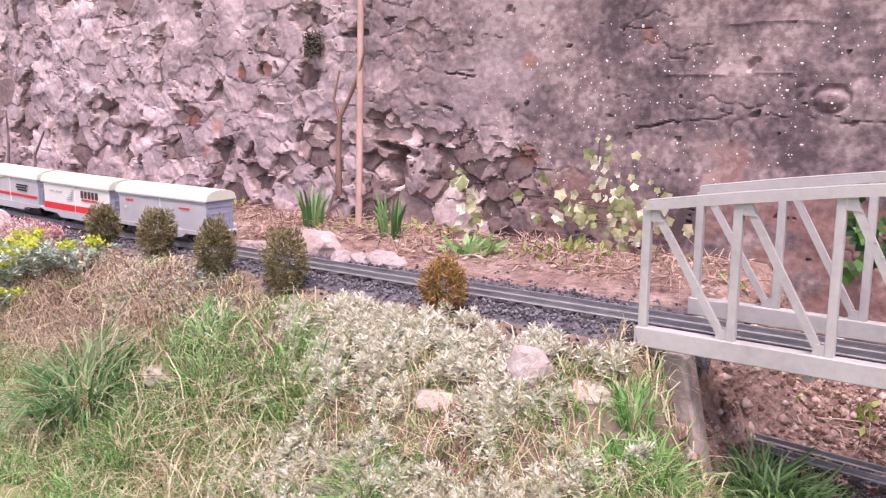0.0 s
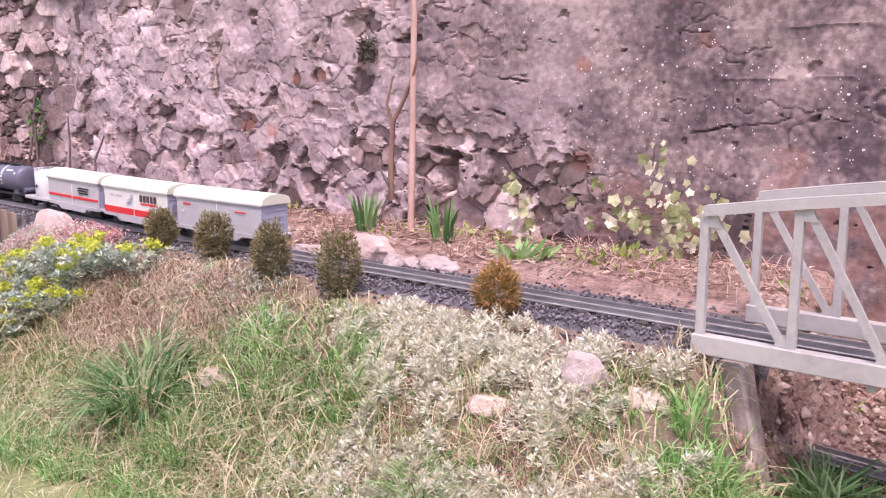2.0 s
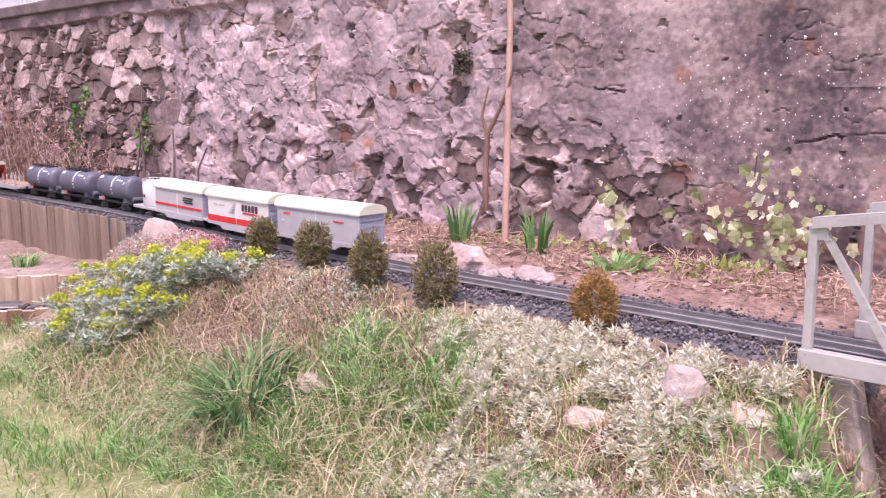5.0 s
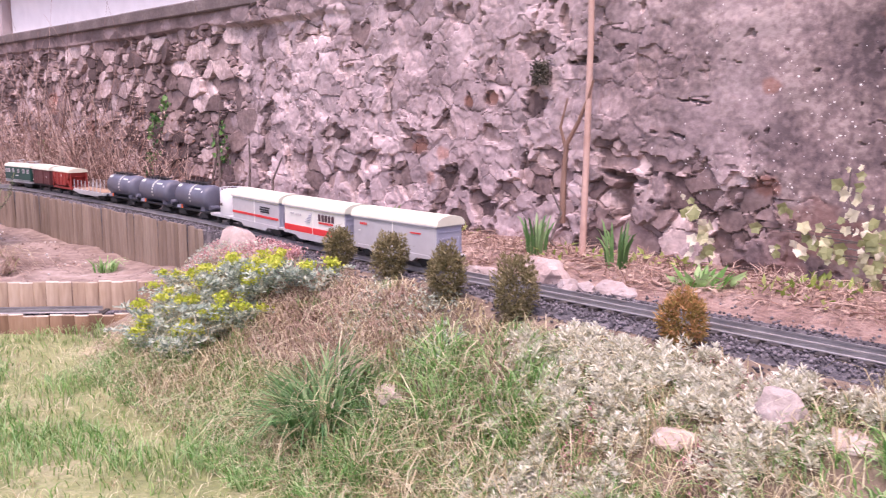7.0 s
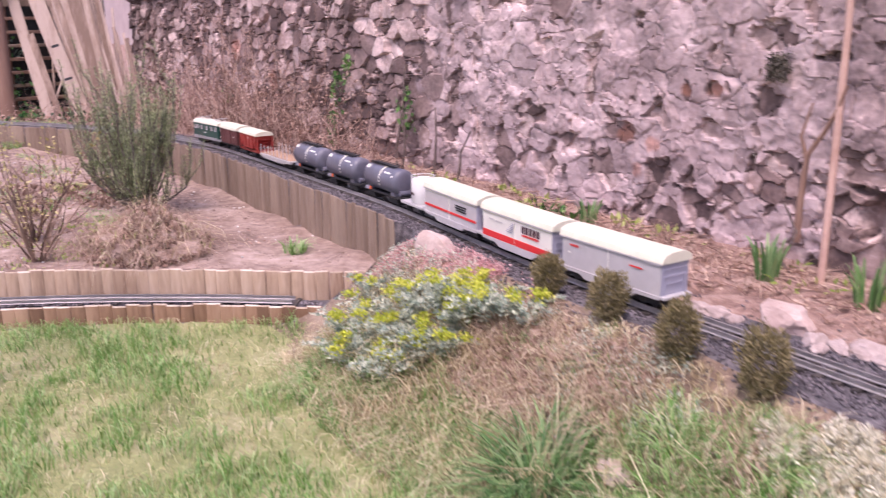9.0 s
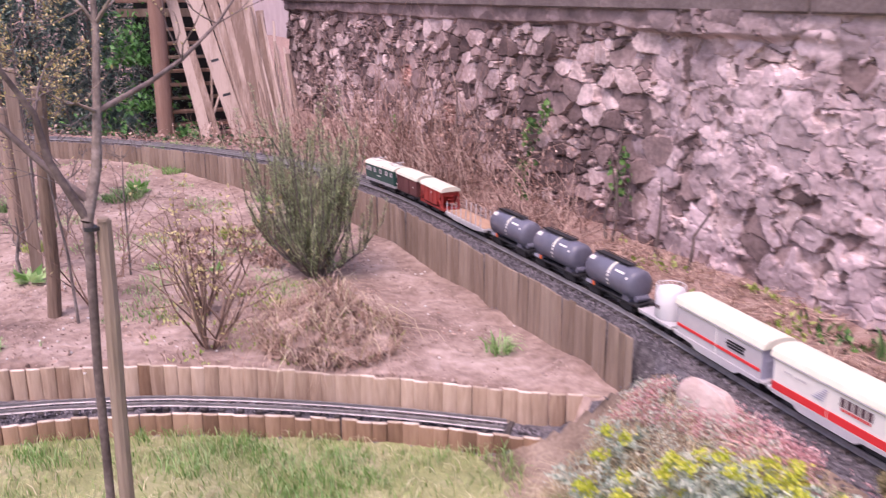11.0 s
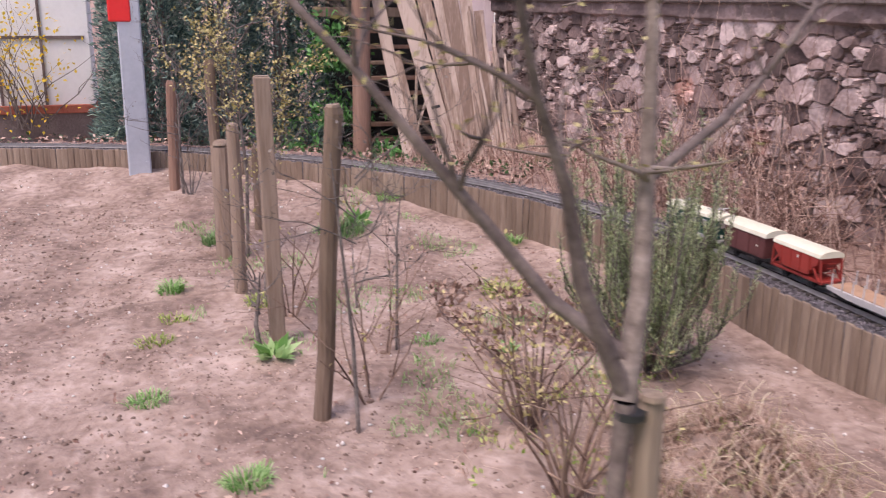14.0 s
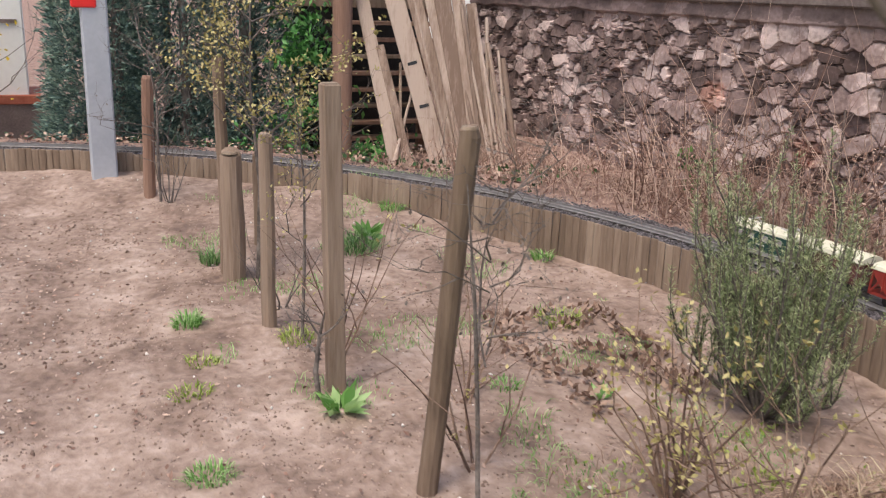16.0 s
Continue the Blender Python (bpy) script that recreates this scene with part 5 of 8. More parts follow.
def locomotive():
    car = empty("electric_locomotive", pose(0, 0, 0), "dark green model electric locomotive with a cream roof", "locomotive", "wagons of the model train")
    h = 0.20
    W = 0.116
    part("body", box_bm(-h, h, -W / 2, W / 2, 0.050, 0.150, 0.006), M_GREEN, car)
    part("roof", section_bm(roof_section(W + 0.002, 0.147, 0.172), -h - 0.004, h + 0.004), M_ROOFW, car, "cream roof")
    part("frame", box_bm(-h - 0.008, h + 0.008, -0.052, 0.052, 0.036, 0.050), M_GREYW, car)
    for sy in (-1, 1):
        for x in (-0.165, -0.10, -0.02, 0.06, 0.125, 0.165):
            wn_ = part("window", box_bm(x - 0.013, x + 0.013, sy * (W / 2 + 0.0008) - 0.001, sy * (W / 2 + 0.0008) + 0.001, 0.108, 0.132), M_GLASS, car)
            bm = bmesh.new()
            for a, b, c, d in ((-0.015, 0.015, 0.106, 0.109), (-0.015, 0.015, 0.131, 0.134), (-0.015, -0.012, 0.106, 0.134), (0.012, 0.015, 0.106, 0.134)):
                box_bm(x + a, x + b, sy * (W / 2 + 0.002) - 0.001, sy * (W / 2 + 0.002) + 0.001, c, d, 0, bm)
            part("window_frame", bm, M_GREYW, wn_)
        part("waist_line", box_bm(-h + 0.004, h - 0.004, sy * (W / 2 + 0.001) - 0.001, sy * (W / 2 + 0.001) + 0.001, 0.054, 0.058), M_GREYW, car)
        bar_text(car, "lettering", -0.06, 0.152, 0.03, 0.006, 3, M_DARKTEXT, sy * (W / 2 - 0.002))
        bar_text(car, "lettering", -0.02, 0.084, 0.05, 0.006, 5, M_WHITEW, sy * (W / 2 + 0.001))
    for sg in (-1, 1):
        bm = box_bm(sg * h - 0.002, sg * h + 0.002, -0.042, -0.006, 0.108, 0.134)
        box_bm(sg * h - 0.002, sg * h + 0.002, 0.006, 0.042, 0.108, 0.134, 0, bm)
        part("cab_window", bm, M_GLASS, car)
        for sy in (-0.035, 0.035):
            part("headlight", cyl_bm((sg * h, sy, 0.068), (sg * (h + 0.005), sy, 0.068), 0.007, n=12), M_WHITEW, car)
        bm = bmesh.new()
        x = sg * 0.12
        for sy in (-0.03, 0.03):
            cyl_bm((x - 0.04, sy, 0.174), (x + 0.04, sy, 0.184), 0.0018, n=5, bm=bm)
            cyl_bm((x + 0.04, sy, 0.184), (x - 0.03, sy * 0.9, 0.190), 0.0015, n=5, bm=bm)
        for q in (-0.034, -0.026):
            cyl_bm((x + q, -0.045, 0.191), (x + q, 0.045, 0.191), 0.0018, n=5, bm=bm)
        cyl_bm((x - 0.04, -0.03, 0.174), (x - 0.04, 0.03, 0.174), 0.002, n=5, bm=bm)
        part("pantograph", bm, M_GREYW, car)
        bogie(car, sg * 0.115, 0.075)
        buffers(car, sg * (h + 0.008), sg)
    return car


def put(car, s, turned=False):
    x, y, a = on_track(s)
    car.matrix_world = pose(x, y, RAIL + 0.0015, 0, 0, math.degrees(a) + (180 if turned else 0)) @ Matrix.Scale(0.88, 4)


REAR = START_X + 2.08
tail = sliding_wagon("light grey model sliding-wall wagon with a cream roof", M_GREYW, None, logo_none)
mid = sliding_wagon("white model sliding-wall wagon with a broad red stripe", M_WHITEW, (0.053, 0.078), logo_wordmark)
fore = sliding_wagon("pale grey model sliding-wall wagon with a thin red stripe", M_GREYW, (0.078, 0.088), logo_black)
put(tail, REAR + 0.216, True)
put(mid, REAR + 0.676, True)
put(fore, REAR + 1.136, True)
put(silo_wagon(), REAR + 1.480)
tk = tank_wagon()
put(tk, REAR + 1.785, True)
for q in (1, 2):
    x, y, a = on_track(REAR + 1.785 + 0.385 * q)
    copy_thing(tk, pose(x, y, RAIL + 0.0015, 0, 0, math.degrees(a) + 180))
put(flat_wagon(), REAR + 2.967)
put(hopper_wagon(), REAR + 3.354)
put(brown_van(), REAR + 3.670)
put(locomotive(), REAR + 4.023)

# ---------------------------------------------------------------- plants: shared builders


def blade_mesh(name, base, length, width, ang, lean, mat, parent=None, droop=0.25):
    """Grass blades, bending over; all arguments are arrays."""
    base = np.asarray(base, float)
    m = len(base)
    length, width, ang, lean = (np.broadcast_to(np.asarray(a, float), (m,)) for a in (length, width, ang, lean))
    d = np.stack([np.cos(ang), np.sin(ang), 0 * ang], -1)
    face = ang + rng.uniform(-1.2, 1.2, m) + math.pi / 2
    s = np.stack([np.cos(face), np.sin(face), 0 * ang], -1) * width[:, None] / 2
    up = np.array([0, 0, 1.0])
    L, q = length[:, None], lean[:, None]
    p1 = base + up * L * 0.55 + d * L * q * 0.28
    p2 = base + up * L * (0.92 - droop * q) + d * L * q * 0.85
    p3 = base + up * L * (1.0 - droop * 2.2 * q ** 1.5) + d * L * q * 1.2
    v = np.stack([base - s, base + s, p1 - s * 0.85, p1 + s * 0.85, p2 - s * 0.5, p2 + s * 0.5, p3], 1)
    f = np.array([(0, 1, 3), (0, 3, 2), (2, 3, 5), (2, 5, 4), (4, 5, 6)])
    faces = (f[None] + 7 * np.arange(m)[:, None, None]).reshape(-1, 3)
    return tri_mesh(name, v.reshape(-1, 3), faces, mat, parent)


def leaf_mesh(name, base, way, length, width, mat, parent=None, fold=0.15):
    """Pointed leaves with a folded midrib, from base along way."""
    base, way = np.asarray(base, float), np.asarray(way, float)
    m = len(base)
    way = way / np.linalg.norm(way, axis=1, keepdims=True)
    length, width = (np.broadcast_to(np.asarray(a, float), (m,))[:, None] for a in (length, width))
    ref = rng.normal(size=(m, 3)) * 0.5 + np.array([0, 0, 1.0])
    side = np.cross(way, ref)
    side /= np.linalg.norm(side, axis=1, keepdims=True)
    nrm = np.cross(side, way)
    mid = base + way * length * 0.45
    v = np.stack([base, mid + side * width / 2 + nrm * width * fold, base + way * length, mid - side * width / 2 + nrm * width * fold], 1)
    f = np.array([(0, 1, 2), (0, 2, 3)])
    faces = (f[None] + 4 * np.arange(m)[:, None, None]).reshape(-1, 3)
    return tri_mesh(name, v.reshape(-1, 3), faces, mat, parent)


def scatter(m, x0, x1, y0, y1, keep=None):
    out = []
    tries = 0
    while len(out) < m and tries < m * 12:
        tries += 1
        x, y = rng.uniform(x0, x1), rng.uniform(y0, y1)
        if keep is None or keep(x, y):
            out.append((x, y, ground_z(x, y)))
    return np.array(out)


def clump_points(cx, cy, r, m):
    a = rng.uniform(0, 2 * np.pi, m)
    q = r * np.sqrt(rng.uniform(0, 1, m))
    x, y = cx + q * np.cos(a), cy + q * np.sin(a)
    return np.array([(u, w, ground_z(u, w) - 0.004) for u, w in zip(x, y)]), a


def tuft(name, cx, cy, r, h, m, mat, label, cat, group="", w=0.005, lean=(0.3, 1.0), kind=""):
    pts, a = clump_points(cx, cy, r, m)
    long_, wide, way, lean_ = h * rng.uniform(0.5, 1.1, m), w * rng.uniform(0.6, 1.2, m), a + rng.normal(0, 0.6, m), rng.uniform(*lean, m)
    if kind:
        return tagged(blade_mesh(name, pts, long_, wide, way, lean_, mat), label, cat, group, kind)
    clump = empty(name, pose(cx, cy, ground_z(cx, cy)), label, cat, group)
    pts = pts - np.array([cx, cy, ground_z(cx, cy)])
    tagged(blade_mesh("tussock", pts[26:], long_[26:], wide[26:], way[26:], lean_[26:], mat, clump), kind="stuff")
    for i in range(26):
        blade_mesh("blade", pts[i:i + 1], long_[i:i + 1] * 1.15, wide[i:i + 1] * 1.1, way[i:i + 1], lean_[i:i + 1], mat, clump)
    return clump


def on_bank(x, y):
    if math.hypot((x + 0.66) / 0.075, (y - 1.52) / 0.085) + 0.4 * noise.noise((x * 14, y * 14, 7)) < 1 or math.hypot((x + 1.72) / 0.05, (y - 1.40) / 0.04) < 1:
        return False
    return y > mound_foot(x) - 0.04 and off_track(x, y) > 0.21 + 0.04 * noise.noise((x * 6, y * 6, 2)) and x < -0.40 - 0.26 * sstep(1.42, 1.62, y) and x > row_x(FRONT_ROW, y) + 0.03


def crest(pts):
    """Growth stays low towards the line."""
    return 1 - 0.62 * np.clip((np.asarray(pts)[:, 1] - 1.38) / 0.25, 0, 1)


# ---------------------------------------------------------------- lawn
def on_lawn(x, y):
    return y < mound_foot(x) + 0.04 and x > row_x(FRONT_ROW, y) + 0.02


pts = scatter(34000, -4.5, -1.2, -0.9, 1.45, on_lawn)
patch = np.array([noise.noise((x * 2.3, y * 2.3, 21)) + 0.6 * noise.noise((x * 6.5, y * 6.5, 22)) for x, y, z in pts])
k = rng.uniform(0, 1, len(pts)) < np.clip(0.80 + 1.5 * patch, 0.25, 1)
pts, patch = pts[k], patch[k]
blade_h = 0.022 + 0.018 * np.clip(patch + 0.5, 0, 1) + rng.uniform(0, 0.018, len(pts))
lawn = blade_mesh("lawn_grass", pts, blade_h, rng.uniform(0.0022, 0.0042, len(pts)), rng.uniform(0, 6.28, len(pts)), rng.uniform(0.2, 1.1, len(pts)), M_LAWN)
tagged(lawn, "thin patchy spring lawn with dry yellow blades", "grass", kind="stuff")
k = (patch > 0.05) & (rng.uniform(0, 1, len(pts)) < 0.5)
tagged(blade_mesh("lawn_grass", pts[k] + [0.004, 0, 0], blade_h[k] * 1.25, 0.0036, rng.uniform(0, 6.28, k.sum()), rng.uniform(0.2, 0.9, k.sum()), M_GRASS), "fresh green patches in the thin lawn", "grass", kind="stuff")
k = (patch < -0.12) & (rng.uniform(0, 1, len(pts)) < 0.38)
tagged(blade_mesh("dry_thatch", pts[k] + [0, 0.004, 0], blade_h[k] * 1.1, 0.003, rng.uniform(0, 6.28, k.sum()), rng.uniform(0.8, 1.6, k.sum()), M_STRAW), "flattened straw-coloured thatch in the lawn", "grass", kind="stuff")

pts = scatter(20000, -4.5, 1.5, -2.6, 1.0, lambda x, y: on_lawn(x, y) and (x > -1.25 or y < -0.85))
tagged(blade_mesh("lawn_grass", pts, rng.uniform(0.025, 0.05, len(pts)), 0.005, rng.uniform(0, 6.28, len(pts)), rng.uniform(0.2, 1.1, len(pts)), M_LAWN), "patchy spring lawn beside the bank", "grass", kind="stuff")
pts = scatter(3000, -0.35, 1.5, 0.8, 1.5)
tagged(blade_mesh("bank_grass", pts, rng.uniform(0.03, 0.07, len(pts)), 0.004, rng.uniform(0, 6.28, len(pts)), rng.uniform(0.3, 1.3, len(pts)), M_GRASS), "green grass along the foot of the bridge", "grass", kind="stuff")

# ---------------------------------------------------------------- the planted bank
# dry grass all over it
pts = scatter(14500, -3.35, -0.40, 0.8, 1.84, lambda x, y: on_bank(x, y) and rng.random() < 0.5 + 0.5 * sstep(-0.1, 0.25, noise.noise((x * 6, y * 6, 31)) + 0.25 * (x < -1.45) + 0.3 * (x > -0.72)))
m = len(pts)
tagged(blade_mesh("dry_grass", pts, rng.uniform(0.03, 0.10, m) * crest(pts), rng.uniform(0.0016, 0.0034, m), rng.uniform(0, 6.28, m), rng.uniform(0.5, 1.7, m), M_STRAW, droop=0.3), "matted dry straw-coloured grass on the bank", "grass", kind="stuff")
pts = scatter(8200, -3.2, -0.40, 0.85, 1.8, lambda x, y: on_bank(x, y) and not (x < -1.62 and y > 1.36 + 0.05 * noise.noise((x * 8, y * 8, 4))) and noise.noise((x * 5.5, y * 5.5, 41)) + 0.3 * rng.normal() > -0.02 - 0.12 * (x < -1.1) + 0.22 * (x > -1.15))
m = len(pts)
tagged(blade_mesh("bank_grass", pts, rng.uniform(0.03, 0.08, m) * crest(pts), rng.uniform(0.002, 0.004, m), rng.uniform(0, 6.28, m), rng.uniform(0.3, 1.4, m), M_GRASS), "fresh green grass among the dry growth", "grass", kind="stuff")
for mt_, m_, lb_ in ((M_STRAW, 900, "dry grass on the slope by the bridge pier"), (M_GRASS, 420, "green grass on the slope by the bridge pier")):
    pts = scatter(m_, -0.74, -0.30, 1.1, 1.72, lambda x, y: noise.noise((x * 6, y * 6, 91)) + (0.2 if mt_ is M_GRASS else -0.1) * (1.4 - y) * 4 > -0.15)
    tagged(blade_mesh("slope_grass", pts, rng.uniform(0.03, 0.08, len(pts)), 0.0034, rng.uniform(0, 6.28, len(pts)), rng.uniform(0.3, 1.5, len(pts)), mt_), lb_, "grass", kind="stuff")
pts = scatter(1500, -2.9, -1.3, 1.15, 1.74, on_bank)
m = len(pts)
tagged(blade_mesh("dry_grass", pts, rng.uniform(0.06, 0.13, m) * crest(pts), rng.uniform(0.003, 0.005, m), rng.uniform(0, 6.28, m), rng.uniform(0.8, 1.9, m), M_STRAW, droop=0.3), "long bleached grass blades lying over the bank", "grass", kind="stuff")
pts = scatter(1300, -2.8, -1.5, 1.2, 1.74, lambda x, y: on_bank(x, y) and noise.noise((x * 9, y * 9, 44)) > 0.08)
m = len(pts)
tagged(blade_mesh("bank_grass", pts, rng.uniform(0.03, 0.08, m) * crest(pts), rng.uniform(0.002, 0.004, m), rng.uniform(0, 6.28, m), rng.uniform(0.3, 1.2, m), M_GRASS), "green grass sprouting through the dead heath", "grass", kind="stuff")
# reddish dead heath in the middle of the bank
pts = scatter(3600, -2.55, -1.50, 1.36, 1.75, lambda x, y: on_bank(x, y) and noise.noise((x * 3.2, y * 3.2, 55)) + 0.4 * noise.noise((x * 9, y * 9, 56)) > -0.1)
m = len(pts)
tagged(blade_mesh("dead_heath", pts, rng.uniform(0.03, 0.10, m) * crest(pts), rng.uniform(0.0022, 0.0045, m), rng.uniform(0, 6.28, m), rng.uniform(0.5, 1.8, m), M_DEADSTEM), "reddish-brown dead heath stems on the bank", "plants", kind="stuff")
# long green clumps
for cx, cy, r, h, m, dark in ((-1.97, 1.27, 0.085, 0.18, 420, True), (-1.85, 1.16, 0.08, 0.08, 200, False), (-1.85, 1.39, 0.06, 0.09, 150, False), (-1.74, 1.23, 0.09, 0.11, 280, False), (-1.53, 1.47, 0.09, 0.11, 320, False), (-1.65, 1.42, 0.08, 0.12, 260, False),
                              (-1.41, 1.43, 0.08, 0.10, 220, False), (-1.49, 1.32, 0.08, 0.09, 200, False), (-1.67, 1.09, 0.09, 0.07, 240, False), (-1.21, 1.18, 0.06, 0.06, 150, False), (-1.07, 1.29, 0.055, 0.09, 220, False), (-0.89, 1.23, 0.05, 0.06, 120, False), (-1.74, 1.48, 0.05, 0.09, 160, False),
                              (-0.63, 1.55, 0.035, 0.07, 130, False), (-0.60, 1.44, 0.05, 0.07, 200, False), (-0.55, 1.49, 0.05, 0.075, 200, False), (-0.46, 1.83, 0.05, 0.13, 240, True), (-0.38, 1.80, 0.06, 0.12, 260, True), (-2.11, 1.05, 0.07, 0.06, 160, False), (-1.95, 1.05, 0.06, 0.06, 150, False)):
    tuft("grass_clump", cx, cy, r, h, m, M_BLUEGRASS if dark else M_GRASS, "dark green clump of long arching grass blades" if dark else "bright green clump of soft grass on the bank", "grass clump", "grass clumps on the bank", 0.0076 if dark else 0.0047, (0.4, 1.3) if dark else (0.3, 1.1))
tuft("grass_clump", -1.96, 1.27, 0.10, 0.15, 110, M_STRAW, "bleached arching dead blades round a green clump", "grass clump", "grass clumps on the bank", 0.005, (0.8, 1.6))

# silver-leaved carpet towards the bridge


def silver_here(x, y):
    if not on_bank(x, y):
        return False
    if x > -0.57 + 0.05 * noise.noise((x * 9, y * 9, 6)) - 0.15 * (1 - sstep(1.2, 1.5, y)):
        return False
    q = 0.55 * noise.noise((x * 4.5, y * 4.5, 61)) + 0.55 * noise.noise((x * 12, y * 12, 64)) + 0.35 * noise.noise((x * 27, y * 27, 65))
    return q > 0.50 - 0.62 * sstep(-1.75, -1.15, x + 0.5 * (y - 1.4)) + 0.12 * (y < 1.2)


cent = scatter(3300, -1.75, -0.58, 1.08, 1.66, silver_here)
base, way, size_ = [], [], []
for x, y, z in cent:
    up, size = rng.uniform(0.012, 0.05), rng.uniform(0.7, 1.25)
    tilt = rng.normal(0, 0.25, 2)
    for i in range(17):
        a, tier = i * 2.4 + rng.uniform(-.3, .3), i / 17
        base.append((x + tilt[0] * up, y + tilt[1] * up, z + up * (0.45 + 0.55 * tier)))
        way.append((math.cos(a) + tilt[0], math.sin(a) + tilt[1], 0.15 + 1.5 * tier ** 1.5))
        size_.append(size * (1 - 0.35 * tier))
m = len(base)
size_ = np.array(size_)
tagged(leaf_mesh("silver_leaf_carpet", base, way, 0.0215 * size_ * rng.uniform(0.8, 1.2, m), 0.0066 * size_, M_SILVER, fold=0.25), "pale silver-leaved ground cover on the bank", "plants", kind="stuff")
cent = scatter(800, -3.38, -1.7, 1.34, 1.84, lambda x, y: on_bank(x, y) and (noise.noise((x * 5, y * 5, 71)) > 0.05 or x < -2.7))
base, way = [], []
for x, y, z in cent:
    for i in range(9):
        a = rng.uniform(0, 6.28)
        base.append((x + rng.normal(0, 0.008), y + rng.normal(0, 0.008), z + rng.uniform(0.004, 0.04)))
        way.append((math.cos(a), math.sin(a), rng.uniform(0.1, 1.0)))
m = len(base)
tagged(leaf_mesh("grey_leaf_carpet", base, way, rng.uniform(0.008, 0.018, m), rng.uniform(0.003, 0.0055, m), M_BLUEGREY), "pale grey-leaved ground cover among dry grass", "plants", kind="stuff")
# dry straw lying in the gaps of the carpet
gaps = scatter(900, -1.6, -0.62, 1.10, 1.62, lambda x, y: on_bank(x, y) and not silver_here(x, y))
tagged(blade_mesh("lying_straw", gaps, rng.uniform(0.03, 0.10, len(gaps)), 0.0030, rng.uniform(0, 6.28, len(gaps)), rng.uniform(1.0, 2.0, len(gaps)), M_STRAW, droop=0.32), "pale dry straw lying between silver leaves", "straw", kind="stuff")
# pink stonecrop near the crest
pts = scatter(1300, -3.35, -2.45, 1.55, 1.69, lambda x, y: noise.noise((x * 7, y * 7, 81)) > -0.25)
base = np.repeat(pts, 6, axis=0) + rng.normal(0, 0.006, (len(pts) * 6, 3))
base[:, 2] += rng.uniform(0.0, 0.03, len(base))
way = rng.normal(size=base.shape) + [0, 0, 1.0]
tagged(leaf_mesh("pink_stonecrop", base, way, 0.009, 0.006, M_PINK), "pinkish stonecrop mat by the track", "plants", kind="stuff")
pts = scatter(300, -1.35, -0.85, 1.2, 1.7, lambda x, y: on_bank(x, y) and noise.noise((x * 7, y * 7, 85)) > 0.15)
base = np.repeat(pts, 6, axis=0) + rng.normal(0, 0.008, (len(pts) * 6, 3))
base[:, 2] += rng.uniform(0.0, 0.02, len(base))
tagged(leaf_mesh("red_stonecrop", base, rng.normal(size=base.shape) + [0, 0, 1.0], 0.010, 0.005, M_PINK), "dull red stonecrop showing between silver leaves", "plants", kind="stuff")

# spurge with blue-grey trailing stems and yellow heads
HEADS = [(-3.04, 1.38), (-2.94, 1.29), (-2.72, 1.29), (-2.71, 1.34), (-2.86, 1.41), (-2.83, 1.45), (-2.65, 1.46), (-2.73, 1.49), (-2.62, 1.50), (-2.52, 1.52), (-2.64, 1.53), (-2.47, 1.55), (-2.38, 1.55), (-3.16, 1.45), (-2.91, 1.35), (-2.82, 1.37), (-2.80, 1.46), (-2.70, 1.51), (-2.97, 1.24), (-2.69, 1.38), (-2.67, 1.41), (-3.10, 1.32), (-2.84, 1.24), (-2.60, 1.40)]
for i, (cx, cy) in enumerate(HEADS):
    cz = ground_z(cx, cy)
    plant = empty("spurge", pose(cx, cy, cz), "blue-grey trailing spurge with yellow-green flower heads", "plant", "spurge plants on the bank")
    base, way, heads = [], [], []
    for q in range(16):
        a = rng.uniform(0, 6.28)
        ln_ = rng.uniform(0.05, 0.13)
        for u in np.linspace(0.15, 1.0, 9):
            p = np.array([math.cos(a) * ln_ * u, math.sin(a) * ln_ * u, 0.085 * math.sin(u * 1.9)])
            for w_ in range(3):
                b = rng.uniform(0, 6.28)
                base.append(p)
                way.append((math.cos(a) * 0.6 + math.cos(b), math.sin(a) * 0.6 + math.sin(b), 0.5 + rng.uniform(-.5, .5)))
        if q < 3:
            heads.append(np.array([math.cos(a) * ln_ * 0.7, math.sin(a) * ln_ * 0.7, 0.082 + rng.uniform(0, 0.02)]))
    leaf_mesh("foliage", base, way, rng.uniform(0.014, 0.024, len(base)), 0.008, M_BLUEGREY, plant)
    for hd in heads[:2 + (i % 3 > 1)]:
        hp = hd + [0, 0, 0.010] + rng.normal(0, 0.011, (80, 3)) * [1.1, 1.1, 0.6]
        leaf_mesh("flower_head", hp, rng.normal(size=(80, 3)) + [0, 0, 0.8], 0.010, 0.010, M_YELLOW, plant)

# dwarf cypresses along the line


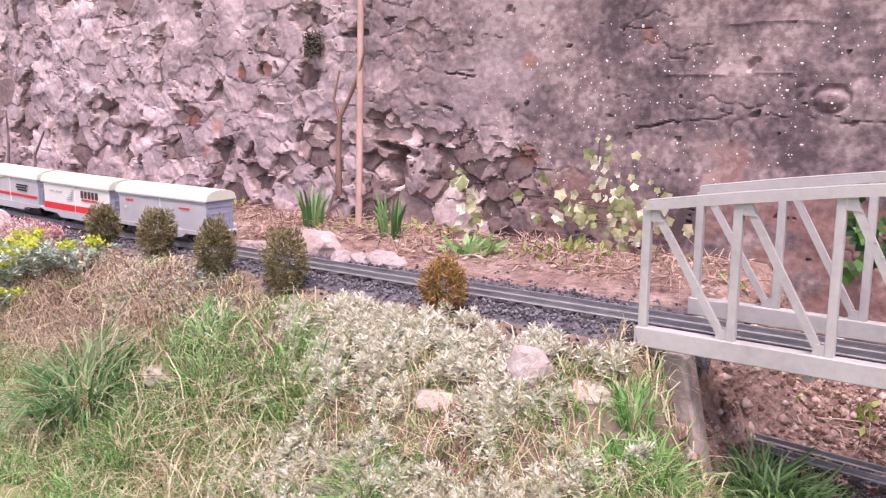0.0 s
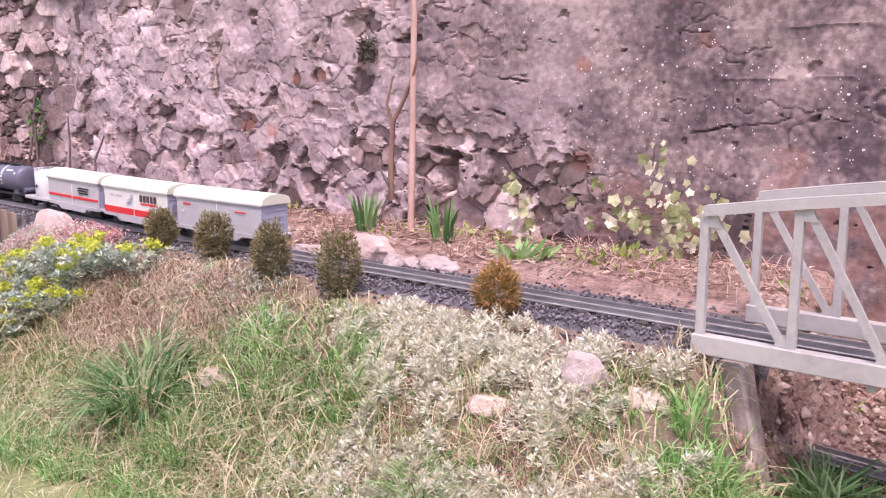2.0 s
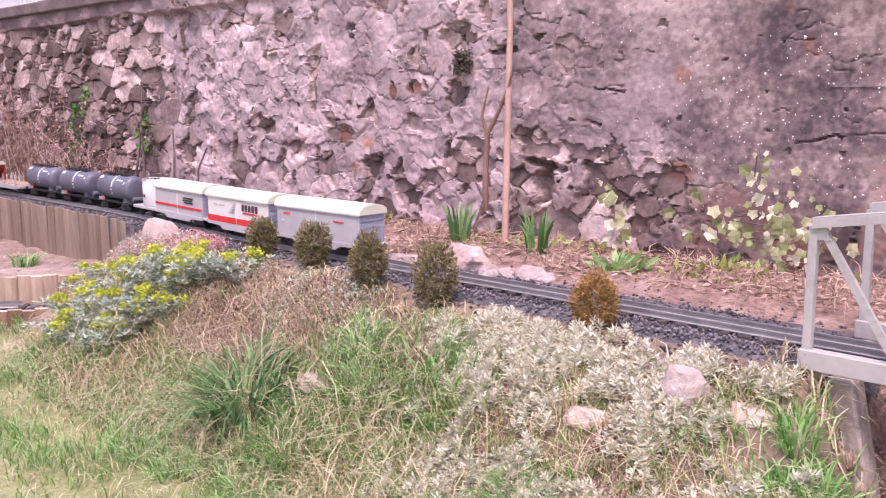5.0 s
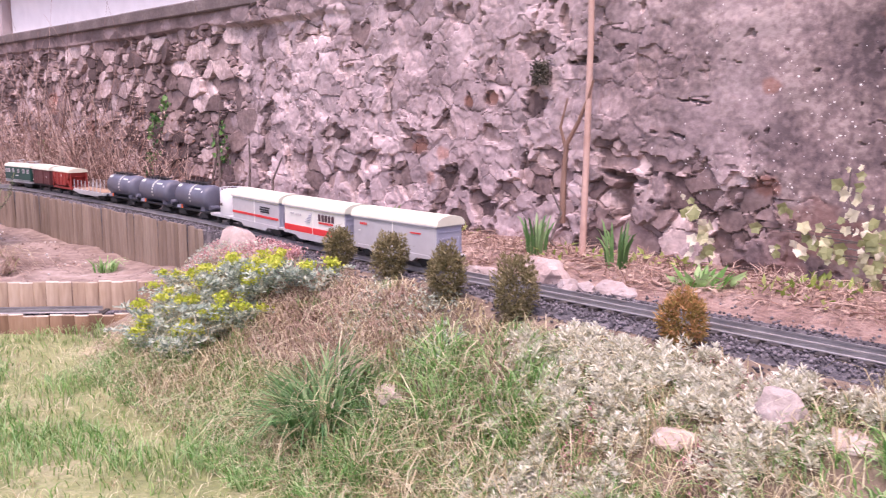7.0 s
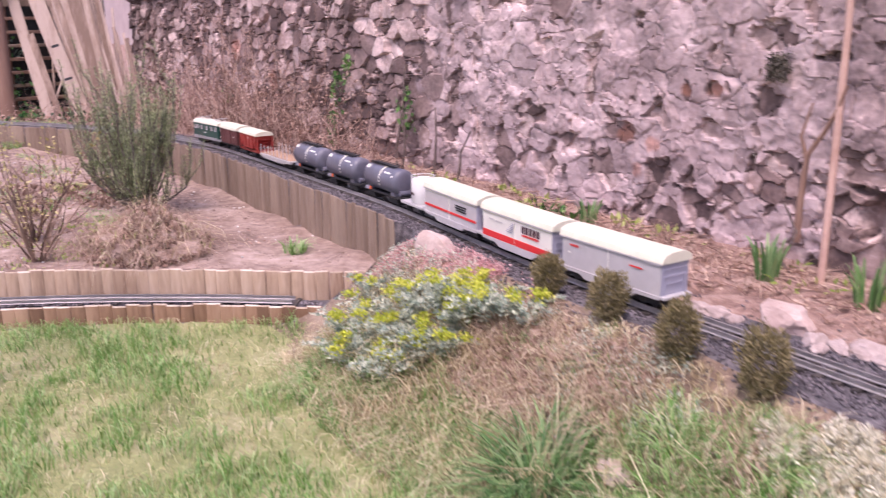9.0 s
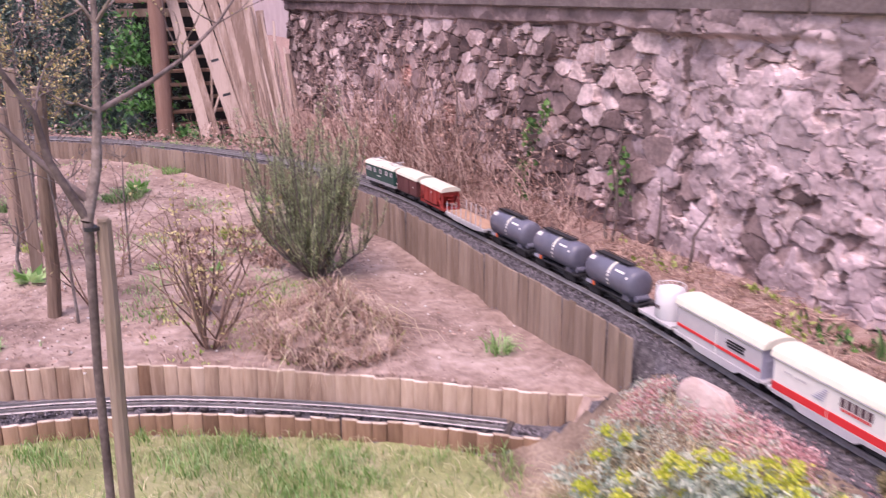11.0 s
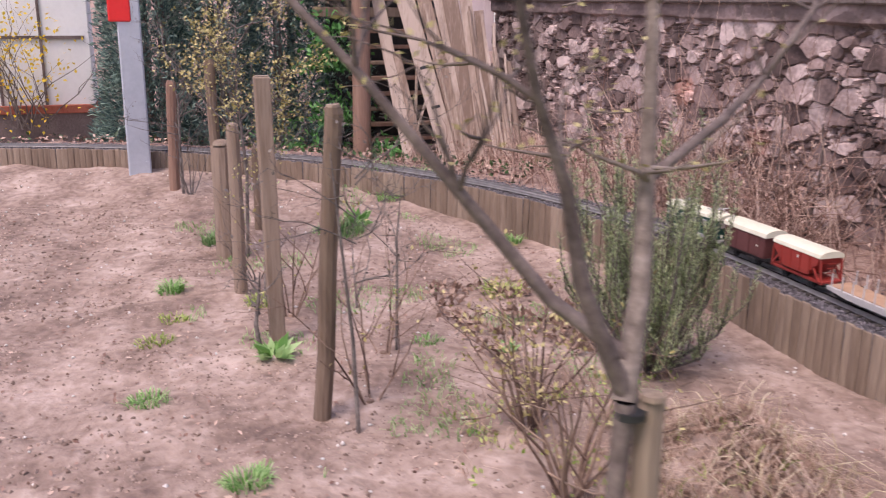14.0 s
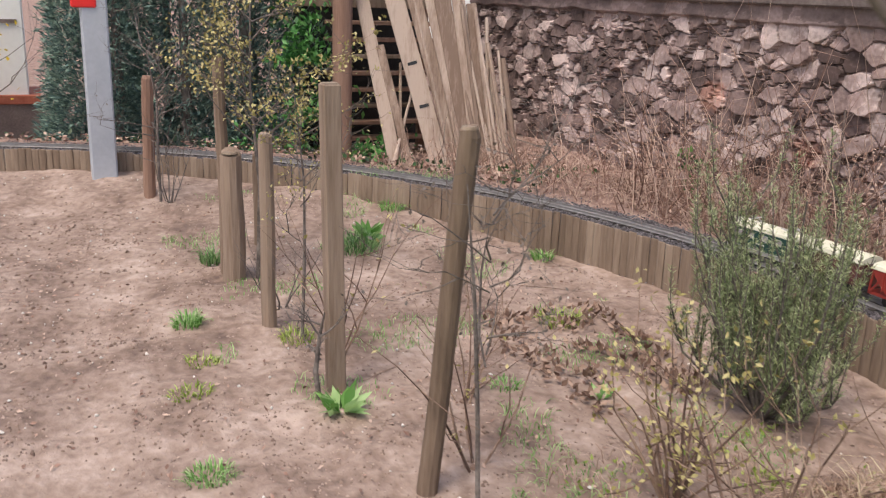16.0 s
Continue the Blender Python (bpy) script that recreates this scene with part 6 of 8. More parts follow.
def cypress(x, y, z, w, h, mat, label):
    thing = empty("dwarf_cypress", pose(x, y, z), label, "shrub", "dwarf cypresses along the track")
    part("trunk", cyl_bm((0, 0, -0.02), (0, 0, h * 0.4), 0.006, 0.004, 7), M_BARK, thing)
    m = 3400
    u = rng.normal(size=(m, 3))
    u /= np.linalg.norm(u, axis=1, keepdims=True)
    r = rng.uniform(0.55, 1.0, (m, 1)) ** 0.6
    lump = 1 + 0.20 * np.sin(u[:, :1] * 7 + x * 9) * np.cos(u[:, 2:] * 6 + y) + 0.14 * np.sin(u[:, 1:2] * 9 + x * 31) + 0.08 * np.sin(u[:, 2:] * 15 + u[:, :1] * 11 + x * 17)
    taper = 1 - 0.04 * u[:, 2:] - 0.16 * np.clip(-u[:, 2:], 0, 1)
    p = u * r * lump * np.array([w / 2, w / 2, h * 0.45]) * np.concatenate([taper, taper, np.ones_like(taper)], 1)
    p[:, 2] += h * 0.52
    leaf_mesh("crown", p, u * 0.9 + [0, 0, 0.5] + rng.normal(0, 0.6, (m, 3)), rng.uniform(0.008, 0.018, m), 0.0042, mat, thing)


for x, y, z, w, h in ((-2.42, 1.665, 0.190, 0.086, 0.135), (-2.155, 1.660, 0.190, 0.098, 0.145), (-1.872, 1.628, 0.168, 0.100, 0.170), (-1.63, 1.645, 0.146, 0.110, 0.188)):
    cypress(x, y, min(z, ground_z(x, y) + 0.004), w, h + max(0.0, z - ground_z(x, y)), M_CYPRESS, "small dark green clipped dwarf cypress")
cypress(-1.163, 1.688, min(0.163, ground_z(-1.163, 1.688)), 0.100, 0.142, M_RUSTY, "small dwarf cypress turning rusty orange at its tips")


def rock(name, x, y, z, sx, sy, sz, mat, label, seed, turn=0.0):
    bm = bmesh.new()
    bmesh.ops.create_icosphere(bm, subdivisions=3, radius=1.0)
    for v in bm.verts:
        d = v.co.normalized()
        q = 1 + 0.34 * noise.noise(d * 1.7 + Vector((seed * 7.1, seed, 0))) + 0.12 * noise.noise(d * 5 + Vector((seed, 0, 3))) + 0.04 * noise.noise(d * 13)
        for ax in (Vector((0.8, 0.2, 0.56)), Vector((-0.5, 0.7, 0.5)), Vector((-0.2, -0.9, 0.4)), Vector((0.1, 0.1, 0.99))):
            over = d.dot(ax) * q - (0.62 + 0.1 * math.sin(seed + ax.x))
            if over > 0:
                q -= over * 0.9
        v.co = Vector((d.x * q * sx, d.y * q * sy, d.z * q * sz))
    ob = part(name, bm, mat, None)
    ob.matrix_world = pose(x, y, z, 0, 0, turn)
    return tagged(ob, label, "rock", "rocks in the garden")


rock("rock", -3.02, 1.655, 0.205, 0.115, 0.045, 0.085, M_ROCKP, "pinkish boulder on the crest of the bank", 1)
rock("rock", -0.85, 1.55, 0.135, 0.050, 0.035, 0.062, M_ROCK, "pale grey-pink angular stone among silver leaves", 2, 20)
rock("rock", -1.03, 1.48, 0.055, 0.055, 0.04, 0.028, M_SLAB, "flat beige stone in the planted bank", 3, 40)
rock("rock", -1.81, 1.38, -0.015, 0.06, 0.05, 0.03, M_SLAB, "half-buried beige stone between grass clumps", 4)
rock("rock", -0.72, 1.56, 0.115, 0.06, 0.05, 0.028, M_SLAB, "half-buried beige stone in the planted bank", 5)
rock("rock", -0.56, 1.62, -0.09, 0.05, 0.04, 0.07, M_ROCK, "grey stone at the foot of the bridge pier", 6)
rock("rock", -1.86, 2.03, 0.215, 0.075, 0.055, 0.055, M_ROCKP, "pinkish boulder between track and wall", 7)
for q, (x, y, r) in enumerate(((-2.09, 1.955, 0.030), (-2.03, 1.960, 0.036), (-1.97, 1.955, 0.026), (-1.745, 1.99, 0.040), (-1.68, 2.00, 0.034), (-1.62, 2.03, 0.044), (-1.55, 2.00, 0.030), (-1.70, 1.945, 0.022), (-2.14, 1.95, 0.022))):
    rock("rock", x, y, 0.197, r * 1.25, r * 0.85, r * 0.7, M_ROCK, "pale stone beside the track", 8 + q, 37 * q)
# a stone slab on feet beyond the line
slab = empty("stone_slab", pose(-2.62, 1.93, 0), "flat sandstone slab laid on stones beside the track", "slab")
part("slab_top", box_bm(-0.29, 0.29, 0.0, 0.20, 0.200, 0.224, 0.005), M_SLAB, slab)
for sx in (-0.24, 0.22):
    part("foot", box_bm(sx - 0.025, sx + 0.025, 0.03, 0.18, 0.09, 0.2005, 0.006), M_ROCK, slab)

# ---------------------------------------------------------------- behind the line, at the foot of the wall
for cx, cy, h in ((-1.80, 2.30, 0.15), (-2.14, 2.30, 0.14), (-3.05, 2.38, 0.11)):
    clump = empty("iris_clump", pose(cx, cy, ground_z(cx, cy)), "upright green iris leaves at the foot of the wall", "plant", "iris clumps")
    for q in range(26):
        a = rng.uniform(0, 6.28)
        blade_mesh("leaf", [(0.03 * math.cos(a), 0.025 * math.sin(a), -0.004)], h * rng.uniform(0.6, 1.1), 0.013, a, rng.uniform(0.05, 0.4), M_BLUEGRASS, clump)


def leafy(name, cx, cy, cz, m, size, spread, mat, label, cat, group=""):
    base = np.array([cx, cy, cz]) + rng.normal(0, 1, (m, 3)) * spread
    base[:, 2] = np.maximum(base[:, 2], cz - 0.02)
    way = rng.normal(size=(m, 3)) + [0, -0.5, 0.5]
    return tagged(leaf_mesh(name, base, way, size * rng.uniform(0.6, 1.2, m), size * 0.45, mat), label, cat, group)


prim = empty("primrose", pose(-1.48, 2.27, ground_z(-1.48, 2.27)), "fresh green leaf rosette between track and wall", "plant")
for q in range(34):
    a = rng.uniform(0, 6.28)
    o = rng.uniform(0, 0.05)
    leaf_mesh("leaf", [(o * 1.6 * math.cos(a), o * math.sin(a), 0.003)], [(math.cos(a), math.sin(a), rng.uniform(0.3, 1.5))], rng.uniform(0.05, 0.085), 0.026, M_GRASS, prim)
leafy("green_seedlings", -3.25, 2.36, 0.19, 90, 0.05, (0.07, 0.03, 0.02), M_IVY, "fresh green weeds at the foot of the wall", "plant")


def ivy_leaf_mesh(mat, seed):
    """One five-lobed leaf, 1 m across, facing -y."""
    rnd = random.Random(seed)
    lobes = [(0, -0.30), (0.30, -0.40), (0.40, -0.10), (0.52, 0.10), (0.30, 0.26), (0.0, 0.58), (-0.30, 0.26), (-0.52, 0.10), (-0.40, -0.10), (-0.30, -0.40)]
    tx, ty = rnd.uniform(-0.5, 0.5), rnd.uniform(-0.5, 0.3)
    vs = [(u, -abs(u * tx + w * ty) - 0.05 * u * u, w) for u, w in lobes] + [(0, -0.08, 0)]
    me = bpy.data.meshes.new("leaf")
    me.from_pydata(vs, [], [(10, i, (i + 1) % 10) for i in range(10)])
    me.materials.append(mat)
    return me


def ivy_leaves(name, pts, size, mat, label, group=""):
    """Ivy with its leaves and stem, lying on the wall."""
    thing = empty(name, pose(*pts[0]), label, "ivy", group)
    kinds = [ivy_leaf_mesh(mat, i) for i in range(5)]
    back = thing.matrix_world.inverted()
    for i, p in enumerate(pts):
        ob = new("leaf", kinds[i % 5])
        ob.parent = thing
        s = size * rng.uniform(0.5, 1.2)
        ob.matrix_basis = back @ pose(p[0], p[1], p[2], rng.uniform(-35, 25), rng.uniform(-70, 70), rng.uniform(-30, 30)) @ Matrix.Diagonal((s, s, s, 1))
    chain = sorted(pts, key=lambda p: p[2])[::6]
    if len(chain) > 2:
        vs, fs = tube([back @ Vector((p[0], p[1] + 0.012, p[2])) for p in chain], [0.0025] * len(chain), 5)
        mesh_from("stem", vs, fs, M_BARK, thing)
    return thing


def trail(points, m, jit):
    out = []
    for i in range(m):
        t = rng.uniform(0, len(points) - 1)
        k = int(t)
        p = np.array(points[k]) * (1 - (t - k)) + np.array(points[min(k + 1, len(points) - 1)]) * (t - k)
        out.append((p[0] + rng.normal(0, jit), 2.475 + rng.uniform(-0.03, 0.02), p[1] + rng.normal(0, jit)))
    return out


ivy_leaves("ivy", trail([(-1.14, 0.50), (-1.09, 0.45), (-1.13, 0.38), (-1.08, 0.33), (-1.05, 0.26), (-1.10, 0.2)], 38, 0.028) + trail([(-1.32, 0.33), (-1.22, 0.30), (-1.15, 0.27), (-1.02, 0.30), (-0.97, 0.36), (-0.92, 0.27)], 84, 0.048), 0.037, M_IVYPALE, "pale variegated ivy climbing the wall", "ivy on the wall")
ivy_leaves("ivy", trail([(-1.66, 0.40), (-1.60, 0.34), (-1.62, 0.27), (-1.55, 0.24)], 26, 0.025), 0.044, M_IVYPALE, "small pale ivy sprig on the wall", "ivy on the wall")
ivy_leaves("ivy", trail([(-0.44, 0.38), (-0.38, 0.32), (-0.42, 0.26)], 40, 0.025), 0.045, M_IVY, "green ivy behind the bridge", "ivy on the wall")
ivy_leaves("ivy", trail([(-5.25, 0.74), (-5.35, 0.66), (-5.45, 0.60), (-5.40, 0.45), (-5.55, 0.35), (-5.48, 0.22)], 120, 0.03), 0.034, M_IVY, "dark green ivy on the rubble wall", "ivy on the wall")
ivy_leaves("ivy", trail([(-4.60, 0.62), (-4.62, 0.50), (-4.58, 0.42)], 50, 0.03), 0.030, M_IVY, "small dark green ivy sprig on the rubble wall", "ivy on the wall")
ivy_leaves("ivy", trail([(-7.25, 0.42), (-7.4, 0.34), (-7.3, 0.28)], 60, 0.04), 0.035, M_IVY, "green ivy low on the rubble wall", "ivy on the wall")
# dark leaves high on the wall, standing in for the shade of a small hollow
mp = np.array([(-2.32, 2.515, 0.835)]) + rng.uniform(-1, 1, (1500, 3)) * [0.045, 0.018, 0.052] * np.sqrt(rng.uniform(0.1, 1, (1500, 1)))
tagged(leaf_mesh("moss_cushion", mp, rng.normal(size=(1500, 3)) + [0, -1, 0], 0.012, 0.006, M_HOLLOW), "dark leafy tuft standing in for a shaded hollow in the wall", "moss", kind="stuff")

# the pale garden pole and dead stems against the wall
vs, fs = tube([(-2.02, 2.40, 0.12), (-2.035, 2.43, 0.5), (-2.05, 2.46, 0.95), (-2.07, 2.47, 1.6)], [0.0125, 0.012, 0.011, 0.010], 10)
tagged(mesh_from("garden_pole", vs, fs, M_REDPOLE, None, True), "tall pale reddish wooden pole leaning at the wall", "pole")


def dead_stem(points, r0, r1, label="bare dead woody stem against the wall", mat=None, name="dead_stem"):
    n_ = len(points)
    vs, fs = tube(points, [r0 + (r1 - r0) * i / (n_ - 1) for i in range(n_)], 6)
    return tagged(mesh_from(name, vs, fs, mat or M_DARKBARK, None, True), label, "stem", "dead stems at the wall")


dead_stem([(-2.16, 2.46, 0.30), (-2.15, 2.45, 0.45), (-2.14, 2.45, 0.58), (-2.08, 2.44, 0.66), (-2.04, 2.44, 0.74), (-2.02, 2.44, 0.80)], 0.012, 0.004, mat=M_REDWOOD)
dead_stem([(-2.14, 2.45, 0.56), (-2.16, 2.44, 0.64), (-2.13, 2.44, 0.74)], 0.007, 0.003, mat=M_REDWOOD)
dead_stem([(-2.10, 2.42, 0.15), (-2.17, 2.41, 0.24), (-2.14, 2.43, 0.34), (-2.2, 2.44, 0.42)], 0.007, 0.003)
for i, (x, top) in enumerate(((-4.05, 0.46), (-4.28, 0.55), (-4.60, 0.75), (-4.66, 0.62), (-6.05, 0.72), (-6.3, 0.8))):
    dead_stem([(x + rng.uniform(-.03, .03), 2.43, 0.13), (x + rng.uniform(-.03, .03), 2.45, 0.3), (x + rng.uniform(-.04, .04), 2.46, top * 0.75), (x + rng.uniform(-.05, .05), 2.47, top)], 0.009, 0.004)

# litter, twigs and fallen leaves at the foot of the wall
pts = scatter(3000, -4.6, 1.0, 2.14, 2.5)
vs, fs = [], []
for x, y, z in pts[:700]:
    a = rng.uniform(0, 6.28)
    ln_ = rng.uniform(0.03, 0.14)
    tube([(x, y, z + 0.008), (x + math.cos(a) * ln_ / 2, y + math.sin(a) * ln_ / 2, z + 0.016), (x + math.cos(a) * ln_, y + math.sin(a) * ln_, z + rng.uniform(0.004, 0.04))], [0.0022, 0.002, 0.0012], 4, vs, fs)
tagged(mesh_from("twig_litter", vs, fs, M_TWIG), "fallen twigs at the foot of the wall", "twigs", kind="stuff")
tagged(leaf_mesh("leaf_litter", pts + [0, 0, 0.008], rng.normal(size=pts.shape) * [1, 1, 0.35], rng.uniform(0.012, 0.028, len(pts)), 0.012, M_DEADSTEM), "dry fallen leaves at the foot of the wall", "leaves", kind="stuff")
low_ = scatter(1500, -4.6, 1.0, 2.16, 2.5, lambda x, y: noise.noise((x * 4, y * 4, 77)) > -0.1)
tagged(blade_mesh("dry_stalks", low_, rng.uniform(0.02, 0.09, len(low_)), 0.003, rng.uniform(0, 6.28, len(low_)), rng.uniform(0.6, 1.9, len(low_)), M_DEADSTEM, droop=0.3), "dead stalks and straw at the foot of the wall", "litter", kind="stuff")
low_ = scatter(420, -4.6, 0.4, 2.2, 2.5, lambda x, y: noise.noise((x * 3, y * 5, 78)) > 0.15)
tagged(leaf_mesh("wall_foot_weeds", low_ + [0, 0, 0.01], rng.normal(size=low_.shape) + [0, 0, 0.8], rng.uniform(0.02, 0.045, len(low_)), 0.016, M_WEED), "scattered green weeds at the foot of the wall", "weeds", kind="stuff")
# red-brown bark pieces under the bridge
pts = scatter(6500, -0.62, 0.9, 1.62, 2.5)
chips("bark_mulch", pts[:2200] + [0, 0, 0.004], 0.015, M_BARKBIT, "coarse red-brown bark mulch under the bridge", "mulch")
chips("bark_mulch", pts[2200:] + [0, 0, 0.004], 0.007, M_BARKBIT, "crumbled bark between the coarse pieces", "mulch")
# bramble thicket along the far wall
def line_y(x):
    """Where the line runs, seen along the wall."""
    return track_y(x) if x >= BEND_X else BEND_C[1] + math.sqrt(max(0.04, BEND_R ** 2 - (x - BEND_X) ** 2))


vs, fs = [], []
for i in range(1400):
    x = rng.uniform(-8.9, -4.7)
    if noise.noise((x * 1.7, 5, 5)) < -0.22 and rng.random() < 0.75:
        continue
    y = rng.uniform(line_y(x) + 0.2, 2.46)
    h = rng.uniform(0.12, 0.62) * (0.45 + 0.55 * sstep(-4.8, -5.9, x)) * (2.0 if rng.random() < 0.42 * sstep(-5.0, -6.2, x) else 1.0)
    h *= 0.30 + 0.70 * sstep(-7.9, -7.1, x)
    a = rng.normal(0, 0.9)
    rch = rng.uniform(0.05, 0.4) * (0.4 + 0.6 * sstep(-7.9, -7.1, x))
    p = Vector((x, y, 0.13))
    line, rad = [p], [0.003 * rng.uniform(0.6, 1.3)]
    d = Vector((math.sin(a) * 0.8, rng.normal(0, 0.25), 1)).normalized()
    for q in range(5):
        d = (d + Vector((rng.normal(0, 0.35), rng.normal(0, 0.2), rng.normal(-0.18, 0.25)))).normalized()
        p = p + d * (h + rch) / 5
        p.y = min(2.49, max(line_y(x) + 0.14, p.y))
        p.z = max(0.15, p.z)
        line.append(p)
        rad.append(rad[0] * (1 - 0.16 * (q + 1)))
    tube(line, rad, 4, vs, fs)
tagged(mesh_from("bramble_thicket", vs, fs, M_TWIG), "tangle of dry reddish-brown bramble canes along the wall", "brambles", kind="stuff")
bx_ = rng.uniform(-8.8, -4.9, 7000)
by_ = np.array([rng.uniform(line_y(q) + 0.19, 2.5) for q in bx_])
bp = np.stack([bx_, by_, 0.14 + rng.uniform(0, 1, 7000) ** 2.2 * 0.55 * (0.35 + 0.65 * np.clip((bx_ + 7.9) / 0.8, 0, 1))], -1)
bp = bp[[noise.noise((x * 1.7, 5, 5)) > -0.25 for x in bp[:, 0]]]
tagged(leaf_mesh("bramble_leaves", bp, rng.normal(size=bp.shape), rng.uniform(0.012, 0.030, len(bp)), 0.011, M_TWIG), "shrivelled brown leaves among the brambles", "leaves", kind="stuff")
# ivy and litter on the ground beyond the bend
gp = []
for i in range(5200):
    x, y, a = on_track(rng.uniform(10.2, 15.4), -rng.uniform(0.2, 0.95))
    gp.append((x, y, ground_z(x, y) + rng.uniform(0.0, 0.05)))
gp = np.array(gp)
tagged(leaf_mesh("ground_ivy", gp[:900], rng.normal(size=(900, 3)) + [0, 0, 0.4], rng.uniform(0.03, 0.06, 900), 0.03, M_IVYDARK), "sparse dark green ivy on the ground behind the track", "ivy", kind="stuff")
tagged(leaf_mesh("leaf_litter", gp[3000:], rng.normal(size=(2200, 3)) * [1, 1, 0.4], 0.04, 0.022, M_TWIG), "brown fallen leaves behind the track", "leaves", kind="stuff")

# ---------------------------------------------------------------- the soil plot
pts = scatter(3200, -9.4, -3.75, -2.0, 1.75, lambda x, y: x < row_x(BACK_ROW, y) - 0.05 and off_track(x, y) > 0.22)
chips("soil_clods", pts + [0, 0, -0.002], 0.010, M_CLOD, "loose clods and crumbs of dry soil", "soil")
crumbs = scatter(16000, -8.6, -3.8, -1.7, 1.72, lambda x, y: x < row_x(BACK_ROW, y) - 0.04 and off_track(x, y) > 0.22 and abs(y - path_y(x) + 0.08 * noise.noise((x * 4, y * 4, 6))) > 0.13 and noise.noise((x * 2.6, y * 2.6, 13)) + 0.6 * noise.noise((x * 8, y * 8, 14)) > rng.uniform(-0.3, 0.5))
chips("soil_crumbs", crumbs + [0, 0, -0.001], 0.0052, M_CLOD, "dark fine crumbs strewn over the soil", "soil")
turned = scatter(1100, -8.6, -4.6, -1.7, -0.45, lambda x, y: noise.noise((x * 2, y * 2, 15)) > -0.1)
chips("soil_clods", turned + [0, 0, 0.0], 0.010, M_CLOD, "coarse turned clods beside the trodden path", "soil")
chips("pebbles", pts[:420] + rng.normal(0, 0.05, (420, 3)) * [1, 1, 0] + [0, 0, 0.004], 0.007, M_LICHEN, "small pale pebbles scattered on the soil", "pebbles")
pts = scatter(1500, -8.5, -4.2, -1.6, 1.6, lambda x, y: off_track(x, y) > 0.25 and x < row_x(BACK_ROW, y) - 0.05 and noise.noise((x * 3, y * 3, 19)) > -0.15)
tagged(leaf_mesh("leaf_litter", pts + [0, 0, 0.006], rng.normal(size=pts.shape) * [1, 1, 0.4], rng.uniform(0.010, 0.030, len(pts)), 0.011, M_TWIG), "dry leaf scraps lying on the soil", "leaves", kind="stuff")


def stake(x, y, z0, top, w, mat, label, square=False):
    """A rough garden stake from its foot to its top."""
    tx, ty, tz = top
    if square:
        bm = box_bm(-w / 2, w / 2, -w / 2, w / 2, 0, 1, 0)
        for v in bm.verts:
            t = v.co.z
            v.co = Vector((x + (tx - x) * t + v.co.x, y + (ty - y) * t + v.co.y, z0 + (tz - z0) * t))
        bmesh.ops.bevel(bm, geom=bm.edges[:], offset=0.004, segments=1, affect='EDGES')
        ob = part("tree_stake", bm, mat, None)
        part("cut_top", box_bm(tx - w * 0.40, tx + w * 0.40, ty - w * 0.40, ty + w * 0.40, tz - 0.003, tz + 0.003), M_STAKETAN, ob, "pale sawn stake top")
    else:
        vs, fs = tube([(x + (tx - x) * t + rng.normal(0, 0.003), y + (ty - y) * t + rng.normal(0, 0.003), z0 + (tz - z0) * t) for t in (0, 0.25, 0.5, 0.75, 0.98, 1)], [w * 0.52, w * 0.5, w * 0.5, w * 0.48, w * 0.47, w * 0.40], 10)
        fs.append(tuple(range(50, 60)))
        ob = mesh_from("tree_stake", vs, fs, mat, None, False)
        part("cut_top", cyl_bm((tx, ty, tz - 0.004), (tx, ty, tz + 0.003), w * 0.385, w * 0.34, 10), M_STAKETAN, ob, "pale sawn stake top")
    return tagged(ob, label, "stake", "tree stakes in the plot")


stake(-5.31, 0.055, -0.06, (-5.21, 0.09, 0.955), 0.056, M_STAKE, "leaning grey-brown round tree stake")
stake(-5.974, 0.008, -0.06, (-5.98, -0.012, 0.975), 0.056, M_STAKE, "squared grey wooden tree stake", True)
stake(-6.604, -0.059, -0.06, (-6.606, -0.07, 0.728), 0.058, M_STAKE, "short dark round tree stake")
stake(-7.25, -0.073, -0.06, (-7.251, -0.076, 0.55), 0.10, M_STAKE, "thick weathered round tree stake")
stake(-7.33, -0.09, -0.06, (-7.34, -0.10, 0.95), 0.055, M_STAKE, "slim grey tree stake behind a thicker one")
stake(-8.707, -0.272, -0.06, (-8.705, -0.252, 0.735), 0.068, M_REDWOOD, "reddish-brown round tree stake")
stake(-7.75, 0.15, -0.06, (-7.75, 0.15, 0.45), 0.05, M_STAKE, "short dark round tree stake")


def grow(p, d, length, r, level, vs, fs, tips, rnd, bend=0.25):
    """A branch with its side branches."""
    pts, rad = [Vector(p)], [r]
    d = Vector(d).normalized()
    segs = 4
    for i in range(segs):
        d = (d + Vector((rnd.gauss(0, bend), rnd.gauss(0, bend), rnd.gauss(0, bend * 0.5) + 0.06))).normalized()
        pts.append(pts[-1] + d * length / segs)
        rad.append(r * (1 - 0.72 * (i + 1) / segs))
        if level > 0:
            for q in range(rnd.randint(0, 1) + (1 if i == segs - 1 else 0)):
                sd = (d + Vector((rnd.gauss(0, 0.8), rnd.gauss(0, 0.8), rnd.gauss(0, 0.5)))).normalized()
                grow(pts[-1], sd, length * rnd.uniform(0.45, 0.7), rad[-1] * 0.75 + 0.0006, level - 1, vs, fs, tips, rnd, bend)
        tips.append(tuple(pts[-1]))
    tube(pts, rad, 6 if r > 0.008 else 4, vs, fs)


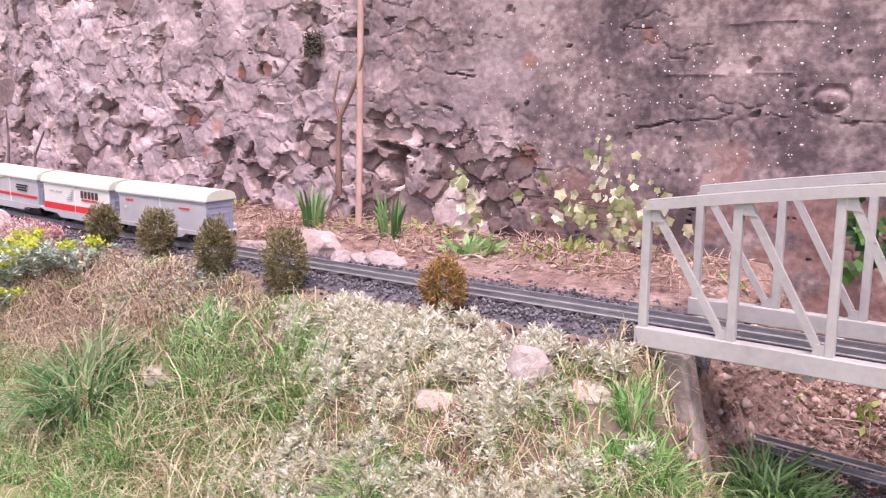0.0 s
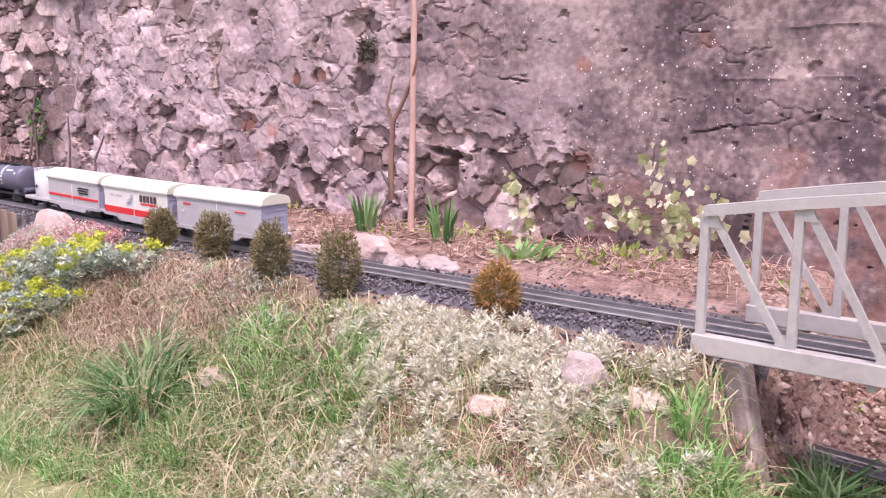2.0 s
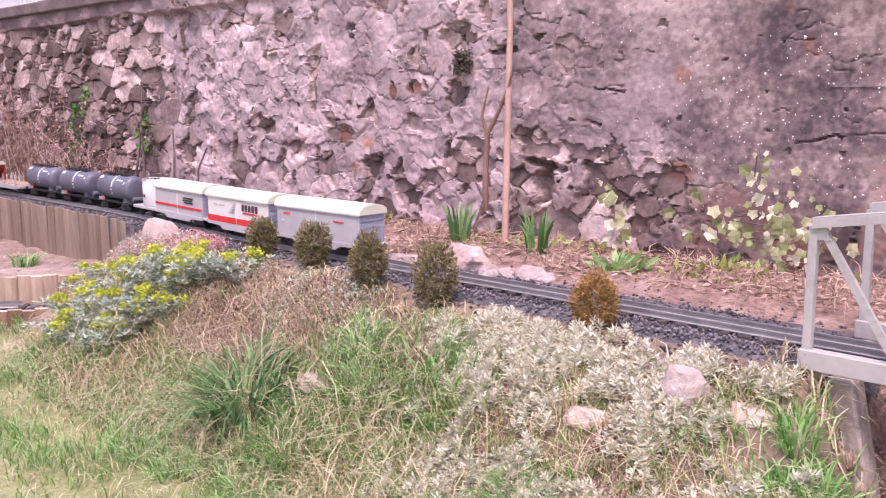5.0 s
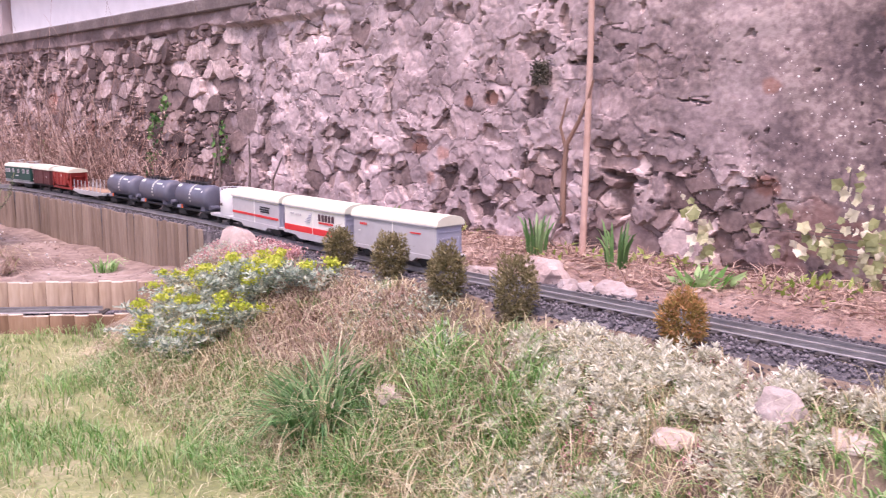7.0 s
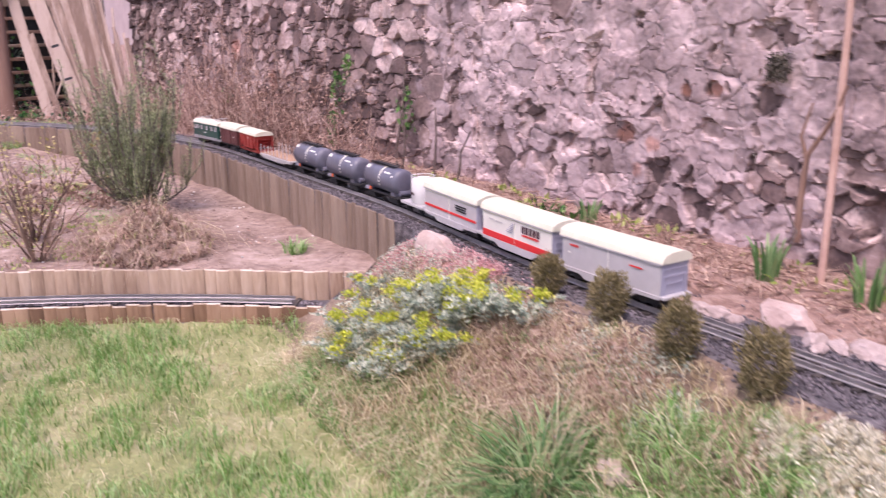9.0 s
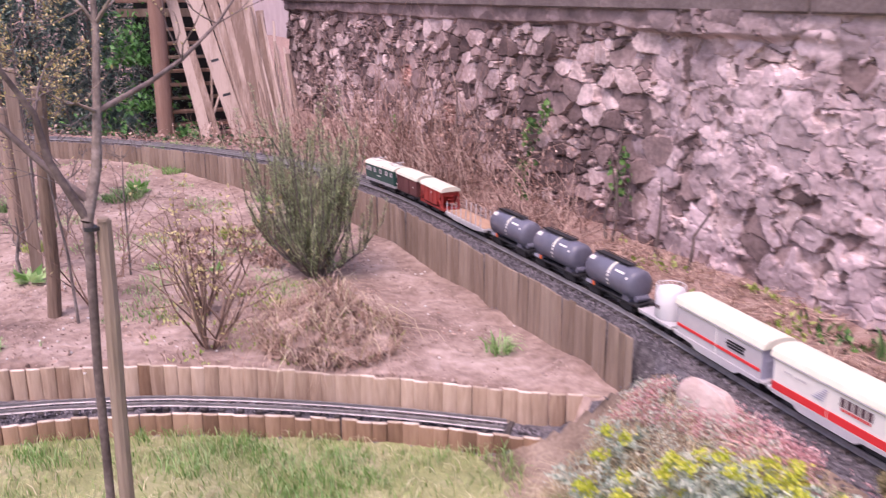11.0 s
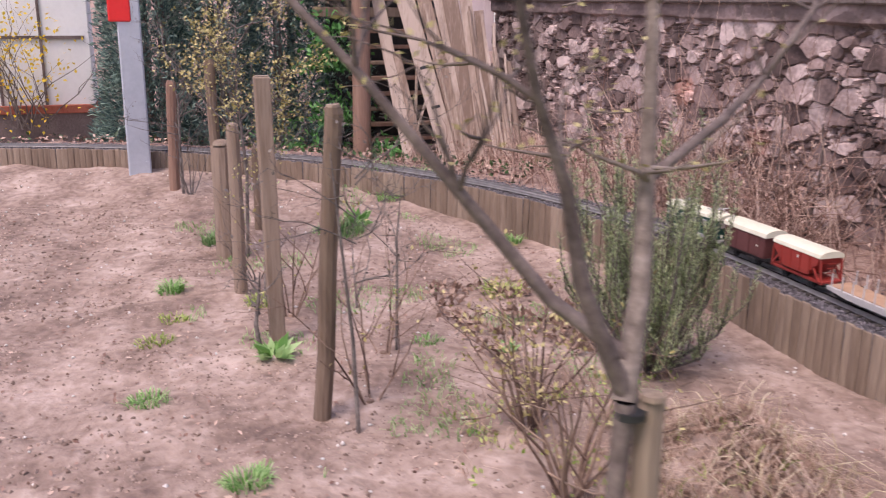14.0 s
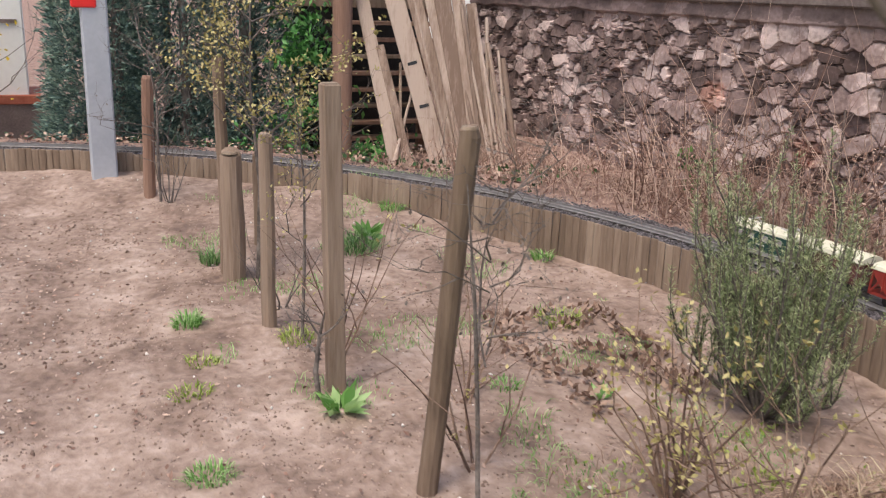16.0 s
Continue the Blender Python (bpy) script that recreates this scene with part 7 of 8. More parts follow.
# the young fruit tree tied to its stake by the lawn
fruit = empty("fruit_tree", pose(0, 0, 0), "young bare fruit tree with grey bark beside a stake", "tree")
vs, fs = tube([(-3.63, 0.118, -0.22), (-3.628, 0.125, 0.36), (-3.626, 0.133, 0.567), (-3.625, 0.141, 0.76)], [0.0125, 0.012, 0.0125, 0.014], 8)
mesh_from("trunk", vs, fs, M_DARKBARK, fruit, True)
BOUGHS = [
    [(-3.625, 0.138, 0.77), (-3.617, 0.068, 0.920), (-3.630, 0.049, 1.033), (-3.584, -0.010, 1.139), (-3.560, -0.060, 1.30)],
    [(-3.640, 0.150, 0.81), (-3.727, 0.080, 0.866), (-3.734, -0.044, 1.013), (-3.800, -0.157, 1.158), (-3.860, -0.30, 1.32)],
    [(-3.625, 0.138, 0.76), (-3.670, 0.178, 0.890), (-3.700, 0.194, 1.023), (-3.750, 0.216, 1.235), (-3.800, 0.22, 1.45)],
    [(-3.700, 0.194, 1.023), (-3.755, 0.334, 1.086), (-3.800, 0.430, 1.140), (-3.850, 0.540, 1.230), (-3.90, 0.62, 1.32)],
]
rb = random.Random(12)
tips = []
for i, lb in enumerate(BOUGHS):
    r0 = (0.012, 0.0115, 0.0165, 0.008)[i]
    vs, fs = tube(lb, [r0 * (1 - 0.16 * q) for q in range(5)], 8)
    for q in (2, 3, 4):
        for w_ in range(2):
            grow(lb[q], (rb.gauss(0, 0.5), rb.gauss(0, 0.7), 0.6), rb.uniform(0.10, 0.24), r0 * 0.35, 1, vs, fs, tips, rb)
    mesh_from("limb", vs, fs, M_GREYBARK if i == 2 else M_DARKBARK, fruit, True)
tp = np.array(tips)
tagged(leaf_mesh("foliage", tp, rng.normal(size=tp.shape) + [0, 0, 0.6], 0.012, 0.006, M_BUD, fruit), kind="stuff")
stake(-3.622, 0.158, -0.24, (-3.620, 0.176, 0.764), 0.040, M_STAKETAN, "pale slim round stake beside the young fruit tree")
part("tie", cyl_bm((-3.624, 0.148, 0.738), (-3.624, 0.148, 0.748), 0.021, n=12), M_BLACK, fruit, "dark tree tie")


def sapling(x, y, z0, h, seed, mat_leaf, label, leaves, spread=0.5, branches=8, r=0.010, leaf=0.014, name="sapling"):
    rnd = random.Random(seed)
    thing = empty(name, pose(x, y, z0), label, "young tree", "young trees in the plot")
    vs, fs = tube([(0, 0, -0.03), (rnd.gauss(0, .01), rnd.gauss(0, .01), h * 0.35), (rnd.gauss(0, .02), rnd.gauss(0, .02), h * 0.7), (rnd.gauss(0, .03), rnd.gauss(0, .03), h)], [r, r * 0.85, r * 0.6, r * 0.25], 7)
    mesh_from("trunk", vs, fs, M_BARK, thing, True)
    tps = []
    for i in range(branches):
        vs, fs = [], []
        t = rnd.uniform(0.45, 1.0)
        a = rnd.uniform(0, 6.28)
        grow((0, 0, h * t), (math.cos(a), math.sin(a), rnd.uniform(0.3, 1.0)), h * spread * rnd.uniform(0.5, 1.0) * 0.7, r * 0.42, 2, vs, fs, tps, rnd)
        mesh_from("branch", vs, fs, M_BARK, thing, True)
    tp = np.array(tps)
    k_ = rng.integers(0, len(tp), leaves)
    tagged(leaf_mesh("foliage", tp[k_] + rng.normal(0, 0.012, (leaves, 3)), rng.normal(size=(leaves, 3)) + [0, 0, 0.5], leaf, leaf * 0.6, mat_leaf, thing), kind="stuff")


sapling(-7.24, 0.03, -0.03, 1.22, 1, M_BUD, "young tree with opening yellow-green buds", 1600, 0.52, 20, leaf=0.022)
sapling(-8.62, -0.22, -0.03, 0.92, 2, M_GREYBARK, "bare young tree beside a reddish stake", 60, 0.62, 12, 0.010)
sapling(-6.45, 0.02, -0.03, 0.85, 3, M_BUD, "young tree with opening yellow-green buds", 300, 0.45, 9, 0.007)
sapling(-5.78, 0.42, -0.03, 0.62, 4, M_BARK, "bare dark-stemmed young shrub in the soil", 40, 0.7, 7, 0.006)
sapling(-5.17, 0.14, -0.03, 0.86, 5, M_BARK, "bare young tree beside a leaning stake", 90, 0.6, 9, 0.007)
sapling(-5.92, -0.06, -0.03, 0.32, 6, M_BARK, "short bare dark-stemmed shrub by a stake", 20, 0.5, 5, 0.010)


def bare_shrub(x, y, h, w, n_, seed, label, mat, r=0.0042, leaves=0):
    rnd = random.Random(seed)
    thing = empty("bare_shrub", pose(x, y, ground_z(x, y) - 0.01), label, "shrub", "bare shrubs in the plot")
    tps = []
    for i in range(n_):
        a = rnd.uniform(0, 6.28)
        lean = rnd.uniform(0.1, 0.75)
        vs, fs = [], []
        grow((math.cos(a) * 0.02, math.sin(a) * 0.02, 0), (math.cos(a) * lean, math.sin(a) * lean, 1), h * rnd.uniform(0.7, 1.1), r * rnd.uniform(0.7, 1.2), 1, vs, fs, tps, rnd, bend=0.14)
        mesh_from("cane", vs, fs, mat, thing, True)
    part("crown_base", cyl_bm((0, 0, -0.02), (0, 0, 0.016), 0.024, 0.012, 9), mat, thing)
    if leaves:
        tp = np.array(tps)
        k_ = rng.integers(0, len(tp), leaves)
        leaf_mesh("foliage", tp[k_] + rng.normal(0, 0.01, (leaves, 3)), rng.normal(size=(leaves, 3)) + [0, 0, 0.4], 0.021, 0.012, M_BUD, thing)


bare_shrub(-4.65, 0.59, 0.44, 0.3, 13, 21, "bare multi-stemmed shrub in dry soil", M_CANE, 0.0055, 60)
bare_shrub(-5.02, 0.63, 0.42, 0.3, 14, 22, "bare shrub with a few opening yellow-green leaves", M_CANE, 0.0058, 420)
bare_shrub(-6.80, 0.02, 0.32, 0.2, 6, 23, "small bare shrub by the stakes", M_BARK, 0.004)

bare_shrub(-5.36, 0.22, 0.46, 0.2, 5, 24, "slender bare thorny shoots beside a stake", M_CANE, 0.0042, 24)
bare_shrub(-5.74, 0.36, 0.40, 0.2, 4, 25, "slender bare thorny shoots in the soil", M_CANE, 0.0040, 16)
bare_shrub(-6.25, 0.10, 0.50, 0.2, 5, 26, "slender bare shoots between the stakes", M_CANE, 0.0040, 40)
bare_shrub(-8.55, -0.18, 0.50, 0.2, 6, 27, "slender bare shoots beside a reddish stake", M_BARK, 0.004)

# rosemary bush
rose = empty("rosemary_bush", pose(-5.34, 1.23, ground_z(-5.34, 1.23)), "grey-green upright rosemary bush on the soil", "shrub")
rr = random.Random(4)
base, way = [], []


def needles(p, count):
    """Needles all along a sprig."""
    for q in range(count):
        t = rr.uniform(0.0, 1.0) * (len(p) - 1)
        k = min(len(p) - 2, int(t))
        c = p[k].lerp(p[k + 1], t - k)
        g = rr.uniform(0, 6.28)
        base.append(tuple(c + Vector((rr.gauss(0, 0.004), rr.gauss(0, 0.004), 0))))
        way.append((math.cos(g), math.sin(g), rr.uniform(0.2, 1.5)))


for i in range(38):
    a = rr.uniform(0, 6.28)
    out_ = rr.uniform(0.06, 0.28) if i < 26 else rr.uniform(0.14, 0.27)
    top = rr.uniform(0.30, 0.66) if i < 26 else rr.uniform(0.12, 0.28)
    main = [Vector((0.02 * math.cos(a), 0.02 * math.sin(a), -0.01)), Vector((out_ * 0.55 * math.cos(a), out_ * 0.55 * math.sin(a), top * 0.3)), Vector((out_ * math.cos(a), out_ * math.sin(a), top * 0.7)), Vector((out_ * 1.1 * math.cos(a), out_ * 1.1 * math.sin(a), top))]
    vs, fs = [], []
    tube(main, [0.009, 0.006, 0.004, 0.003], 5, vs, fs)
    needles([main[0].lerp(main[1], 0.9)] + main[1:], 110)
    for q in range(7):
        t = rr.uniform(0.55, 3.0)
        k = min(2, int(t))
        p0 = main[k].lerp(main[k + 1], t - k)
        b = a + rr.gauss(0, 1.3)
        ln_ = rr.uniform(0.14, 0.38)
        side = rr.uniform(0.04, 0.36) * ln_
        tip = p0 + Vector((math.cos(b) * side, math.sin(b) * side, ln_ * rr.uniform(0.7, 1.0)))
        mid_ = p0.lerp(tip, 0.5) + Vector((math.cos(b) * side * 0.25, math.sin(b) * side * 0.25, -0.01))
        tube([p0, mid_, tip], [0.003, 0.0022, 0.001], 4, vs, fs)
        needles([p0, mid_, tip], 135)
    mesh_from("stem", vs, fs, M_BARK, rose, True)
leaf_mesh("foliage", base, way, rng.uniform(0.012, 0.026, len(base)), 0.0032, M_ROSEMARY, rose)

# heap of dry weeds and leaves
pts = []
for i in range(2600):
    q, a = math.sqrt(rng.random()), rng.uniform(0, 6.28)
    x, y = -4.55 + q * 0.36 * math.cos(a), 1.04 + q * 0.28 * math.sin(a)
    pts.append((x, y, -0.02 + 0.15 * max(0, 1 - 1.5 * q * q) * rng.uniform(0.7, 1.1) * (1 + 0.5 * noise.noise((x * 6, y * 6, 1)))))
pts = np.array(pts)
heap = empty("weed_heap", pose(0, 0, 0), "low heap of dry weeds and dead leaves", "compost heap")
bm = bmesh.new()
bmesh.ops.create_uvsphere(bm, u_segments=28, v_segments=14, radius=1)
for v in bm.verts:
    q = 1 + 0.35 * noise.noise(v.co * 2.2) + 0.12 * noise.noise(v.co * 6)
    v.co = Vector((-4.55 + v.co.x * 0.30 * q, 1.04 + v.co.y * 0.23 * q, -0.03 + v.co.z * 0.125 * q))
part("core", bm, M_SOIL, heap)
blade_mesh("straw", pts, rng.uniform(0.03, 0.11, len(pts)), 0.0034, rng.uniform(0, 6.28, len(pts)), rng.uniform(0.7, 2.0, len(pts)), M_DEADSTEM, heap, droop=0.34)
tagged(blade_mesh("pale_straw", pts[:150] + [0, 0, 0.01], rng.uniform(0.06, 0.17, 150), 0.004, rng.uniform(0, 6.28, 150), rng.uniform(0.4, 1.8, 150), M_STRAW, heap, droop=0.3), kind="stuff")
tagged(blade_mesh("green_weed", pts[300:420], rng.uniform(0.03, 0.07, 120), 0.005, rng.uniform(0, 6.28, 120), rng.uniform(0.3, 1.2, 120), M_WEED, heap), kind="stuff")
leaf_mesh("dead_leaves", pts[:1500] + [0, 0, 0.008], rng.normal(size=(1500, 3)) + [0, 0, 0.4], 0.034, 0.020, M_WITHERED, heap)
pts2 = scatter(560, -6.4, -5.5, 0.7, 1.25, lambda x, y: noise.noise((x * 6, y * 6, 31)) > -0.1)
tagged(leaf_mesh("weed_patch", pts2 + [0, 0, 0.02], rng.normal(size=pts2.shape) + [0, 0, 0.5], 0.04, 0.020, M_WITHERED), "brown withered weeds on the soil", "weeds", kind="stuff")

low_w = scatter(560, -5.3, -4.3, 0.35, 1.25, lambda x, y: x < row_x(BACK_ROW, y) - 0.05 and noise.noise((x * 5, y * 5, 16)) > 0.0)
tagged(blade_mesh("dry_weeds", low_w, rng.uniform(0.02, 0.07, len(low_w)), 0.003, rng.uniform(0, 6.28, len(low_w)), rng.uniform(0.3, 1.6, len(low_w)), M_DEADSTEM), "sparse dry weed stalks on the soil", "weeds", kind="stuff")
tagged(leaf_mesh("low_weeds", low_w[:420] + [0.02, 0.02, 0.006], rng.normal(size=(len(low_w[:420]), 3)) + [0, 0, 0.8], 0.022, 0.011, M_WEED), "small green weed leaves between the shrubs", "weeds", kind="stuff")
turf_w = scatter(2600, -8.6, -4.9, -0.3, 1.4, lambda x, y: x < row_x(BACK_ROW, y) - 0.08 and noise.noise((x * 2.6, y * 3.4, 46)) > 0.22)
tagged(blade_mesh("thin_grass", turf_w, rng.uniform(0.012, 0.040, len(turf_w)), 0.0032, rng.uniform(0, 6.28, len(turf_w)), rng.uniform(0.3, 1.4, len(turf_w)), M_GRASS), "thin patches of young grass on the dry soil", "grass", kind="stuff")
# weeds and seedlings
for x, y, r, h, m, mt, lb in ((-4.94, -0.22, 0.06, 0.05, 150, M_GRASS, "bright green weed tuft on the soil"), (-6.70, -0.36, 0.05, 0.06, 130, M_GRASS, "bright green weed tuft on the soil"), (-5.56, -0.47, 0.07, 0.035, 150, M_GRASS, "bright green weed tuft on the soil"),
                              (-6.35, -0.36, 0.06, 0.03, 90, M_WEED, "pale yellow-green weed patch on the soil"), (-6.10, -0.44, 0.07, 0.03, 100, M_WEED, "pale yellow-green weed patch on the soil"), (-7.52, 0.58, 0.13, 0.08, 320, M_BLUEGRASS, "dark green grass tuft in the plot"),
                              (-7.55, -0.12, 0.05, 0.10, 110, M_BLUEGRASS, "blue-green grass tuft by a stake"), (-6.3, 1.05, 0.09, 0.05, 150, M_WEED, "pale green weeds by the palisade"), (-7.1, 1.42, 0.05, 0.06, 90, M_GRASS, "green weed tuft at the palisade foot"),
                              (-8.05, 0.98, 0.07, 0.06, 120, M_GRASS, "green weed tuft at the palisade foot"), (-6.45, 0.0, 0.06, 0.05, 90, M_WEED, "pale yellow-green weeds by a stake"), (-4.15, 1.60, 0.05, 0.08, 80, M_GRASS, "green weed tuft at the palisade foot"), (-5.0, 0.95, 0.05, 0.03, 70, M_WEED, "pale green weeds on the soil"), (-5.8, 0.55, 0.06, 0.03, 80, M_GRASS, "small green weed patch on the soil")):
    tuft("weed_tuft", x, y, r, h, m, mt, lb, "weed", "weeds in the plot", 0.006, kind="stuff")
for x, y, m, sz in ((-5.80, -0.03, 26, 0.10), (-7.62, 0.68, 26, 0.11), (-5.62, 0.80, 14, 0.06)):
    a = rng.uniform(0, 6.28, m)
    base = np.stack([x + 0.015 * np.cos(a), y + 0.015 * np.sin(a), np.full(m, ground_z(x, y))], -1)
    rosette = empty("dock_rosette", pose(x, y, ground_z(x, y)), "rosette of broad fresh green dock leaves", "weed", "dock plants")
    for q in range(m):
        leaf_mesh("leaf", [(0.015 * math.cos(a[q]), 0.015 * math.sin(a[q]), -0.002)], [(math.cos(a[q]), math.sin(a[q]), rng.uniform(0.15, 1.4))], sz * rng.uniform(0.7, 1.1), sz * 0.36, M_GRASS, rosette)

# ---------------------------------------------------------------- beyond the line
lamp = empty("steel_column", pose(-9.24, -0.48, -0.05), "pale blue-grey square steel column with a red box", "column")
part("shaft", box_bm(-0.075, 0.075, -0.075, 0.075, 0.0, 2.6, 0.01), M_POSTGREY, lamp)
part("red_box", box_bm(-0.02, 0.085, -0.125, 0.015, 1.135, 1.42, 0.008), M_RED, lamp, "bright red plastic box")
bm = bmesh.new()
for z in (0.2, 0.62, 1.02):
    for y in (-0.045, 0.045):
        cyl_bm((0.075, y, z), (0.080, y, z), 0.009, n=8, bm=bm)
part("bolts", bm, M_POSTGREY, lamp)
vs, fs = tube([(-9.65, 1.18, -0.2), (-9.652, 1.184, 0.9), (-9.65, 1.19, 2.6)], [0.072, 0.070, 0.066], 12)
tagged(mesh_from("timber_post", vs, fs, M_REDWOOD, None, True), "reddish-brown round timber post of the wood store", "post")

# timber rack with stacked planks and boards leaning on it
rack = empty("timber_rack", pose(0, 0, 0), "dark timber rack with stacked planks", "rack")
for y in (1.30, 1.99):
    part("upright", box_bm(-10.15, -10.09, y - 0.03, y + 0.03, -0.25, 2.3, 0.004), M_REDWOOD, rack)
for i in range(18):
    z = -0.02 + i * 0.125
    part("plank", box_bm(-10.10 - 0.02 * (i % 2), -10.02 + 0.015 * (i % 3), (0.9 if z > 1.0 else 1.18), 2.05, z, z + (0.030 if z < 1.0 else 0.075), 0.004), M_REDWOOD if i % 3 else M_STAKE, rack)
# black sheet added behind the planks for the deep shade in their gaps
part("gap_panel", box_bm(-10.50, -10.46, 1.1, 2.1, -0.25, 2.3), M_BLACK, rack, "black sheet for the shade between the rack's planks")
rl = random.Random(9)


def leaning(foot, at_top, w, th, further, mat, round_, label, notches=()):
    """A board or pole that leans at the rack, from its foot on the ground up past a place that it touches."""
    p, q = Vector(foot), Vector(at_top)
    d = (q - p).normalized()
    p = p + d * ((ground_z(p.x, p.y) - 0.02 - p.z) / d.z)
    q = q + d * further
    ln_ = (q - p).length
    ob = new("leaning_pole" if round_ else "leaning_board", bpy.data.meshes.new("leaning_pole"))
    if round_:
        bm = cyl_bm((0, 0, 0), (0, 0, ln_), w / 2, w * 0.38, 7)
    else:
        bm = box_bm(-th / 2, th / 2, -w / 2, w / 2, 0, ln_, 0.003)
    bm.to_mesh(ob.data)
    bm.free()
    ob.data.materials.append(mat)
    up = d
    side = Vector((0.25, 1, 0)).cross(up).normalized()
    across = up.cross(side)
    ob.matrix_world = Matrix(((side.x, across.x, up.x, p.x), (side.y, across.y, up.y, p.y), (side.z, across.z, up.z, p.z), (0, 0, 0, 1)))
    # no cut is made: black blocks give the notches their shade
    for z in notches:
        t = (z - p.z) / d.z
        part("notch", box_bm(th / 2 - 0.004, th / 2 + 0.003, -w * 0.25, w * 0.25, t, t + 0.022, 0), M_BLACK, ob, "black block painted for the shade in a cut")
    return tagged(ob, label, "pole" if round_ else "board", "boards leaning at the rack")


BOARD, POLE = "long weathered brown board leaning at the rack", "slim weathered grey-brown pole leaning at the rack"
for foot, at_top, w, further, notches in (
        ((-9.42, 1.482, 0.17), (-9.70, 1.349, 1.155), 0.095, 0.5, ()), ((-9.334, 1.588, 0.03), (-9.60, 1.445, 0.858), 0.06, 0.0, ()),
        ((-9.182, 1.765, 0.05), (-9.462, 1.506, 1.163), 0.135, 0.6, (0.45, 0.74)), ((-9.10, 1.884, 0.0), (-9.40, 1.63, 1.167), 0.10, 0.5, ()),
        ((-9.018, 1.955, 0.0), (-9.298, 1.794, 1.172), 0.115, 0.6, ()), ((-9.03, 1.915, 0.0), (-9.33, 1.72, 1.17), 0.08, 0.3, ()),
        ((-8.986, 1.99, 0.0), (-9.266, 1.90, 1.175), 0.09, 0.4, ()), ((-8.948, 2.032, 0.0), (-9.22, 1.99, 1.07), 0.07, 0.1, ())):
    leaning(foot, at_top, w, 0.022, further, M_BOARD, False, BOARD, notches)
for foot, at_top, w, further in (((-8.948, 2.032, 0.0), (-9.228, 2.104, 1.076), 0.032, 0.0), ((-8.91, 2.074, 0.0), (-9.19, 2.118, 0.834), 0.03, 0.0), ((-8.863, 2.123, 0.0), (-9.143, 2.20, 0.482), 0.028, 0.0),
                                 ((-8.80, 2.192, 0.0), (-9.08, 2.170, 0.807), 0.05, 0.0), ((-9.378, 1.534, 0.10), (-9.658, 1.63, 0.729), 0.028, 0.0), ((-9.35, 1.50, 0.15), (-9.62, 1.71, 0.52), 0.026, 0.0)):
    leaning(foot, at_top, w, 0.02, further, M_POLE, True, POLE)
for i in range(20):
    t = (i + rl.uniform(0.1, 0.9)) / 20
    leaning((-9.10 + 0.27 * t + rl.uniform(-.04, .06), 1.83 + 0.33 * t, 0.0), (-9.38 + 0.26 * t, 1.66 + 0.47 * t + rl.uniform(-.05, .05), rl.uniform(0.75, 1.15)), rl.uniform(0.022, 0.042), 0.02, rl.uniform(0, 0.25) * (1 - t), M_POLE, True, POLE)


def conifer(x, y, h, w, seed, n_=13000):
    rnd = np.random.default_rng(seed)
    tree = empty("conifer", pose(x, y, -0.26), "dense dark green conifer behind the track", "conifer", "dark conifers")
    part("trunk", cyl_bm((0, 0, 0), (0, 0, h * 0.9), 0.05, 0.01, 8), M_BARK, tree)
    z = rnd.uniform(-0.04, 1, n_).clip(0) ** 1.25
    a = rnd.uniform(0, 6.28, n_)
    lump = 1 + 0.28 * np.sin(a * 5 + z * 23 + seed) * np.sin(z * 31 + a * 3)
    r = w / 2 * (1 - z) ** 0.6 * lump * rnd.uniform(0.6, 1.0, n_) ** 0.5
    p = np.stack([r * np.cos(a), r * np.sin(a), 0.03 + z * h], -1)
    d = np.stack([np.cos(a), np.sin(a), rnd.uniform(-0.2, 1.0, n_)], -1) + rnd.normal(0, 0.3, (n_, 3))
    leaf_mesh("crown", p, d, rnd.uniform(0.035, 0.085, n_), 0.016, M_HEDGE, tree)


for i, (x, y, h, w) in enumerate(((-10.62, -0.44, 2.6, 0.85), (-10.7, -0.25, 2.9, 0.95), (-10.55, 0.22, 2.5, 0.9), (-10.6, 0.68, 2.8, 0.95), (-10.75, 1.15, 2.7, 0.9), (-11.4, 0.2, 3.0, 1.1), (-11.4, -0.38, 3.0, 0.9), (-11.3, 0.9, 3.0, 1.1))):
    conifer(x, y, h + 0.35, w, 40 + i)
# broad-leaved evergreen by the post and low greenery
for x, y, z, m, sp in ((-9.95, 1.0, 0.74, 620, (0.09, 0.11, 0.20)), (-9.9, 1.03, 0.32, 320, (0.08, 0.14, 0.12)), (-9.6, 1.42, 0.08, 200, (0.08, 0.12, 0.06)), (-9.85, 0.7, 0.10, 150, (0.06, 0.2, 0.07))):
    leafy("evergreen_shrub", x, y, z, m, 0.07, sp, M_EVERGREEN, "glossy fresh green evergreen shrub behind the track", "shrub", "green shrubs behind the track")

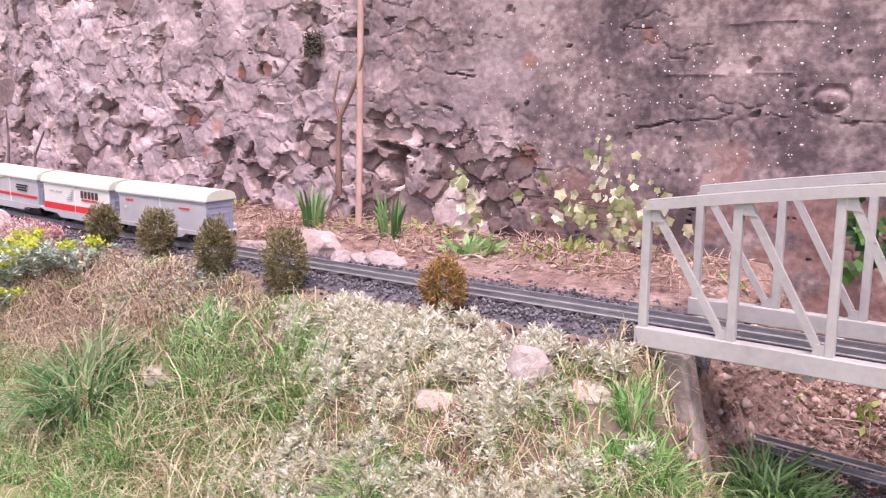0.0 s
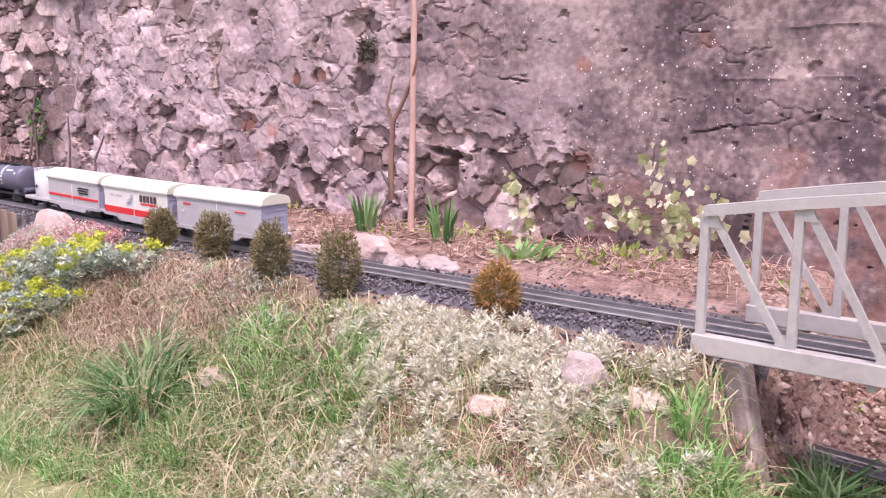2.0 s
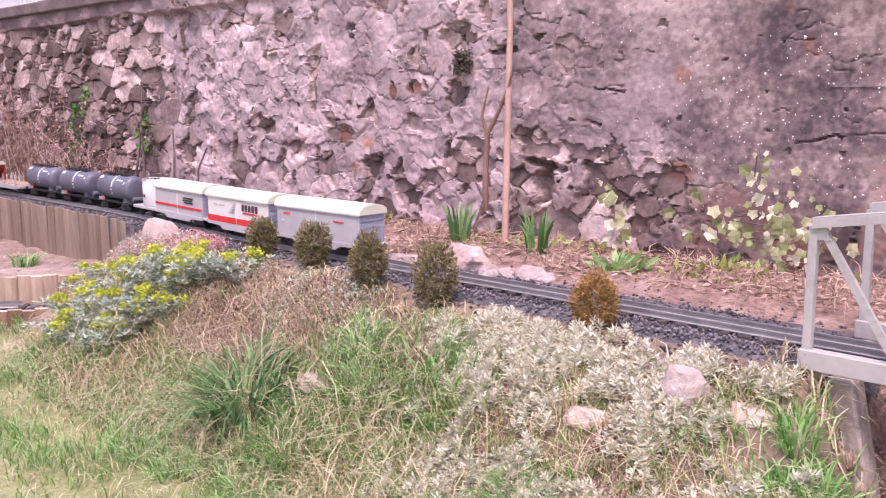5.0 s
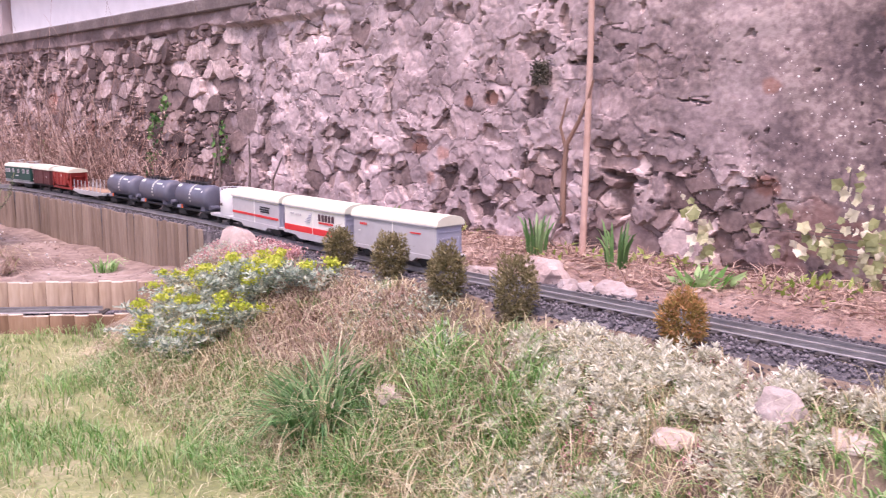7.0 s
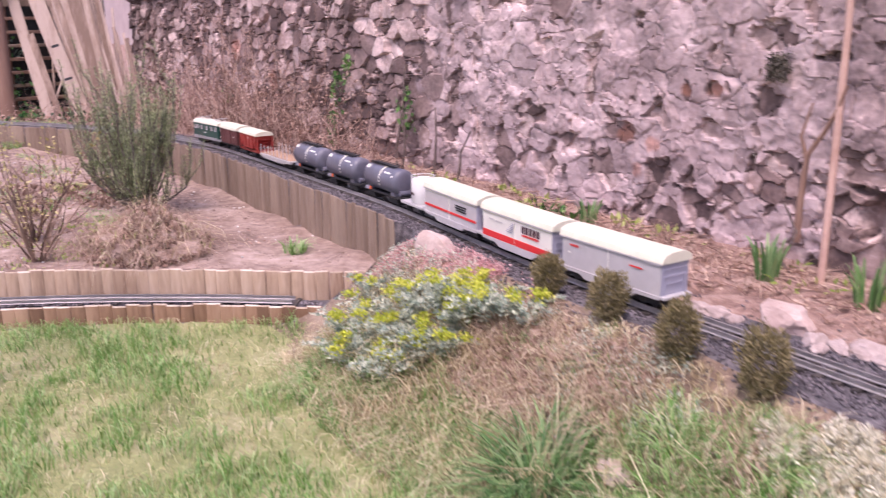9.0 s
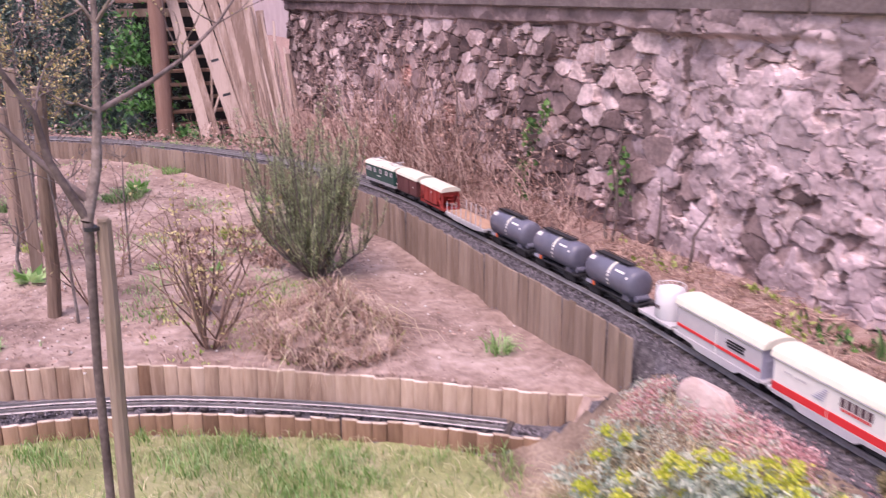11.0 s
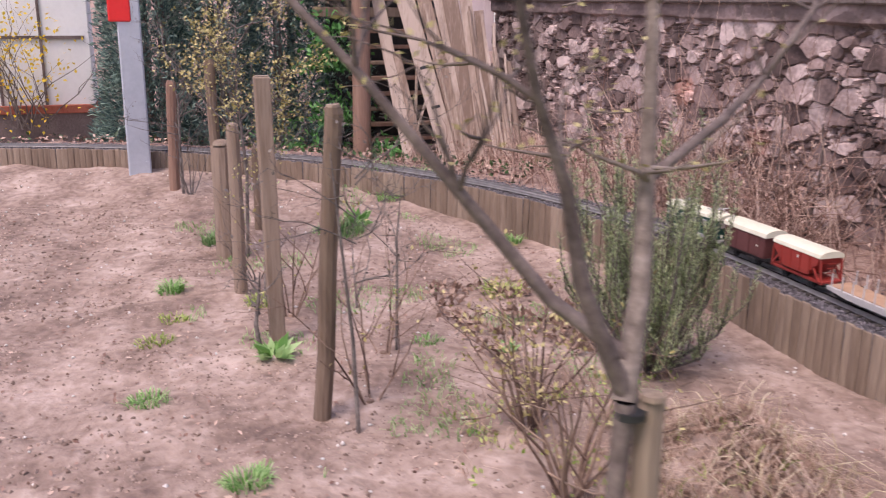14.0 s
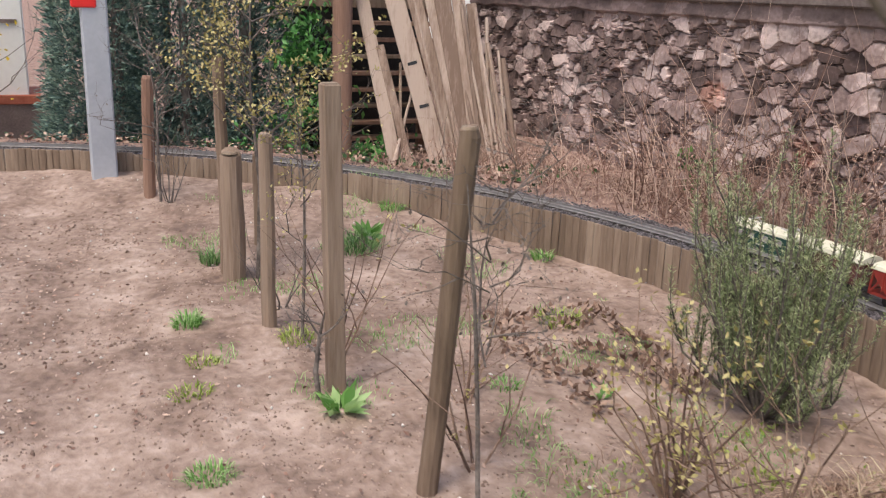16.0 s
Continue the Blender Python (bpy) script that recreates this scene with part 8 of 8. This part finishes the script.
# neighbour's white wall on a low brick base, with forsythia
nb = empty("white_garden_house", pose(0, 0, 0), "white garden house on a low wall with red brick course", "house")
part("wall", box_bm(-13.2, -12.55, -4.5, -0.9, 0.19, 2.9, 0.01), M_PAINTW, nb)
part("base_wall", box_bm(-13.25, -12.50, -4.6, -0.8, -0.3, 0.12), M_COPING, nb, "grey low base wall")
part("brick_course", box_bm(-13.24, -12.48, -4.6, -0.8, 0.12, 0.20, 0.005), M_BRICKRED, nb, "red brick course")
for y in (-1.75, -1.35):
    part("window_bar", box_bm(-12.55, -12.53, y - 0.012, y + 0.012, 0.2, 2.0), M_COPING, nb)
part("window_bar", box_bm(-12.55, -12.53, -2.6, -0.95, 0.84, 0.87), M_COPING, nb)
fp = np.array([(-12.3, -1.55, 0.65)]) + rng.normal(0, 1, (420, 3)) * [0.1, 0.22, 0.28]
fz = empty("forsythia", pose(0, 0, 0), "forsythia bush in bright yellow flower", "shrub")
tagged(leaf_mesh("blossom", fp, rng.normal(size=fp.shape), 0.045, 0.03, M_FORSYTHIA, fz), kind="stuff")
for i in range(16):
    vs, fs, tps = [], [], []
    grow((-12.3 + rl.gauss(0, .05), -1.55 + rl.gauss(0, .1), 0.0), (rl.gauss(0, .2), rl.gauss(0, .35), 1), rl.uniform(0.7, 1.2), 0.008, 1, vs, fs, tps, rl)
    mesh_from("stem", vs, fs, M_BARK, fz)

# white house beyond the wall
hs = empty("neighbour_house", pose(0, 0, 0), "white rendered house beyond the wall with a dark eaves line", "house")
part("wall", box_bm(-22.0, -13.0, 7.0, 12.0, 0.0, 3.4), M_PAINTW, hs)
part("side_wing", box_bm(-30.0, -22.05, 6.8, 12.0, 0.0, 4.6), M_RENDERPINK, hs, "mauve-grey rendered wing")
part("roof", prism_bm([(-22.5, 3.4), (-12.5, 3.4), (-14.5, 4.6), (-20.5, 4.6)], 6.6, 12.4), M_ROOFDARK, hs, "dark tiled roof")
part("gutter", box_bm(-22.0, -12.5, 6.55, 6.68, 3.36, 3.44), M_BLACK, hs)
